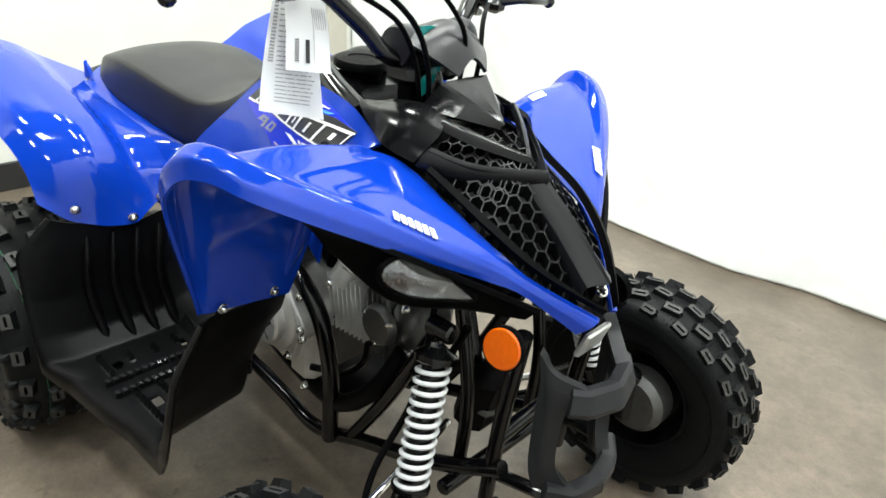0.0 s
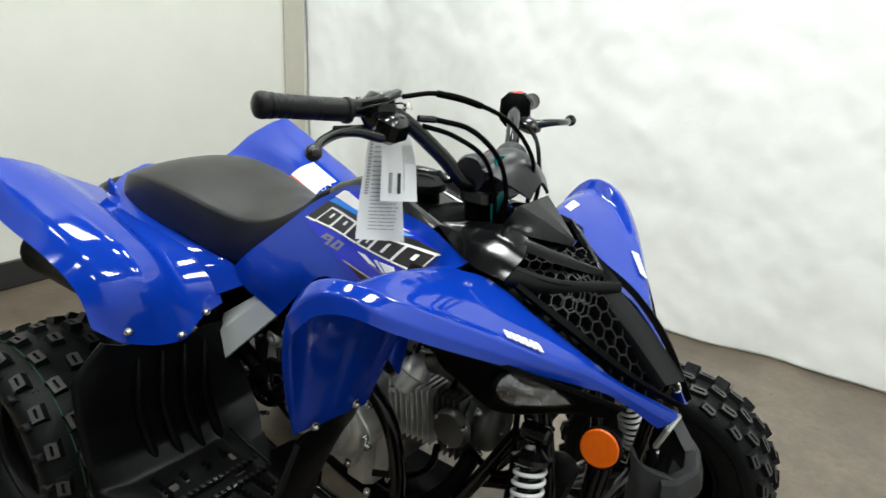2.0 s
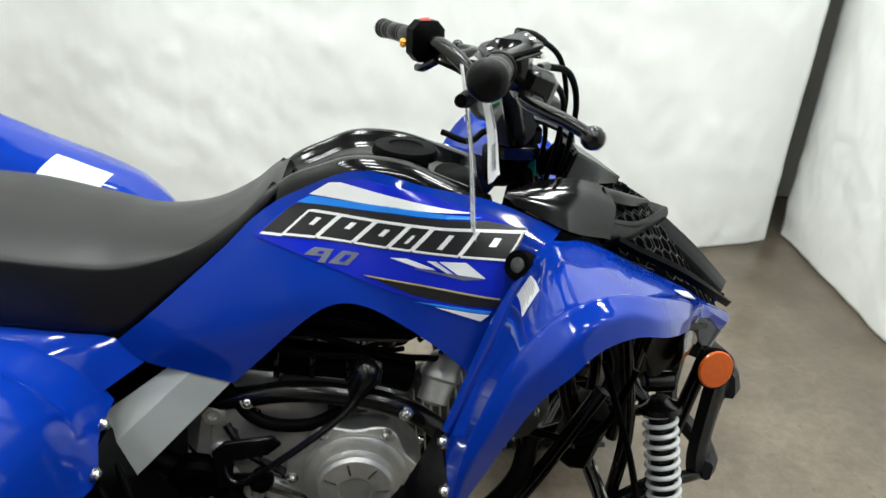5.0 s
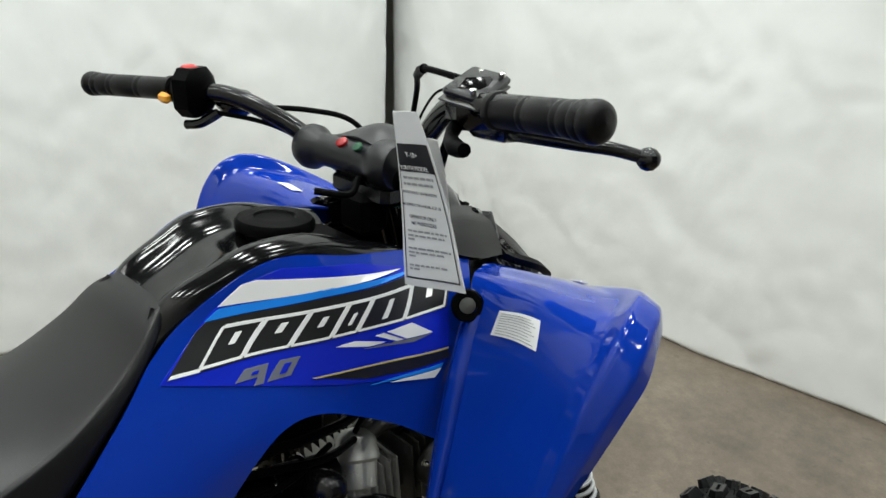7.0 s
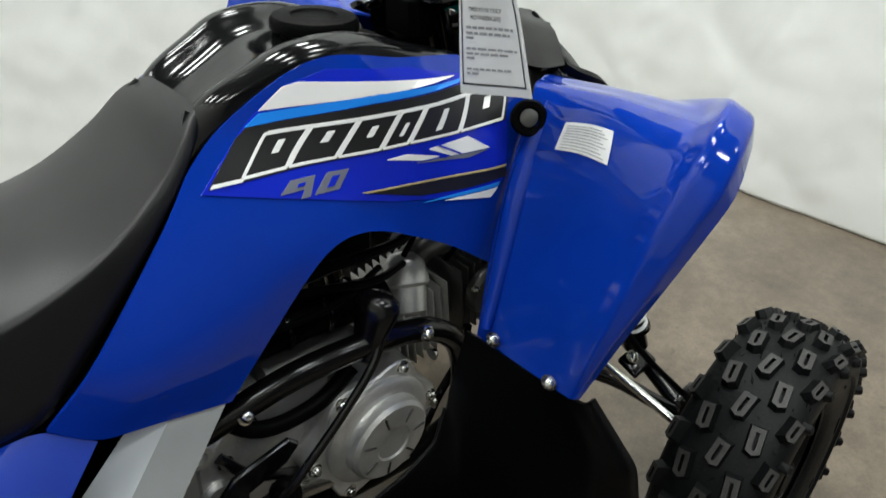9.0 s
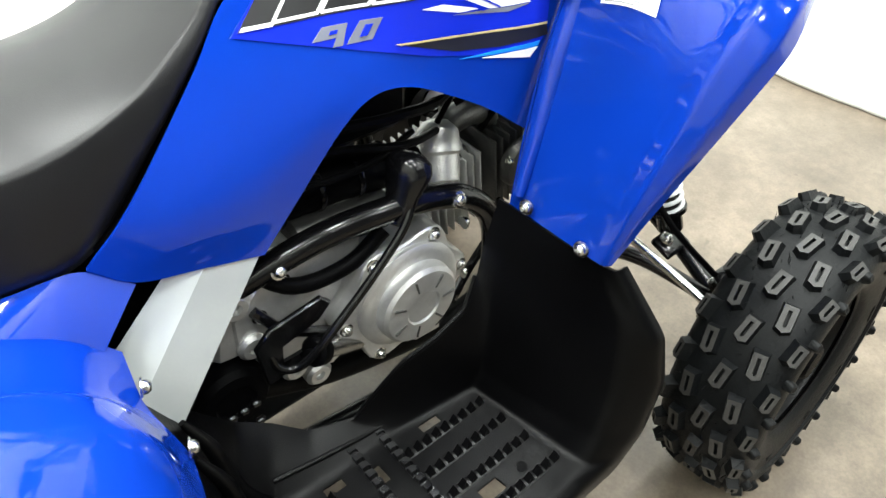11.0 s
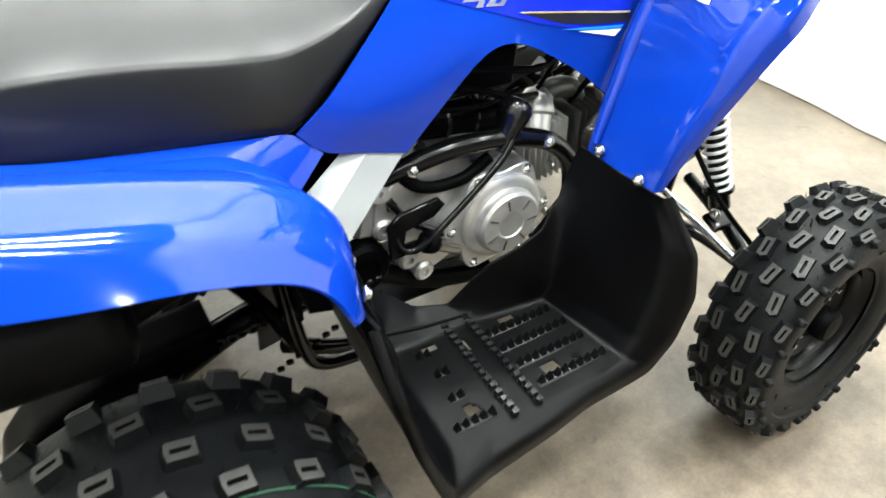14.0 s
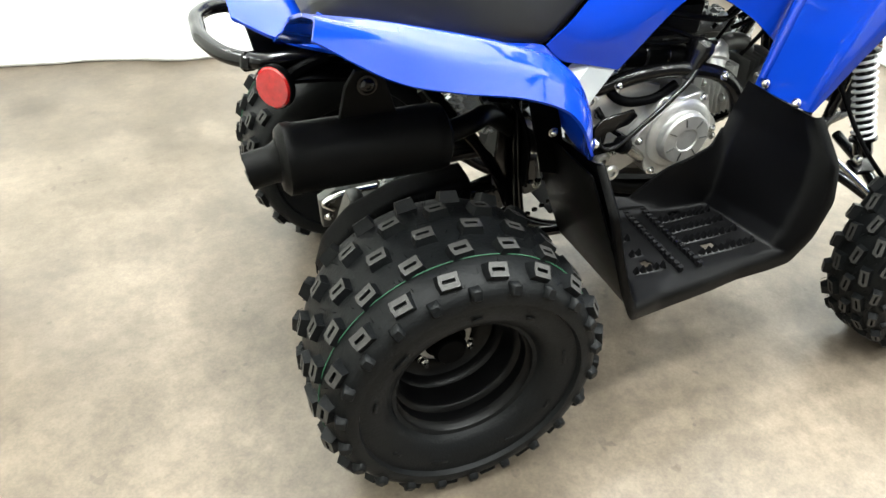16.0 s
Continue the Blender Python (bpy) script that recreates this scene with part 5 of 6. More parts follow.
def crumpled(at, size, seed):
    """A loosely bunched plastic bag: a faceted lump with sharp random folds."""
    rnd = random.Random(seed)
    rings, sides, v = 7, 14, []
    for i in range(rings + 1):
        a = math.pi * i / rings
        for j in range(sides):
            b = 2 * math.pi * (j + 0.5 * (i % 2)) / sides
            s = rnd.uniform(0.72, 1.12)
            v.append((at[0] + size[0] * math.sin(a) * math.cos(b) * s, at[1] + size[1] * math.sin(a) * math.sin(b) * s, at[2] + size[2] * math.cos(a) * s))
    return Geo().add(v, [(i * sides + j, i * sides + (j + 1) % sides, (i + 1) * sides + (j + 1) % sides, (i + 1) * sides + j) for i in range(rings) for j in range(sides)])


part("plastic_wrap", crumpled((0.155, -0.085, 0.472), (0.042, 0.026, 0.030), 3), WRAP, quad, "crumpled clear plastic wrap", 5)
part("plastic_wrap", crumpled((0.066, -0.030, 0.312), (0.044, 0.034, 0.034), 8), WRAP, quad, "crumpled clear plastic wrap", 5)
part("plastic_wrap", crumpled((0.215, -0.062, 0.435), (0.026, 0.018, 0.030), 11), WRAP, quad, "crumpled clear plastic wrap", 5)
carrier = part("brake_carrier", plate([(-0.034, -0.036), (0.020, -0.040), (0.034, -0.010), (0.026, 0.030), (-0.004, 0.040), (-0.036, 0.022)], 0.022, side_on(-0.036, 0.030, 0.262)), ALLOY_DARK, quad, "cast alloy rear brake carrier")
part("brake_arm", tube([(-0.050, 0.000, 0.268), (-0.066, -0.004, 0.286), (-0.030, -0.006, 0.300), (0.030, -0.010, 0.306)], 0.0055, 8, 20), STEEL, carrier, "bright steel brake arm")
for x, z in ((-0.058, 0.250), (-0.018, 0.246), (-0.014, 0.290), (-0.052, 0.284)):
    part("carrier_bolt", bolt((x, 0.007, z), (0, -1, 0), 0.007), STEEL, carrier)
# black sheet added to darken the gap behind the heel guard
both("side_filler", sheet([[(0.19, -0.076, 0.560), (0.27, -0.074, 0.545), (0.335, -0.070, 0.520)], [(0.20, -0.080, 0.500), (0.27, -0.078, 0.485), (0.33, -0.074, 0.47)], [(0.205, -0.082, 0.475), (0.265, -0.080, 0.46), (0.33, -0.075, 0.45)]], 10, 10, 0.004), BLACK_PLASTIC, quad, "added black sheet for the dark gap behind the heel guard")
# black block added to darken the view behind the shocks
part("steering_cover", block((0.055, 0.07, 0.12), 0.015, pose(0.900, MID, 0.335, 0, 15, 0)), BLACK_MATT, quad, "added black block for the dark clutter at the steering")

for k, (pts, r) in enumerate((
    ([(0.43, -0.06, 0.57), (0.52, -0.085, 0.56), (0.60, -0.08, 0.53), (0.665, -0.05, 0.505)], 0.0045),
    ([(0.42, -0.07, 0.585), (0.50, -0.09, 0.590), (0.58, -0.09, 0.575), (0.66, -0.07, 0.56), (0.73, -0.05, 0.60)], 0.0055),
    ([(0.40, -0.08, 0.56), (0.48, -0.095, 0.545), (0.55, -0.09, 0.535), (0.62, -0.065, 0.53)], 0.0035),
    ([(0.64, -0.06, 0.54), (0.66, -0.07, 0.57), (0.70, -0.06, 0.60), (0.74, -0.04, 0.66)], 0.004),
    ([(0.67, -0.045, 0.51), (0.69, -0.05, 0.55), (0.715, -0.04, 0.60), (0.75, -0.02, 0.70)], 0.0035),
    ([(0.74, -0.04, 0.47), (0.77, -0.055, 0.53), (0.78, -0.05, 0.60), (0.79, -0.03, 0.70)], 0.0045),
    ([(0.70, -0.05, 0.55), (0.76, -0.065, 0.575), (0.83, -0.060, 0.580), (0.90, -0.045, 0.575)], 0.0045),
    ([(0.69, -0.05, 0.53), (0.74, -0.070, 0.555), (0.80, -0.065, 0.548), (0.88, -0.05, 0.56)], 0.0045),
    ([(0.80, -0.07, 0.40), (0.86, -0.09, 0.40), (0.90, -0.085, 0.43), (0.93, -0.07, 0.50)], 0.0055),
    ([(0.45, 0.02, 0.58), (0.55, 0.03, 0.56), (0.66, 0.04, 0.57), (0.74, 0.05, 0.63)], 0.006),
)):
    part("cable", tube(pts, r, 8, 28), BLACK_PLASTIC, quad)
part("connector_sleeve", rod((0.640, -0.068, 0.552), (0.655, -0.066, 0.566), 0.0075), WHITE_FILM, quad, "white plastic connector sleeve")
part("exhaust_header", tube([(0.80, -0.06, 0.385), (0.78, -0.09, 0.33), (0.72, -0.10, 0.27), (0.64, -0.085, 0.235), (0.50, -0.07, 0.245), (0.40, -0.075, 0.30)], 0.015, 12), BLACK_MATT, quad, "matt black exhaust header pipe")

# front suspension
def coil(a, b, r, wire, turns, sides=8):
    m = along(a, b)
    ln = (Vector(b) - Vector(a)).length
    n = int(turns * 18)
    pts = [m @ Vector((r * math.cos(2 * math.pi * turns * i / n), r * math.sin(2 * math.pi * turns * i / n), ln * i / n)) for i in range(n + 1)]
    return tube([tuple(p) for p in pts], wire, sides, n + 1)


for side in (1, -1):
    flip = (lambda g: g) if side == 1 else (lambda g: g.mirror())
    lo, hi = (0.962, -0.200, 0.296), (0.936, -0.130, 0.512)
    at = lambda u: tuple(np.array(lo) + (np.array(hi) - np.array(lo)) * u)
    shock = part("front_shock", flip(rod(at(0.0), at(0.30), 0.017, 16)), BLACK_STEEL, quad, "front shock absorber with a white coil spring")
    part("damper_rod", flip(rod(at(0.2), at(0.95), 0.0145, 18)), BLACK_STEEL, shock)
    part("spring", flip(coil(at(0.17), at(0.90), 0.0195, 0.0031, 12.5)), WHITE_COIL, shock, "white coil spring")
    part("spring_seat", flip(lathe([(0.010, -0.004), (0.026, -0.004), (0.027, 0.004), (0.018, 0.008), (0.012, 0.014)], 20, along(at(0.90), at(1.0)))), BLACK_STEEL, shock)
    part("lower_seat", flip(lathe([(0.012, -0.01), (0.025, -0.003), (0.025, 0.003), (0.012, 0.006)], 20, along(at(0.16), at(1.0)))), BLACK_STEEL, shock)
    part("top_mount", flip(rod((0.915, -0.125, 0.522), (0.955, -0.125, 0.522), 0.013)), BLACK_STEEL, shock)
    arm = part("suspension_arm", flip(tube([(0.865, -0.085, 0.250), (0.920, -0.18, 0.258), (0.965, -0.285, 0.225)], 0.011, 10)), BLACK_STEEL, quad, "gloss black steel suspension arm")
    part("arm_brace", flip(tube([(1.020, -0.085, 0.275), (0.995, -0.18, 0.262), (0.975, -0.285, 0.225)], 0.011, 10)), BLACK_STEEL, arm)
    part("arm_plate", flip(block((0.05, 0.035, 0.012), 0.003, pose(0.960, -0.206, 0.278, 20, 0, 0))), BLACK_STEEL, arm)
    part("arm_bolt", flip(bolt((0.945, -0.206, 0.294), (-1, 0, 0.1), 0.008)), STEEL, arm)
    part("tie_rod", flip(rod((0.900, -0.06, 0.325), (0.915, -0.300, 0.262), 0.006)), STEEL, quad, "bright steel tie rod")
    part("steering_knuckle", flip(block((0.05, 0.04, 0.11), 0.012, pose(0.975, -0.295, 0.225))), BLACK_STEEL, quad)
    part("brake_drum", flip(rod((0.992, -0.285, 0.213), (0.992, -0.345, 0.213), 0.058, 28)), ALLOY_DARK, quad, "grey alloy front brake drum")
    part("brake_arm", flip(block((0.012, 0.008, 0.06), 0.003, pose(0.955, -0.285, 0.255, 0, -35, 0))), STEEL, quad)
    part("brake_hose", flip(tube([(0.96, -0.28, 0.27), (0.92, -0.22, 0.34), (0.91, -0.14, 0.42), (0.88, -0.08, 0.52)], 0.0045, 8, 24)), BLACK_PLASTIC, quad)
part("steering_shaft", rod((0.755, MID, 0.80), (0.900, MID, 0.30), 0.014), BLACK_STEEL, quad, "black steel steering shaft")
part("steering_plate", plate([(-0.03, -0.03), (0.03, -0.03), (0.035, 0.02), (0.0, 0.045), (-0.035, 0.02)], 0.008, pose(0.90, MID, 0.315, 0, 18, 90)), ALLOY_DARK, quad)
part("skid_bar", rod((0.93, -0.10, 0.245), (0.93, 2 * MID + 0.10, 0.245), 0.012), BLACK_STEEL, quad)

# front bumper


def beam(points, wide, high, steps=30, up=(0, 0, 1)):
    """A bent bar of chamfered rectangular section; wide and high are given at each control point."""
    line = smooth_line(points, steps)
    u = np.linspace(0, 1, steps)
    w, h = (np.interp(u, np.linspace(0, 1, len(q)), q) for q in (wide, high))
    way = np.gradient(line, axis=0)
    way /= np.linalg.norm(way, axis=1, keepdims=True)
    verts, faces, n = [], [], 8
    for i in range(steps):
        side = np.cross(way[i], up)
        side /= np.linalg.norm(side)
        top = np.cross(side, way[i])
        for c, d in ((1, -0.66), (1, 0.66), (0.66, 1), (-0.66, 1), (-1, 0.66), (-1, -0.66), (-0.66, -1), (0.66, -1)):
            verts.append(line[i] + side * c * w[i] / 2 + top * d * h[i] / 2)
    for i in range(steps - 1):
        faces += [(i * n + k, i * n + (k + 1) % n, i * n + n + (k + 1) % n, i * n + n + k) for k in range(n)]
    return Geo().add(verts, faces + [tuple(range(n))[::-1], tuple(range((steps - 1) * n, steps * n))])
def jointed(points, n=5):
    """Straight runs between points, with short bends at the joints."""
    out = []
    for i in range(len(points) - 1):
        a, b = np.array(points[i]), np.array(points[i + 1])
        out += [a + (b - a) * u for u in ((0.1, 0.5, 0.9) if 0 < i < len(points) - 2 else (0, 0.5, 0.9) if i == 0 else (0.1, 0.5, 1))]
    return out


def flat(n, v):
    return [v] * n


bar_line = jointed([(1.076, -0.048, 0.458), (1.092, -0.030, 0.455), (1.104, MID, 0.453), (1.092, 2 * MID + 0.030, 0.455), (1.076, 2 * MID + 0.048, 0.458)])
part_bumper = part("front_bumper", beam(bar_line, flat(5, 0.022), flat(5, 0.036), 48, (-0.35, 0, 1)), GREY_PLASTIC, quad, "dark grey moulded plastic front bumper", sharp=30)
for side in (1, -1):
    flip = (lambda g: g) if side == 1 else (lambda g: g.mirror())
    part("bumper_horn", flip(lofted([
        [(1.040, -0.068, 0.516), (1.060, -0.060, 0.492), (1.092, -0.034, 0.474)],
        [(1.045, -0.068, 0.486), (1.064, -0.062, 0.464), (1.095, -0.036, 0.456)],
        [(1.048, -0.068, 0.455), (1.064, -0.061, 0.440), (1.093, -0.034, 0.437)]], 18, 3, -0.018, 0)), GREY_PLASTIC, part_bumper, sharp=30)
    part("bumper_leg", flip(lofted([
        [(1.046, -0.069, 0.475), (1.044, -0.070, 0.400), (1.046, -0.069, 0.345), (1.058, -0.064, 0.305)],
        [(1.062, -0.062, 0.475), (1.060, -0.064, 0.400), (1.062, -0.062, 0.345), (1.074, -0.052, 0.308)],
        [(1.078, -0.049, 0.470), (1.072, -0.051, 0.400), (1.074, -0.049, 0.350), (1.090, -0.036, 0.318)]], 22, 3, 0.018, 0)), GREY_PLASTIC, part_bumper, sharp=30)
    part("lower_bar", flip(beam(jointed([(1.066, -0.060, 0.318), (1.090, -0.032, 0.308), (1.100, MID + 0.002, 0.306)]), [0.026, 0.024, 0.024], [0.028, 0.026, 0.026], 16)), GREY_PLASTIC, part_bumper, sharp=30)
    part("bumper_stay", flip(tube([(0.985, -0.07, 0.30), (1.04, -0.065, 0.31), (1.075, -0.05, 0.305)], 0.009, 8)), BLACK_STEEL, part_bumper)
    out = Vector((0.12, -0.965, 0.23))
    base = Vector((1.015, -0.108, 0.528))
    shell = part("side_reflector", flip(lathe([(0.020, -0.010), (0.0265, -0.008), (0.0270, 0.001), (0.0250, 0.002), (0.0250, -0.002), (0, -0.002)], 28, along(base, base + out))), BLACK_PLASTIC, quad, "round amber reflector in a black holder")
    part("amber_lens", flip(lathe([(0.0250, -0.002), (0.0250, 0.002), (0.023, 0.0042), (0, 0.005)], 28, along(base, base + out))), ORANGE, shell, "round amber lens")
    part("holder_arm", flip(rod(base - out * 0.008, (1.016, -0.078, 0.530), 0.008)), BLACK_PLASTIC, shell)
part("nose_bracket", block((0.008, 0.052, 0.040), 0.003, pose(1.060, MID, 0.512, 0, 20, 0)), ALLOY, quad, "bare grey bracket under the nose")

# muffler, grab bar, rear reflectors, axle
muffler = part("muffler", lathe([(0.020, 0.0), (0.040, 0.003), (0.0465, 0.010), (0.0470, 0.022), (0.0455, 0.024), (0.0455, 0.205), (0.0465, 0.207), (0.044, 0.222), (0.030, 0.230), (0.018, 0.232)], 36, along((-0.158, -0.240, 0.520), (0.072, -0.238, 0.517))), BLACK_MATT, quad, "matt black exhaust muffler")
part("tail_pipe", lathe([(0.020, 0.0), (0.024, -0.004), (0.024, 0.026), (0.026, 0.034), (0.030, 0.040)], 24, along((-0.192, -0.240, 0.512), (-0.150, -0.240, 0.519)), caps=False), BLACK_MATT, muffler, "matt black tail pipe")
part("tail_pipe_bore", lathe([(0.021, 0), (0.021, 0.035), (0, 0.035)], 24, along((-0.191, -0.240, 0.512), (-0.150, -0.240, 0.519)), caps=False), BLACK_MATT, muffler)
part("muffler_bracket", plate([(-0.040, -0.010), (0.040, -0.010), (0.026, 0.040), (0.014, 0.060), (-0.014, 0.060), (-0.028, 0.040)], 0.005, side_on(-0.036, -0.235, 0.566)), BLACK_MATT, muffler, "black muffler hanger")
part("bracket_bolt", bolt((-0.036, -0.241, 0.606), (0, -1, 0), 0.010), BLACK_STEEL, muffler)
part("exhaust_pipe", tube([(0.068, -0.238, 0.518), (0.115, -0.225, 0.522), (0.160, -0.18, 0.505), (0.23, -0.11, 0.44), (0.33, -0.085, 0.36), (0.41, -0.075, 0.295)], 0.0155, 12), BLACK_MATT, quad, "matt black exhaust pipe")
part("grab_bar", tube([(0.00, -0.095, 0.590), (-0.09, -0.108, 0.598), (-0.145, -0.112, 0.600), (-0.190, -0.088, 0.606), (-0.214, -0.036, 0.612), (-0.216, MID, 0.612), (-0.214, 2 * MID + 0.036, 0.612), (-0.190, 2 * MID + 0.088, 0.606), (-0.145, 2 * MID + 0.112, 0.600), (-0.09, 2 * MID + 0.108, 0.606), (0.00, 2 * MID + 0.095, 0.590)], 0.0112, 12, 70), BLACK_STEEL, quad, "gloss black steel grab bar behind the tail")
for side in (1, -1):
    flip = (lambda g: g) if side == 1 else (lambda g: g.mirror())
    part("bar_clip", flip(block((0.028, 0.016, 0.026), 0.006, pose(-0.162, -0.108, 0.601, 0, 10, 30))), BLACK_STEEL, quad)
    base, out = Vector((-0.140, -0.158, 0.582)), Vector((-0.72, -0.69, 0.10))
    shell = part("rear_reflector", flip(lathe([(0.022, -0.012), (0.0290, -0.008), (0.0295, 0.001), (0.0275, 0.002), (0.0275, -0.002), (0, -0.002)], 28, along(base, base + out))), BLACK_PLASTIC, quad, "round red reflector in a black holder")
    part("red_lens", flip(lathe([(0.0275, -0.002), (0.0275, 0.002), (0.025, 0.0045), (0, 0.0055)], 28, along(base, base + out))), RED, shell, "round red lens")
    part("holder_arm", flip(tube([base - out * 0.01, (-0.10, -0.13, 0.590), (-0.06, -0.12, 0.598)], 0.009, 8)), BLACK_PLASTIC, shell)
part("rear_axle", rod((0.036, -0.315, 0.225), (0.036, 0.33, 0.225), 0.019, 18), BLACK_STEEL, quad, "black steel rear axle")
both("axle_hub", rod((0.036, -0.31, 0.225), (0.036, -0.26, 0.225), 0.045, 24), ALLOY_DARK, quad)
part("swing_arm", tube([(0.30, -0.045, 0.300), (0.18, -0.06, 0.285), (0.036, -0.062, 0.228)], [0.020, 0.020, 0.030], 10, 16), BLACK_STEEL, quad, "gloss black swing arm")
part("swing_arm_side", tube([(0.30, 0.07, 0.300), (0.18, 0.085, 0.285), (0.036, 0.087, 0.228)], [0.020, 0.020, 0.030], 10, 16), BLACK_STEEL, quad)
part("axle_housing", rod((0.036, -0.085, 0.227), (0.036, 0.11, 0.227), 0.040, 22), ALLOY_DARK, quad)
part("brake_disc", lathe([(0.030, -0.002), (0.072, -0.002), (0.072, 0.002), (0.030, 0.002)], 36, pose(0.036, 0.16, 0.225, 90, 0, 0), closed=True), STEEL, quad, "steel rear brake disc")
part("sprocket", lathe([(0.020, -0.003), (0.085, -0.003), (0.088, 0), (0.085, 0.003), (0.020, 0.003)], 40, pose(0.036, -0.112, 0.225, 90, 0, 0), closed=True), STEEL, quad, "steel rear sprocket")
chain = Geo()
for zz, z1 in ((0.308, 0.330), (0.143, 0.300)):
    for k in range(26):
        u = k / 25
        chain.join(block((0.0105, 0.007, 0.0085), 0.002, pose(0.036 + u * 0.34, -0.112, zz + (z1 - zz) * u)))
tagged(part("chain", chain, BLACK_STEEL, quad, "dark steel drive chain"), kind="stuff")
part("chain_guard", sheet(None, thick=0.004, grid=creased([[(x, -0.150, z - 0.032), (x, -0.149, z - 0.003), (x, -0.144, z + 0.003), (x, -0.090, z + 0.006), (x, -0.084, z + 0.001), (x, -0.083, z - 0.026)] for x, z in ((-0.105, 0.225), (-0.090, 0.275), (-0.045, 0.325), (0.03, 0.358), (0.10, 0.368), (0.150, 0.372))], 40, 22, 1)), BLACK_PLASTIC, quad, "black plastic chain guard over the sprocket")
lo, hi = (0.120, MID, 0.330), (0.215, MID, 0.540)
part("rear_shock", rod(lo, hi, 0.013), BLACK_STEEL, quad, "rear shock absorber")
part("rear_spring", coil(lo, hi, 0.026, 0.0045, 8), WHITE_COIL, quad, "white rear coil spring")
part("caliper", block((0.05, 0.04, 0.06), 0.01, pose(-0.04, 0.15, 0.29, 0, 30, 0)), ALLOY, quad, "silver rear brake caliper")
part("carrier_bracket", block((0.03, 0.05, 0.07), 0.008, pose(-0.03, -0.06, 0.30, 0, 20, 0)), ALLOY_DARK, quad)

# ---- handlebar and controls ----
bar = part("handlebar", tube([(0.658, -0.328, 0.924), (0.684, -0.215, 0.914), (0.702, -0.150, 0.900), (0.726, -0.085, 0.845), (0.742, -0.045, 0.802), (0.745, MID, 0.795), (0.738, 0.070, 0.802), (0.712, 0.120, 0.838), (0.676, 0.180, 0.866), (0.648, 0.235, 0.868), (0.592, 0.380, 0.862)], 0.0108, 12, 80), BLACK_STEEL, quad, "gloss black steel handlebar")


def grip(outer, inner):
    m = along(inner, outer)
    ln = (Vector(outer) - Vector(inner)).length
    prof = [(0.012, 0.0), (0.0172, 0.0), (0.0176, 0.003), (0.0172, 0.006), (0.0150, 0.007), (0.0150, 0.010)]
    for z in (0.34 * ln, 0.40 * ln, 0.66 * ln, 0.72 * ln):
        prof += [(0.0153, z - 0.003), (0.0146, z - 0.0015), (0.0146, z), (0.0153, z + 0.0015)]
    prof += [(0.0155, ln - 0.025), (0.0146, ln - 0.023), (0.0162, ln - 0.020), (0.0164, ln - 0.016), (0.0148, ln - 0.014), (0.0170, ln - 0.011), (0.0172, ln - 0.005), (0.0155, ln - 0.001), (0.010, ln + 0.002), (0, ln + 0.003)]
    return lathe([(r * 0.91, z) for r, z in prof], 28, m)


part("grip", grip((0.657, -0.335, 0.924), (0.684, -0.219, 0.911)), GRIP_RUBBER, bar, "black rubber handlebar grip")
part("grip", grip((0.588, 0.392, 0.862), (0.640, 0.258, 0.868)), GRIP_RUBBER, bar, "black rubber handlebar grip")
# right: throttle housing, lever perch, brake lever
at = along((0.702, -0.172, 0.908), (0.682, -0.222, 0.916))
box = part("throttle_housing", block((0.042, 0.044, 0.042), 0.010, at @ pose(0, 0, 0.010)), BLACK_GLOSS, quad, "black throttle housing")
part("housing_lid", block((0.050, 0.040, 0.009), 0.003, pose(0.699, -0.184, 0.925, 8, -16, 10)), SATIN_GREY, box, "dark grey lid with a bright worn edge")
part("lid_edge", block((0.0512, 0.0412, 0.0025), 0.0008, pose(0.697, -0.184, 0.919, 8, -16, 10)), ALLOY_DARK, box, "bright edge under the lid")
for dx, dy in ((-0.018, -0.012), (0.018, 0.012), (0.018, -0.012)):
    part("lid_screw", lathe([(0.003, -0.002), (0.003, 0.001), (0.002, 0.0016), (0, 0.0016)], 10, pose(0.697 + dx, -0.186 + dy, 0.9295 + dx * 0.28, 8, -16, 10)), STEEL, box)
part("thumb_lever", tube([(0.692, -0.172, 0.894), (0.676, -0.178, 0.884), (0.662, -0.196, 0.880), (0.654, -0.214, 0.882)], [0.007, 0.006, 0.008, 0.006], 10, 20), BLACK_PLASTIC, box, "black thumb throttle lever")
perch = part("lever_perch", block((0.034, 0.042, 0.034), 0.007, pose(0.723, -0.184, 0.892, 0, 20, 10)), BLACK_STEEL, quad, "black brake lever perch")
part("brake_lever", tube([(0.728, -0.188, 0.884), (0.723, -0.204, 0.883), (0.708, -0.224, 0.889), (0.705, -0.250, 0.8915), (0.713, -0.278, 0.891), (0.726, -0.305, 0.8895), (0.737, -0.323, 0.8855)], [0.0074, 0.0070, 0.0064, 0.0062, 0.0060, 0.0055, 0.0052], 10, 48), BLACK_STEEL, perch, "black brake lever with a ball end")
part("lever_ball", lathe([(0, -0.0096), (0.0054, -0.0078), (0.0088, -0.004), (0.0096, 0), (0.0088, 0.004), (0.0054, 0.0078), (0, 0.0096)], 18, pose(0.740, -0.328, 0.884)), BLACK_GLOSS, perch)
part("pivot_bolt", bolt((0.730, -0.165, 0.914), (0, 0, 1), 0.005), STEEL, perch)
part("adjuster", rod((0.735, -0.150, 0.902), (0.748, -0.128, 0.900), 0.0045), BLACK_STEEL, perch)
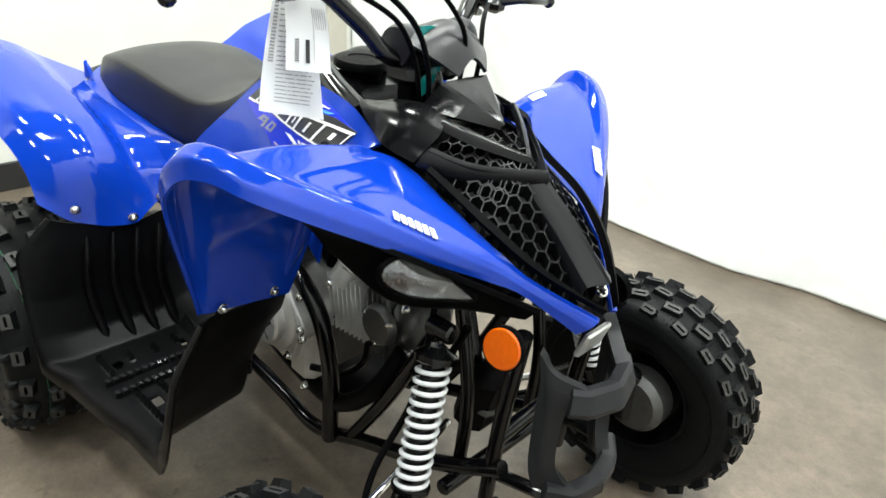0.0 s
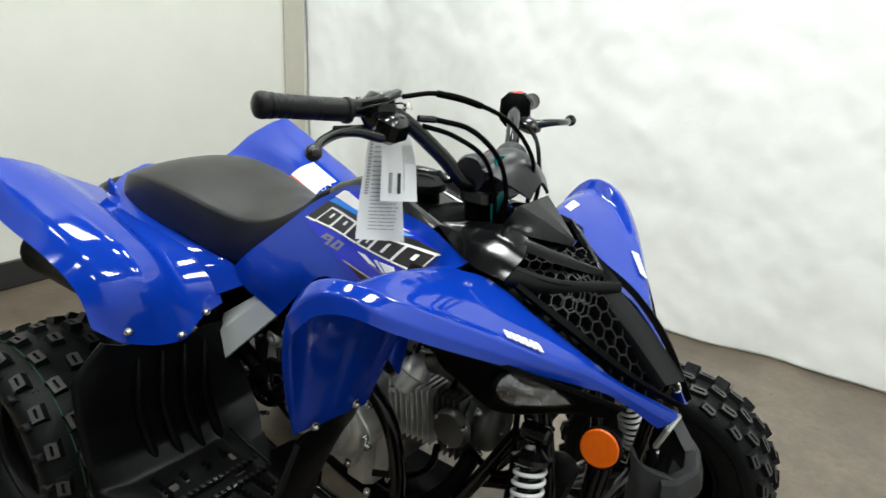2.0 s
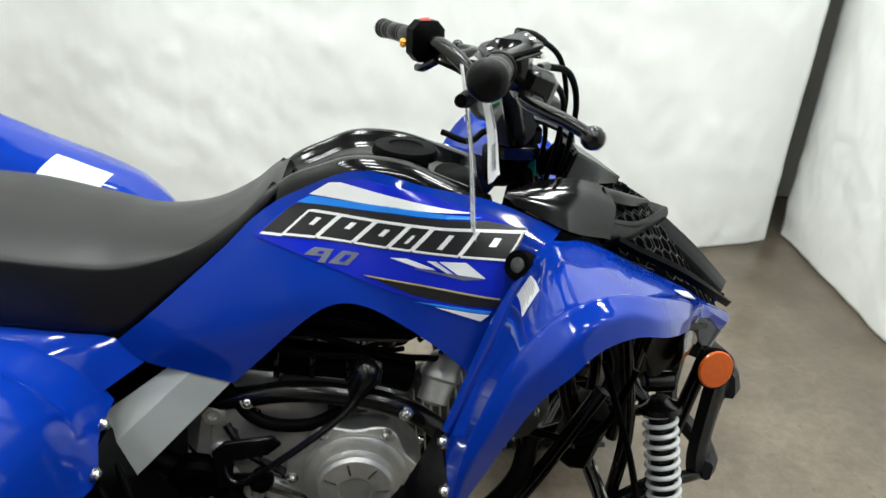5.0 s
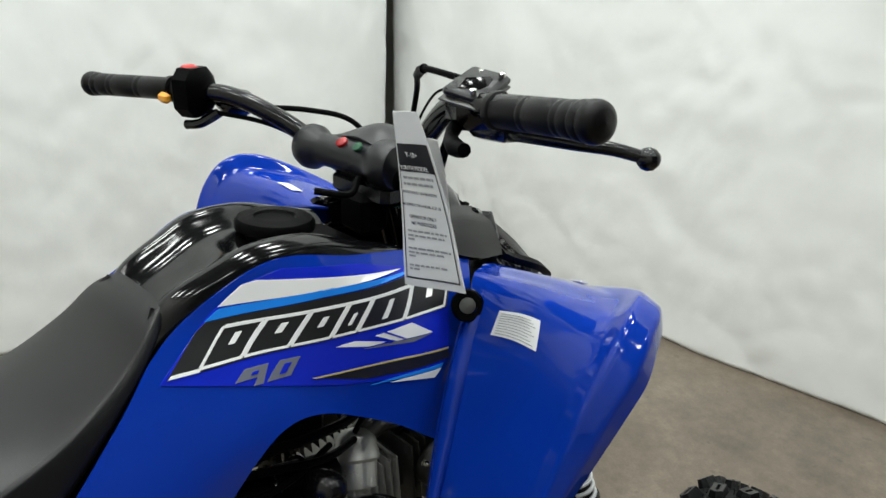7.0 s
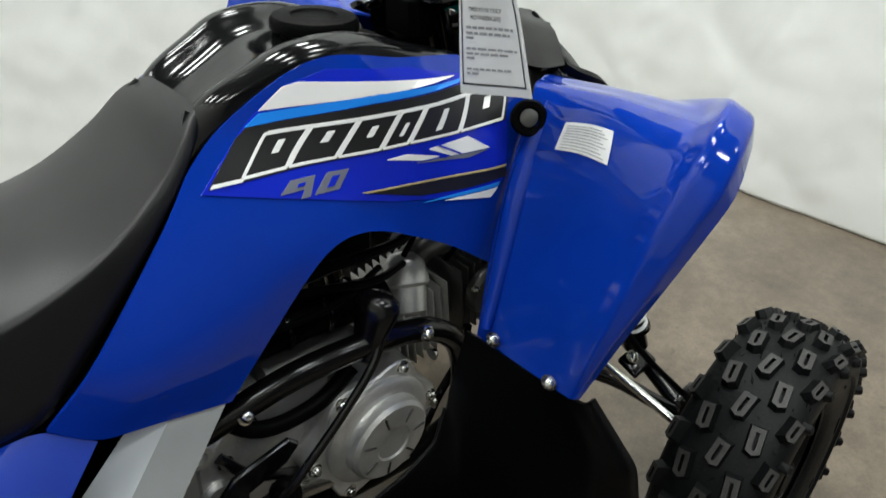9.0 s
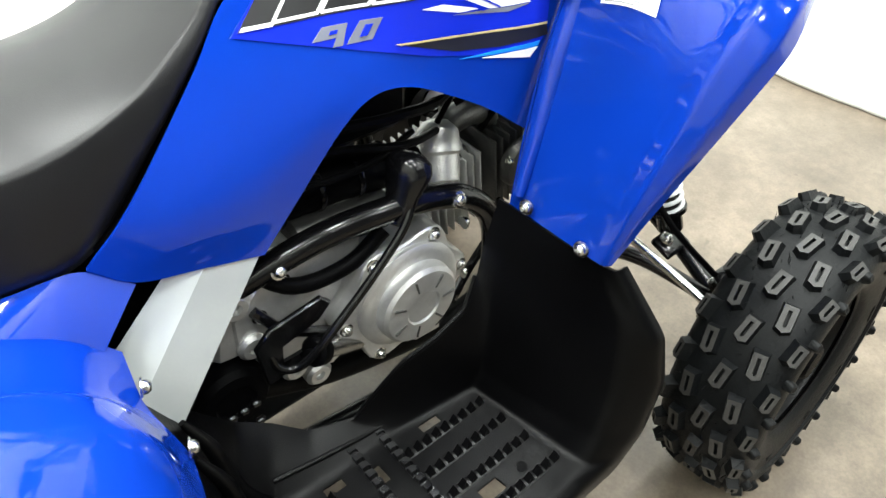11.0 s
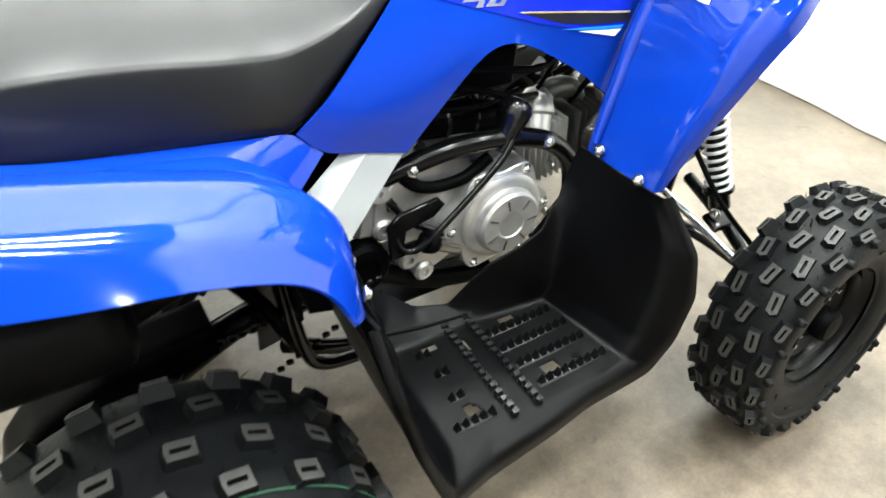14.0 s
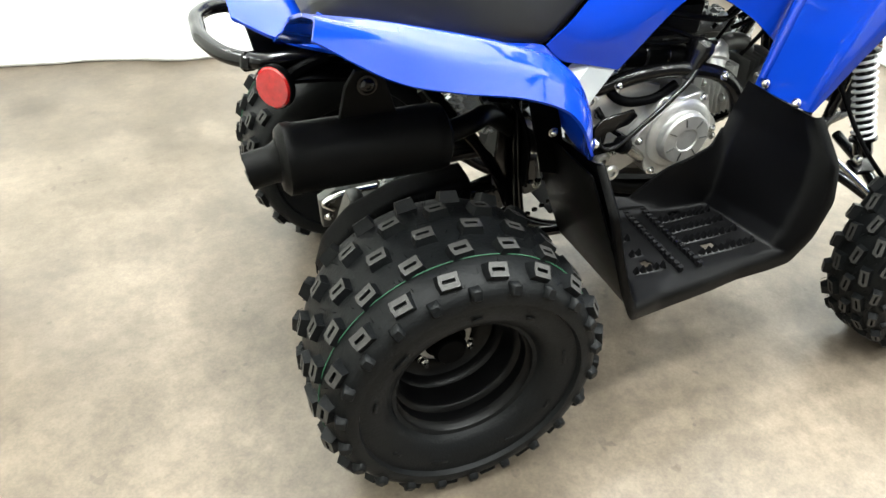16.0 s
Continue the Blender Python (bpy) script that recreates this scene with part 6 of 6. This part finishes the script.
# left: switch box with red and amber buttons, lever
at = along((0.664, 0.205, 0.868), (0.640, 0.258, 0.868))
switch = part("switch_box", block((0.052, 0.058, 0.044), 0.012, at @ pose(0.004, 0, 0.026)), BLACK_PLASTIC, quad, "black switch box")
part("stop_button", block((0.020, 0.022, 0.012), 0.004, pose(0.648, 0.232, 0.893, 0, -8, 0)), RED_PLASTIC, switch, "red stop switch")
part("start_button", block((0.010, 0.020, 0.012), 0.003, pose(0.618, 0.240, 0.862)), YELLOW_PLASTIC, switch, "amber start button")
perch = part("clutch_perch", block((0.044, 0.030, 0.024), 0.008, pose(0.690, 0.205, 0.850, 0, 15, 0)), BLACK_STEEL, quad, "black lever perch")
part("rear_brake_lever", tube([(0.700, 0.205, 0.852), (0.722, 0.230, 0.856), (0.724, 0.270, 0.853), (0.710, 0.318, 0.848)], [0.008, 0.006, 0.0055, 0.006], 10, 30), BLACK_STEEL, perch, "black brake lever with a ball end")
part("lever_ball", lathe([(0, -0.0105), (0.006, -0.0085), (0.0098, -0.004), (0.0108, 0), (0.0098, 0.004), (0.006, 0.0085), (0, 0.0105)], 18, pose(0.708, 0.325, 0.848)), BLACK_GLOSS, perch)
part("parking_latch", tube([(0.665, 0.20, 0.845), (0.648, 0.215, 0.832), (0.640, 0.235, 0.828)], 0.006, 8), BLACK_STEEL, perch)
# dash pod and its visor
pod = part("dash_pod", lathe([(0.012, -0.074), (0.024, -0.072), (0.0268, -0.064), (0.0262, -0.054), (0.0205, -0.044), (0.0190, -0.036), (0.0190, 0.034), (0.0210, 0.042), (0.0268, 0.050), (0.0274, 0.066), (0.0240, 0.074), (0.012, 0.076)], 30, pose(0.734, 0.036, 0.814, 90, 0, 6)), SATIN_GREY, quad, "dark grey dash pod with warning lamps")
part("pod_visor", sheet([[(0.735, 0.024 + w * s, 0.838 - 0.008 * abs(s)) for s in (-1, -0.5, 0, 0.5, 1)] if k == 0 else [(x, 0.024 + w * s, z - d * abs(s) ** 1.5) for s in (-1, -0.5, 0, 0.5, 1)]
                         for k, (x, w, z, d) in enumerate(((0.742, 0.058, 0.838, 0.01), (0.770, 0.060, 0.848, 0.026), (0.800, 0.048, 0.838, 0.030), (0.824, 0.026, 0.808, 0.020)))], 20, 20, 0.005), SATIN_GREY, pod, "dark grey visor over the dash")
part("lamp", lathe([(0.007, 0), (0.007, 0.003), (0.004, 0.005), (0, 0.0055)], 14, along((0.7245, 0.036, 0.8300), (0.71, 0.036, 0.850))), RED, pod, "small red warning lamp")
part("lamp", lathe([(0.006, 0), (0.006, 0.003), (0, 0.004)], 14, along((0.7245, 0.008, 0.8300), (0.71, 0.008, 0.850))), GREEN_PAINT, pod, "small green warning lamp")
part("pod_boss", block((0.05, 0.09, 0.04), 0.012, pose(0.752, MID, 0.800)), BLACK_PLASTIC, pod)
part("wiring_bag", sheet([[(0.772 + 0.004 * math.sin(k * 2.1 + j), -0.022 + 0.012 * j, 0.842 - 0.022 * k + 0.004 * math.sin(j * 3 + k)) for j in range(4)] for k in range(5)], 18, 12, 0.002), TEAL, quad, "crumpled dark teal plastic wrap")
part("ignition_box", block((0.04, 0.05, 0.05), 0.008, pose(0.735, MID, 0.755)), BLACK_PLASTIC, quad)
part("steering_clamp", block((0.05, 0.10, 0.030), 0.008, pose(0.748, MID, 0.782)), BLACK_STEEL, quad)
for p in ((0.742, -0.028, 0.798), (0.742, 0.052, 0.798)):
    part("clamp_bolt", bolt(p, (-0.25, 0, 1), 0.006), STEEL, quad)
for pts, r in (
    ([(0.712, -0.152, 0.926), (0.723, -0.095, 0.927), (0.757, -0.050, 0.914), (0.789, -0.016, 0.890), (0.809, 0.013, 0.846), (0.811, 0.019, 0.812), (0.809, 0.011, 0.762)], 0.0032),
    ([(0.748, -0.128, 0.900), (0.780, -0.095, 0.888), (0.802, -0.060, 0.850), (0.806, -0.040, 0.800), (0.800, -0.030, 0.745)], 0.0036),
    ([(0.735, -0.140, 0.892), (0.762, -0.110, 0.880), (0.785, -0.070, 0.850), (0.790, -0.045, 0.800), (0.785, -0.030, 0.745)], 0.0033),
    ([(0.700, 0.185, 0.850), (0.745, 0.130, 0.850), (0.780, 0.085, 0.838), (0.800, 0.06, 0.790), (0.795, 0.05, 0.74)], 0.0034),
    ([(0.670, 0.200, 0.858), (0.715, 0.130, 0.842), (0.745, 0.075, 0.815), (0.760, 0.05, 0.77)], 0.0036),
    ([(0.650, 0.215, 0.848), (0.700, 0.150, 0.836), (0.735, 0.085, 0.810)], 0.0030),
):
    part("control_cable", tube(pts, r, 8, 44), BLACK_PLASTIC, quad, "black control cable")
part("cable_sleeve", tube([(0.722, -0.096, 0.927), (0.742, -0.072, 0.9215), (0.760, -0.047, 0.912)], 0.0048, 10), BLACK_PLASTIC, quad)
lock = part("key_switch", lathe([(0.0175, -0.010), (0.0175, 0.004), (0.0155, 0.007), (0.0105, 0.007), (0.0100, 0.004), (0.0, 0.004)], 26, along((0.738, -0.151, 0.692), (0.676, -0.206, 0.730))), BLACK_PLASTIC, quad, "black key switch")
part("key_barrel", lathe([(0.0085, 0.003), (0.0085, 0.0065), (0.0070, 0.0072), (0, 0.0072)], 18, along((0.738, -0.151, 0.692), (0.676, -0.206, 0.730))), ALLOY_DARK, lock, "steel key barrel")

# ---- hang tags ----


def card(name, label, corners, mat):
    """A thin card from its top and bottom rows of corners."""
    top = patch(corners, 14, 8)
    bend = top.copy()
    for i in range(14):
        for j in range(8):
            bend[i, j, 0] += 0.002 * math.sin(i * 0.35) + 0.0012 * math.sin(j * 0.8)
    ob = part(name, sheet(None, thick=0.0006, grid=bend), mat, None)
    return tagged(ob, label, "hang tag", "hang tags"), bend


def printed(name, grid, u0, u1, v0, v1, mat, parent, face, label=""):
    """A printed block on a card; u runs down, v across, face is 1 or -1."""
    nu, nv = grid.shape[:2]

    def at(u, v):
        a, b = u * (nu - 1), v * (nv - 1)
        i, j = min(int(a), nu - 2), min(int(b), nv - 2)
        p = grid[i, j] * (1 - a + i) * (1 - b + j) + grid[i + 1, j] * (a - i) * (1 - b + j) + grid[i, j + 1] * (1 - a + i) * (b - j) + grid[i + 1, j + 1] * (a - i) * (b - j)
        return p + np.array((face * 0.0011, 0, 0))

    n = 6
    pts = [[at(u0 + (u1 - u0) * i / n, v0 + (v1 - v0) * j / n) for j in range(n + 1)] for i in range(n + 1)]
    return part(name, sheet(None, thick=0.0002, grid=np.array(pts)), mat, parent, label)


tag, tag_grid = card("hang_tag", "white paper warning tag hanging from the handlebar", [
    [(0.661, -0.152, 0.902), (0.664, -0.118, 0.897)], [(0.672, -0.183, 0.812), (0.680, -0.112, 0.800)], [(0.682, -0.200, 0.742), (0.691, -0.110, 0.718)]], PAPER)
printed("heading_band", tag_grid, 0.15, 0.285, 0.06, 0.94, INK, tag, -1, "black heading band")
for v0, v1 in ((0.05, 0.065), (0.935, 0.95)):
    printed("border_line", tag_grid, 0.15, 0.945, v0, v1, INK, tag, -1)
printed("border_line", tag_grid, 0.935, 0.945, 0.05, 0.95, INK, tag, -1)
rnd = random.Random(5)
def words(u, v0, v1, high, face, least=0.05, most=0.13):
    """A line of small illegible print, as word-long bars."""
    v = v0
    while v < v1 - 0.02:
        end = min(v + rnd.uniform(least, most), v1)
        a, b = (v, end) if face == 1 else (1 - end, 1 - v)
        printed("print_line", tag_grid, u, u + high, a, b, GREY_INK, tag, face)
        v = end + 0.022


for u, end in ((0.310, 0.84), (0.342, 0.80), (0.610, 0.86), (0.640, 0.80), (0.665, 0.26), (0.725, 0.88), (0.753, 0.74), (0.778, 0.26), (0.842, 0.80), (0.868, 0.30)):
    words(u, 0.13, end, 0.013, -1)
for k in range(25):
    words(0.10 + 0.033 * k, 0.20, rnd.uniform(0.7, 0.92), 0.008, 1, 0.08, 0.22)
for k in range(24):
    printed("side_print", tag_grid, 0.06 + 0.022 * k, 0.075 + 0.022 * k, 0.06, 0.15, GREY_INK, tag, 1)


def tag_text(body, u, size, mat, v=0.5):
    """A line of writing on the back of the tag."""
    curve = bpy.data.curves.new("tag_text", "FONT")
    curve.body, curve.size, curve.align_x, curve.extrude = body, size, "CENTER", 0.0001
    ob = new("tag_text", curve)
    me = bpy.data.meshes.new_from_object(ob.evaluated_get(bpy.context.evaluated_depsgraph_get()))
    bpy.data.objects.remove(ob)
    nu, nv = tag_grid.shape[:2]
    a = u * (nu - 1)
    i = int(a)
    near = lambda j: tag_grid[i, j] * (1 - a + i) + tag_grid[i + 1, j] * (a - i)
    right, left = near(0), near(nv - 1)
    mid = left + (right - left) * v
    across = Vector((right - left) / np.linalg.norm(right - left))
    down = Vector(tag_grid[i + 1, 3] - tag_grid[i, 3]).normalized()
    out = across.cross(-down).normalized()
    m = Matrix.Translation(Vector(mid) + out * 0.0036) @ Matrix((across, -down, out)).transposed().to_4x4()
    for vtx in me.vertices:
        vtx.co = m @ vtx.co
    me.materials.append(mat)
    ob = new("tag_text", me)
    ob.parent = tag


tag_text("Y-10+", 0.208, 0.0066, PAPER)
tag_text("YOUTH MODEL", 0.270, 0.0058, PAPER)
tag_text("UNDER ADULT SUPERVISION", 0.392, 0.0040, INK)
tag_text("NO OPERATOR UNDER AGE 10", 0.46, 0.0041, INK)
tag_text("OPERATOR ONLY", 0.530, 0.0050, INK)
tag_text("NO PASSENGERS", 0.570, 0.0050, INK)

price, price_grid = card("barcode_card", "small white card with a black bar code hanging on the tag", [
    [(0.680, -0.158, 0.876), (0.694, -0.110, 0.870)], [(0.688, -0.163, 0.832), (0.706, -0.113, 0.826)], [(0.695, -0.168, 0.790), (0.716, -0.116, 0.783)]], PAPER)
printed("black_bar", price_grid, 0.56, 0.88, 0.42, 0.52, INK, price, 1, "solid black bar")
for k in range(7):
    printed("bar_line", price_grid, 0.15, 0.85 if k == 0 else 0.42, 0.62 + 0.05 * k, 0.632 + 0.05 * k, GREY_INK, price, 1)
for k in range(10):
    printed("bar_code", price_grid, 0.56 + 0.032 * k, 0.575 + 0.032 * k, 0.18, 0.27, INK, price, 1)
string = part("tag_string", tube([(0.674, -0.137, 0.872), (0.676, -0.139, 0.892), (0.690, -0.142, 0.912), (0.706, -0.142, 0.914), (0.704, -0.141, 0.892), (0.684, -0.138, 0.874)], 0.0012, 6, 40, True), BLACK_PLASTIC)
tagged(string, "thin black cable tie holding the hang tags", "cable tie")

# ---- stickers on the painted panels ----


def film(name, outline, mat, lift, parent, mirrored=False, label="", cell=0.012, shape=None):
    """A sticker on the side panel, cut to an outline given from the side (x, z)."""
    bm = bmesh.new()
    if shape:
        bm.from_mesh(shape)
        outline = [(v.co.x, v.co.z) for v in bm.verts]
    else:
        bm.faces.new([bm.verts.new((x, 0, z)) for x, z in outline])
    xs, zs = [p[0] for p in outline], [p[1] for p in outline]
    for lo, hi, axis in ((min(xs), max(xs), 0), (min(zs), max(zs), 2)):
        n = int((hi - lo) / cell)
        for k in range(1, n + 1):
            co, no = [0, 0, 0], [0, 0, 0]
            co[axis], no[axis] = lo + (hi - lo) * k / (n + 1), 1
            bmesh.ops.bisect_plane(bm, geom=bm.verts[:] + bm.edges[:] + bm.faces[:], plane_co=co, plane_no=no)
    g = Geo()
    bm.verts.index_update()
    places = [(v.co.x, on_panel(v.co.x, v.co.z) - lift, v.co.z) for v in bm.verts]
    faces = [tuple(v.index for v in f.verts) for f in bm.faces]
    n = len(places)
    rim = [(e.verts[0].index, e.verts[1].index) for e in bm.edges if len(e.link_faces) == 1]
    bm.free()
    g.add(places + [(x, y + 0.0006, z) for x, y, z in places], faces + [tuple(i + n for i in reversed(f)) for f in faces] + [(a, b, b + n, a + n) for a, b in rim])
    return part(name, g.mirror() if mirrored else g, mat, parent, label, 60)


A, B, C, D = (0.452, 0.693), (0.730, 0.685), (0.752, 0.715), (0.486, 0.722)


def slant(u, v):
    """A place in the slanted lettering band: u along it, v up."""
    return tuple((a + (b - a) * u) * (1 - v) + (d + (c - d) * u) * v for a, b, c, d in zip(A, B, C, D))


def ring_bars(shape, wide):
    """Thin bars along the sides of an outline."""
    out = []
    for (x0, z0), (x1, z1) in zip(shape, shape[1:] + shape[:1]):
        d = max(math.hypot(x1 - x0, z1 - z0), 1e-6)
        nx, nz = -(z1 - z0) / d * wide, (x1 - x0) / d * wide
        out.append([(x0 - nx, z0 - nz), (x1 - nx, z1 - nz), (x1 + nx, z1 + nz), (x0 + nx, z0 + nz)])
    return out


for k, panel in enumerate(side_panels):
    flip = k == 1
    film("blue_graphic", [(0.444, 0.690), (0.499, 0.732), (0.530, 0.752), (0.566, 0.760), (0.641, 0.748), (0.745, 0.716), (0.733, 0.684), (0.720, 0.633), (0.702, 0.618), (0.599, 0.642), (0.516, 0.668)], BLUE_FILM, 0.0014, panel, flip, "bright blue sticker ground")
    film("white_stripe", [(0.507, 0.737), (0.529, 0.752), (0.542, 0.754), (0.690, 0.731)], WHITE_FILM, 0.0022, panel, flip, "white stripe sticker")
    film("cyan_stripe", [(0.493, 0.727), (0.507, 0.735), (0.604, 0.7345), (0.700, 0.727), (0.689, 0.7255), (0.598, 0.728)], CYAN_FILM, 0.0022, panel, flip, "light blue stripe sticker")
    film("black_band", [(0.484, 0.721), (0.494, 0.7265), (0.598, 0.727), (0.705, 0.7235), (0.752, 0.716), (0.731, 0.685), (0.450, 0.692)], INK, 0.0022, panel, flip, "black band of the side graphic")
    cells = [(0.085, 0.215), (0.225, 0.365), (0.375, 0.505), (0.515, 0.600), (0.610, 0.790), (0.800, 0.985)]
    for n, (u0, u1) in enumerate(cells):
        shape = [slant(u0, 0.06), slant(u1, 0.06), slant(u1, 0.94), slant(u0, 0.94)]
        for b in ring_bars(shape, 0.0010):
            film("white_outline", b, WHITE_FILM, 0.0030, panel, flip)
        w = u1 - u0
        low, high = ((0.46, 0.74), (0.50, 0.76), (0.44, 0.70), (0.30, 0.62), (0.24, 0.76), (0.46, 0.74))[n]
        a, b2 = u0 + w * 0.44, u0 + w * (0.60 if n != 4 else 0.56)
        film("white_slot", [slant(a, low), slant(b2, low), slant(b2, high), slant(a, high)], WHITE_FILM, 0.0030, panel, flip)
    for b in ([slant(0.0, -0.02), slant(0.09, -0.02), slant(0.09, 0.06), slant(0.0, 0.06)], [slant(0.09, 0.94), slant(1.0, 0.94), slant(1.0, 1.0), slant(0.09, 1.0)]):
        film("white_outline", b, WHITE_FILM, 0.0030, panel, flip)
    film("grey_mark", [(0.599, 0.6800), (0.618, 0.6805), (0.652, 0.6710), (0.632, 0.6715)], WHITE_FILM, 0.0022, panel, flip, "white slash sticker")
    film("white_arrow", [(0.640, 0.6800), (0.683, 0.6820), (0.705, 0.6665), (0.662, 0.6690)], WHITE_FILM, 0.0022, panel, flip, "white arrow sticker")
    film("grey_shadow", [(0.626, 0.6705), (0.660, 0.6685), (0.703, 0.6655), (0.680, 0.6630)], GREY_FILM, 0.0022, panel, flip)
    for x in (0.632, 0.648):
        film("slash", [(x, 0.682), (x + 0.003, 0.682), (x + 0.025, 0.669), (x + 0.022, 0.669)], BLUE_FILM, 0.0030, panel, flip)
    film("black_stripe", [(0.574, 0.657), (0.722, 0.643), (0.723, 0.633), (0.669, 0.634), (0.625, 0.640)], INK, 0.0022, panel, flip, "black stripe sticker")
    film("gold_line", [(0.570, 0.6585), (0.722, 0.6455), (0.722, 0.6435), (0.574, 0.6568)], GOLD_FILM, 0.0030, panel, flip, "thin gold line")
    film("cyan_flash", [(0.628, 0.632), (0.714, 0.6295), (0.711, 0.6255), (0.663, 0.628)], CYAN_FILM, 0.0022, panel, flip)
    film("white_flash", [(0.651, 0.6275), (0.711, 0.6245), (0.702, 0.6165)], WHITE_FILM, 0.0022, panel, flip)

# the model number, in grey slanted block figures
N0, N1, N2, N3 = (0.492, 0.6690), (0.554, 0.6665), (0.568, 0.6805), (0.506, 0.6830)
for figure in ([(0.06, 0.42), (0.40, 0.42), (0.40, 0.00), (0.54, 0.00), (0.47, 1.0), (0.12, 1.0)], [(0.60, 0.0), (0.96, 0.0), (0.94, 1.0), (0.64, 1.0)]):
    rim = [tuple((a + (b - a) * u) * (1 - v) + (d + (c - d) * u) * v for a, b, c, d in zip(N0, N1, N2, N3)) for u, v in figure]
    cut_u = (0.26, 0.36) if figure[0][1] else (0.74, 0.84)
    slot = [tuple((a + (b - a) * u) * (1 - v) + (d + (c - d) * u) * v for a, b, c, d in zip(N0, N1, N2, N3)) for u, v in ((cut_u[0], 0.62 if figure[0][1] else 0.25), (cut_u[1], 0.62 if figure[0][1] else 0.25), (cut_u[1], 0.78), (cut_u[0], 0.78))]
    film("number", rim, GREY_FILM, 0.0024, side_panels[0], False, "grey figure of the model number", 0.006)
    film("number_slot", slot, BLUE_FILM, 0.0032, side_panels[0], False, "", 0.006)


def on_grid(grid, n, i, j, lift):
    """A place over a moulded grid, at fractional row i and column j."""
    i, j = min(max(i, 0), grid.shape[0] - 1.001), min(max(j, 0), grid.shape[1] - 1.001)
    a, b = int(i), int(j)
    u, v = i - a, j - b
    mix = lambda g: g[a, b] * (1 - u) * (1 - v) + g[a + 1, b] * u * (1 - v) + g[a, b + 1] * (1 - u) * v + g[a + 1, b + 1] * u * v
    return mix(grid) + mix(n) * lift


def patch_film(name, grid, corners, mat, parent, lift, mirrored=False, label="", n=6):
    """A sticker over a moulded grid, between four (row, column) corners."""
    nn = -normals(grid)
    pts = np.zeros((n + 1, n + 1, 3))
    for i in range(n + 1):
        for j in range(n + 1):
            u, v = i / n, j / n
            c = [corners[0][k] * (1 - u) * (1 - v) + corners[1][k] * u * (1 - v) + corners[2][k] * u * v + corners[3][k] * (1 - u) * v for k in (0, 1)]
            pts[i, j] = on_grid(grid, nn, *c, lift)
    g = sheet(None, thick=0.0006, grid=pts)
    return part(name, g.mirror() if mirrored else g, mat, parent, label, 60)


def nearest(grid, p):
    d = ((grid - np.array(p)) ** 2).sum(2)
    return np.unravel_index(d.argmin(), d.shape)


# white block marks on the front fenders
TOP0, LOW0, TOP1, LOW1 = [np.array(p) for p in ((0.901, -0.180, 0.677), (0.911, -0.1855, 0.6725), (0.934, -0.145, 0.656), (0.944, -0.1485, 0.6485))]
for k, fender in enumerate(front_fenders):
    for n in range(6):
        u0, u1 = n / 6, (n + 0.68) / 6
        quad_corners = [TOP0 + (TOP1 - TOP0) * u0, TOP0 + (TOP1 - TOP0) * u1, LOW0 + (LOW1 - LOW0) * u1, LOW0 + (LOW1 - LOW0) * u0]
        mark = np.zeros((3, 3, 3))
        for i in range(3):
            for j in range(3):
                across = quad_corners[0] + (quad_corners[1] - quad_corners[0]) * i / 2
                below = quad_corners[3] + (quad_corners[2] - quad_corners[3]) * i / 2
                mark[i, j] = across + (below - across) * j / 2 + np.array((0.45, 0.10, 0.885)) * 0.0022
        g = sheet(None, thick=0.0016, grid=mark)
        part("white_mark", g.mirror() if k == 1 else g, WHITE_FILM, fender, "", 60)
# printed label on the back face of the right fender
low, high = nearest(fender_grid, (0.730, -0.193, 0.674)), nearest(fender_grid, (0.739, -0.193, 0.702))
far_low, far_high = nearest(fender_grid, (0.725, -0.248, 0.689)), nearest(fender_grid, (0.734, -0.249, 0.716))
label = patch_film("warning_label", fender_grid, [low, high, far_high, far_low], WHITE_FILM, front_fenders[0], 0.0010, False, "white printed label with grey lines")
for k in range(9):
    u = 0.08 + 0.096 * k
    q = lambda s, t: tuple((low[m] * (1 - s) + high[m] * s) * (1 - t) + (far_low[m] * (1 - s) + far_high[m] * s) * t for m in (0, 1))
    patch_film("print_line", fender_grid, [q(u, 0.08), q(u + 0.024, 0.08), q(u + 0.024, 0.92 - 0.06 * (k % 3)), q(u, 0.92 - 0.06 * (k % 3))], GREY_INK, front_fenders[0], 0.0016, False, "", 3)
# warning labels on the rear fenders
w = [nearest(rear_grid * np.array((1, 1, 0)), (x, 2 * MID - y, 0)) for x, y in ((0.150, 0.218), (0.056, 0.223), (0.080, 0.278), (0.169, 0.273))]
label = patch_film("warning_label", rear_grid, w, WHITE_FILM, rear_fenders[1], 0.0010, True, "white warning label with an orange edge")
w2 = [w[0], w[1], tuple(np.array(w[1]) * 0.84 + np.array(w[2]) * 0.16), tuple(np.array(w[0]) * 0.84 + np.array(w[3]) * 0.16)]
patch_film("orange_edge", rear_grid, w2, ORANGE, rear_fenders[1], 0.0016, True, "orange heading of the label", 3)
f = nearest(fender_grid, (0.777, -0.203, 0.722))
patch_film("warning_label", fender_grid, [(f[0] - 1.5, f[1] - 1.2), (f[0] + 1.5, f[1] - 1.2), (f[0] + 1.5, f[1] + 2), (f[0] - 1.5, f[1] + 2)], WHITE_FILM, front_fenders[1], 0.0010, True, "small white warning label", 4)
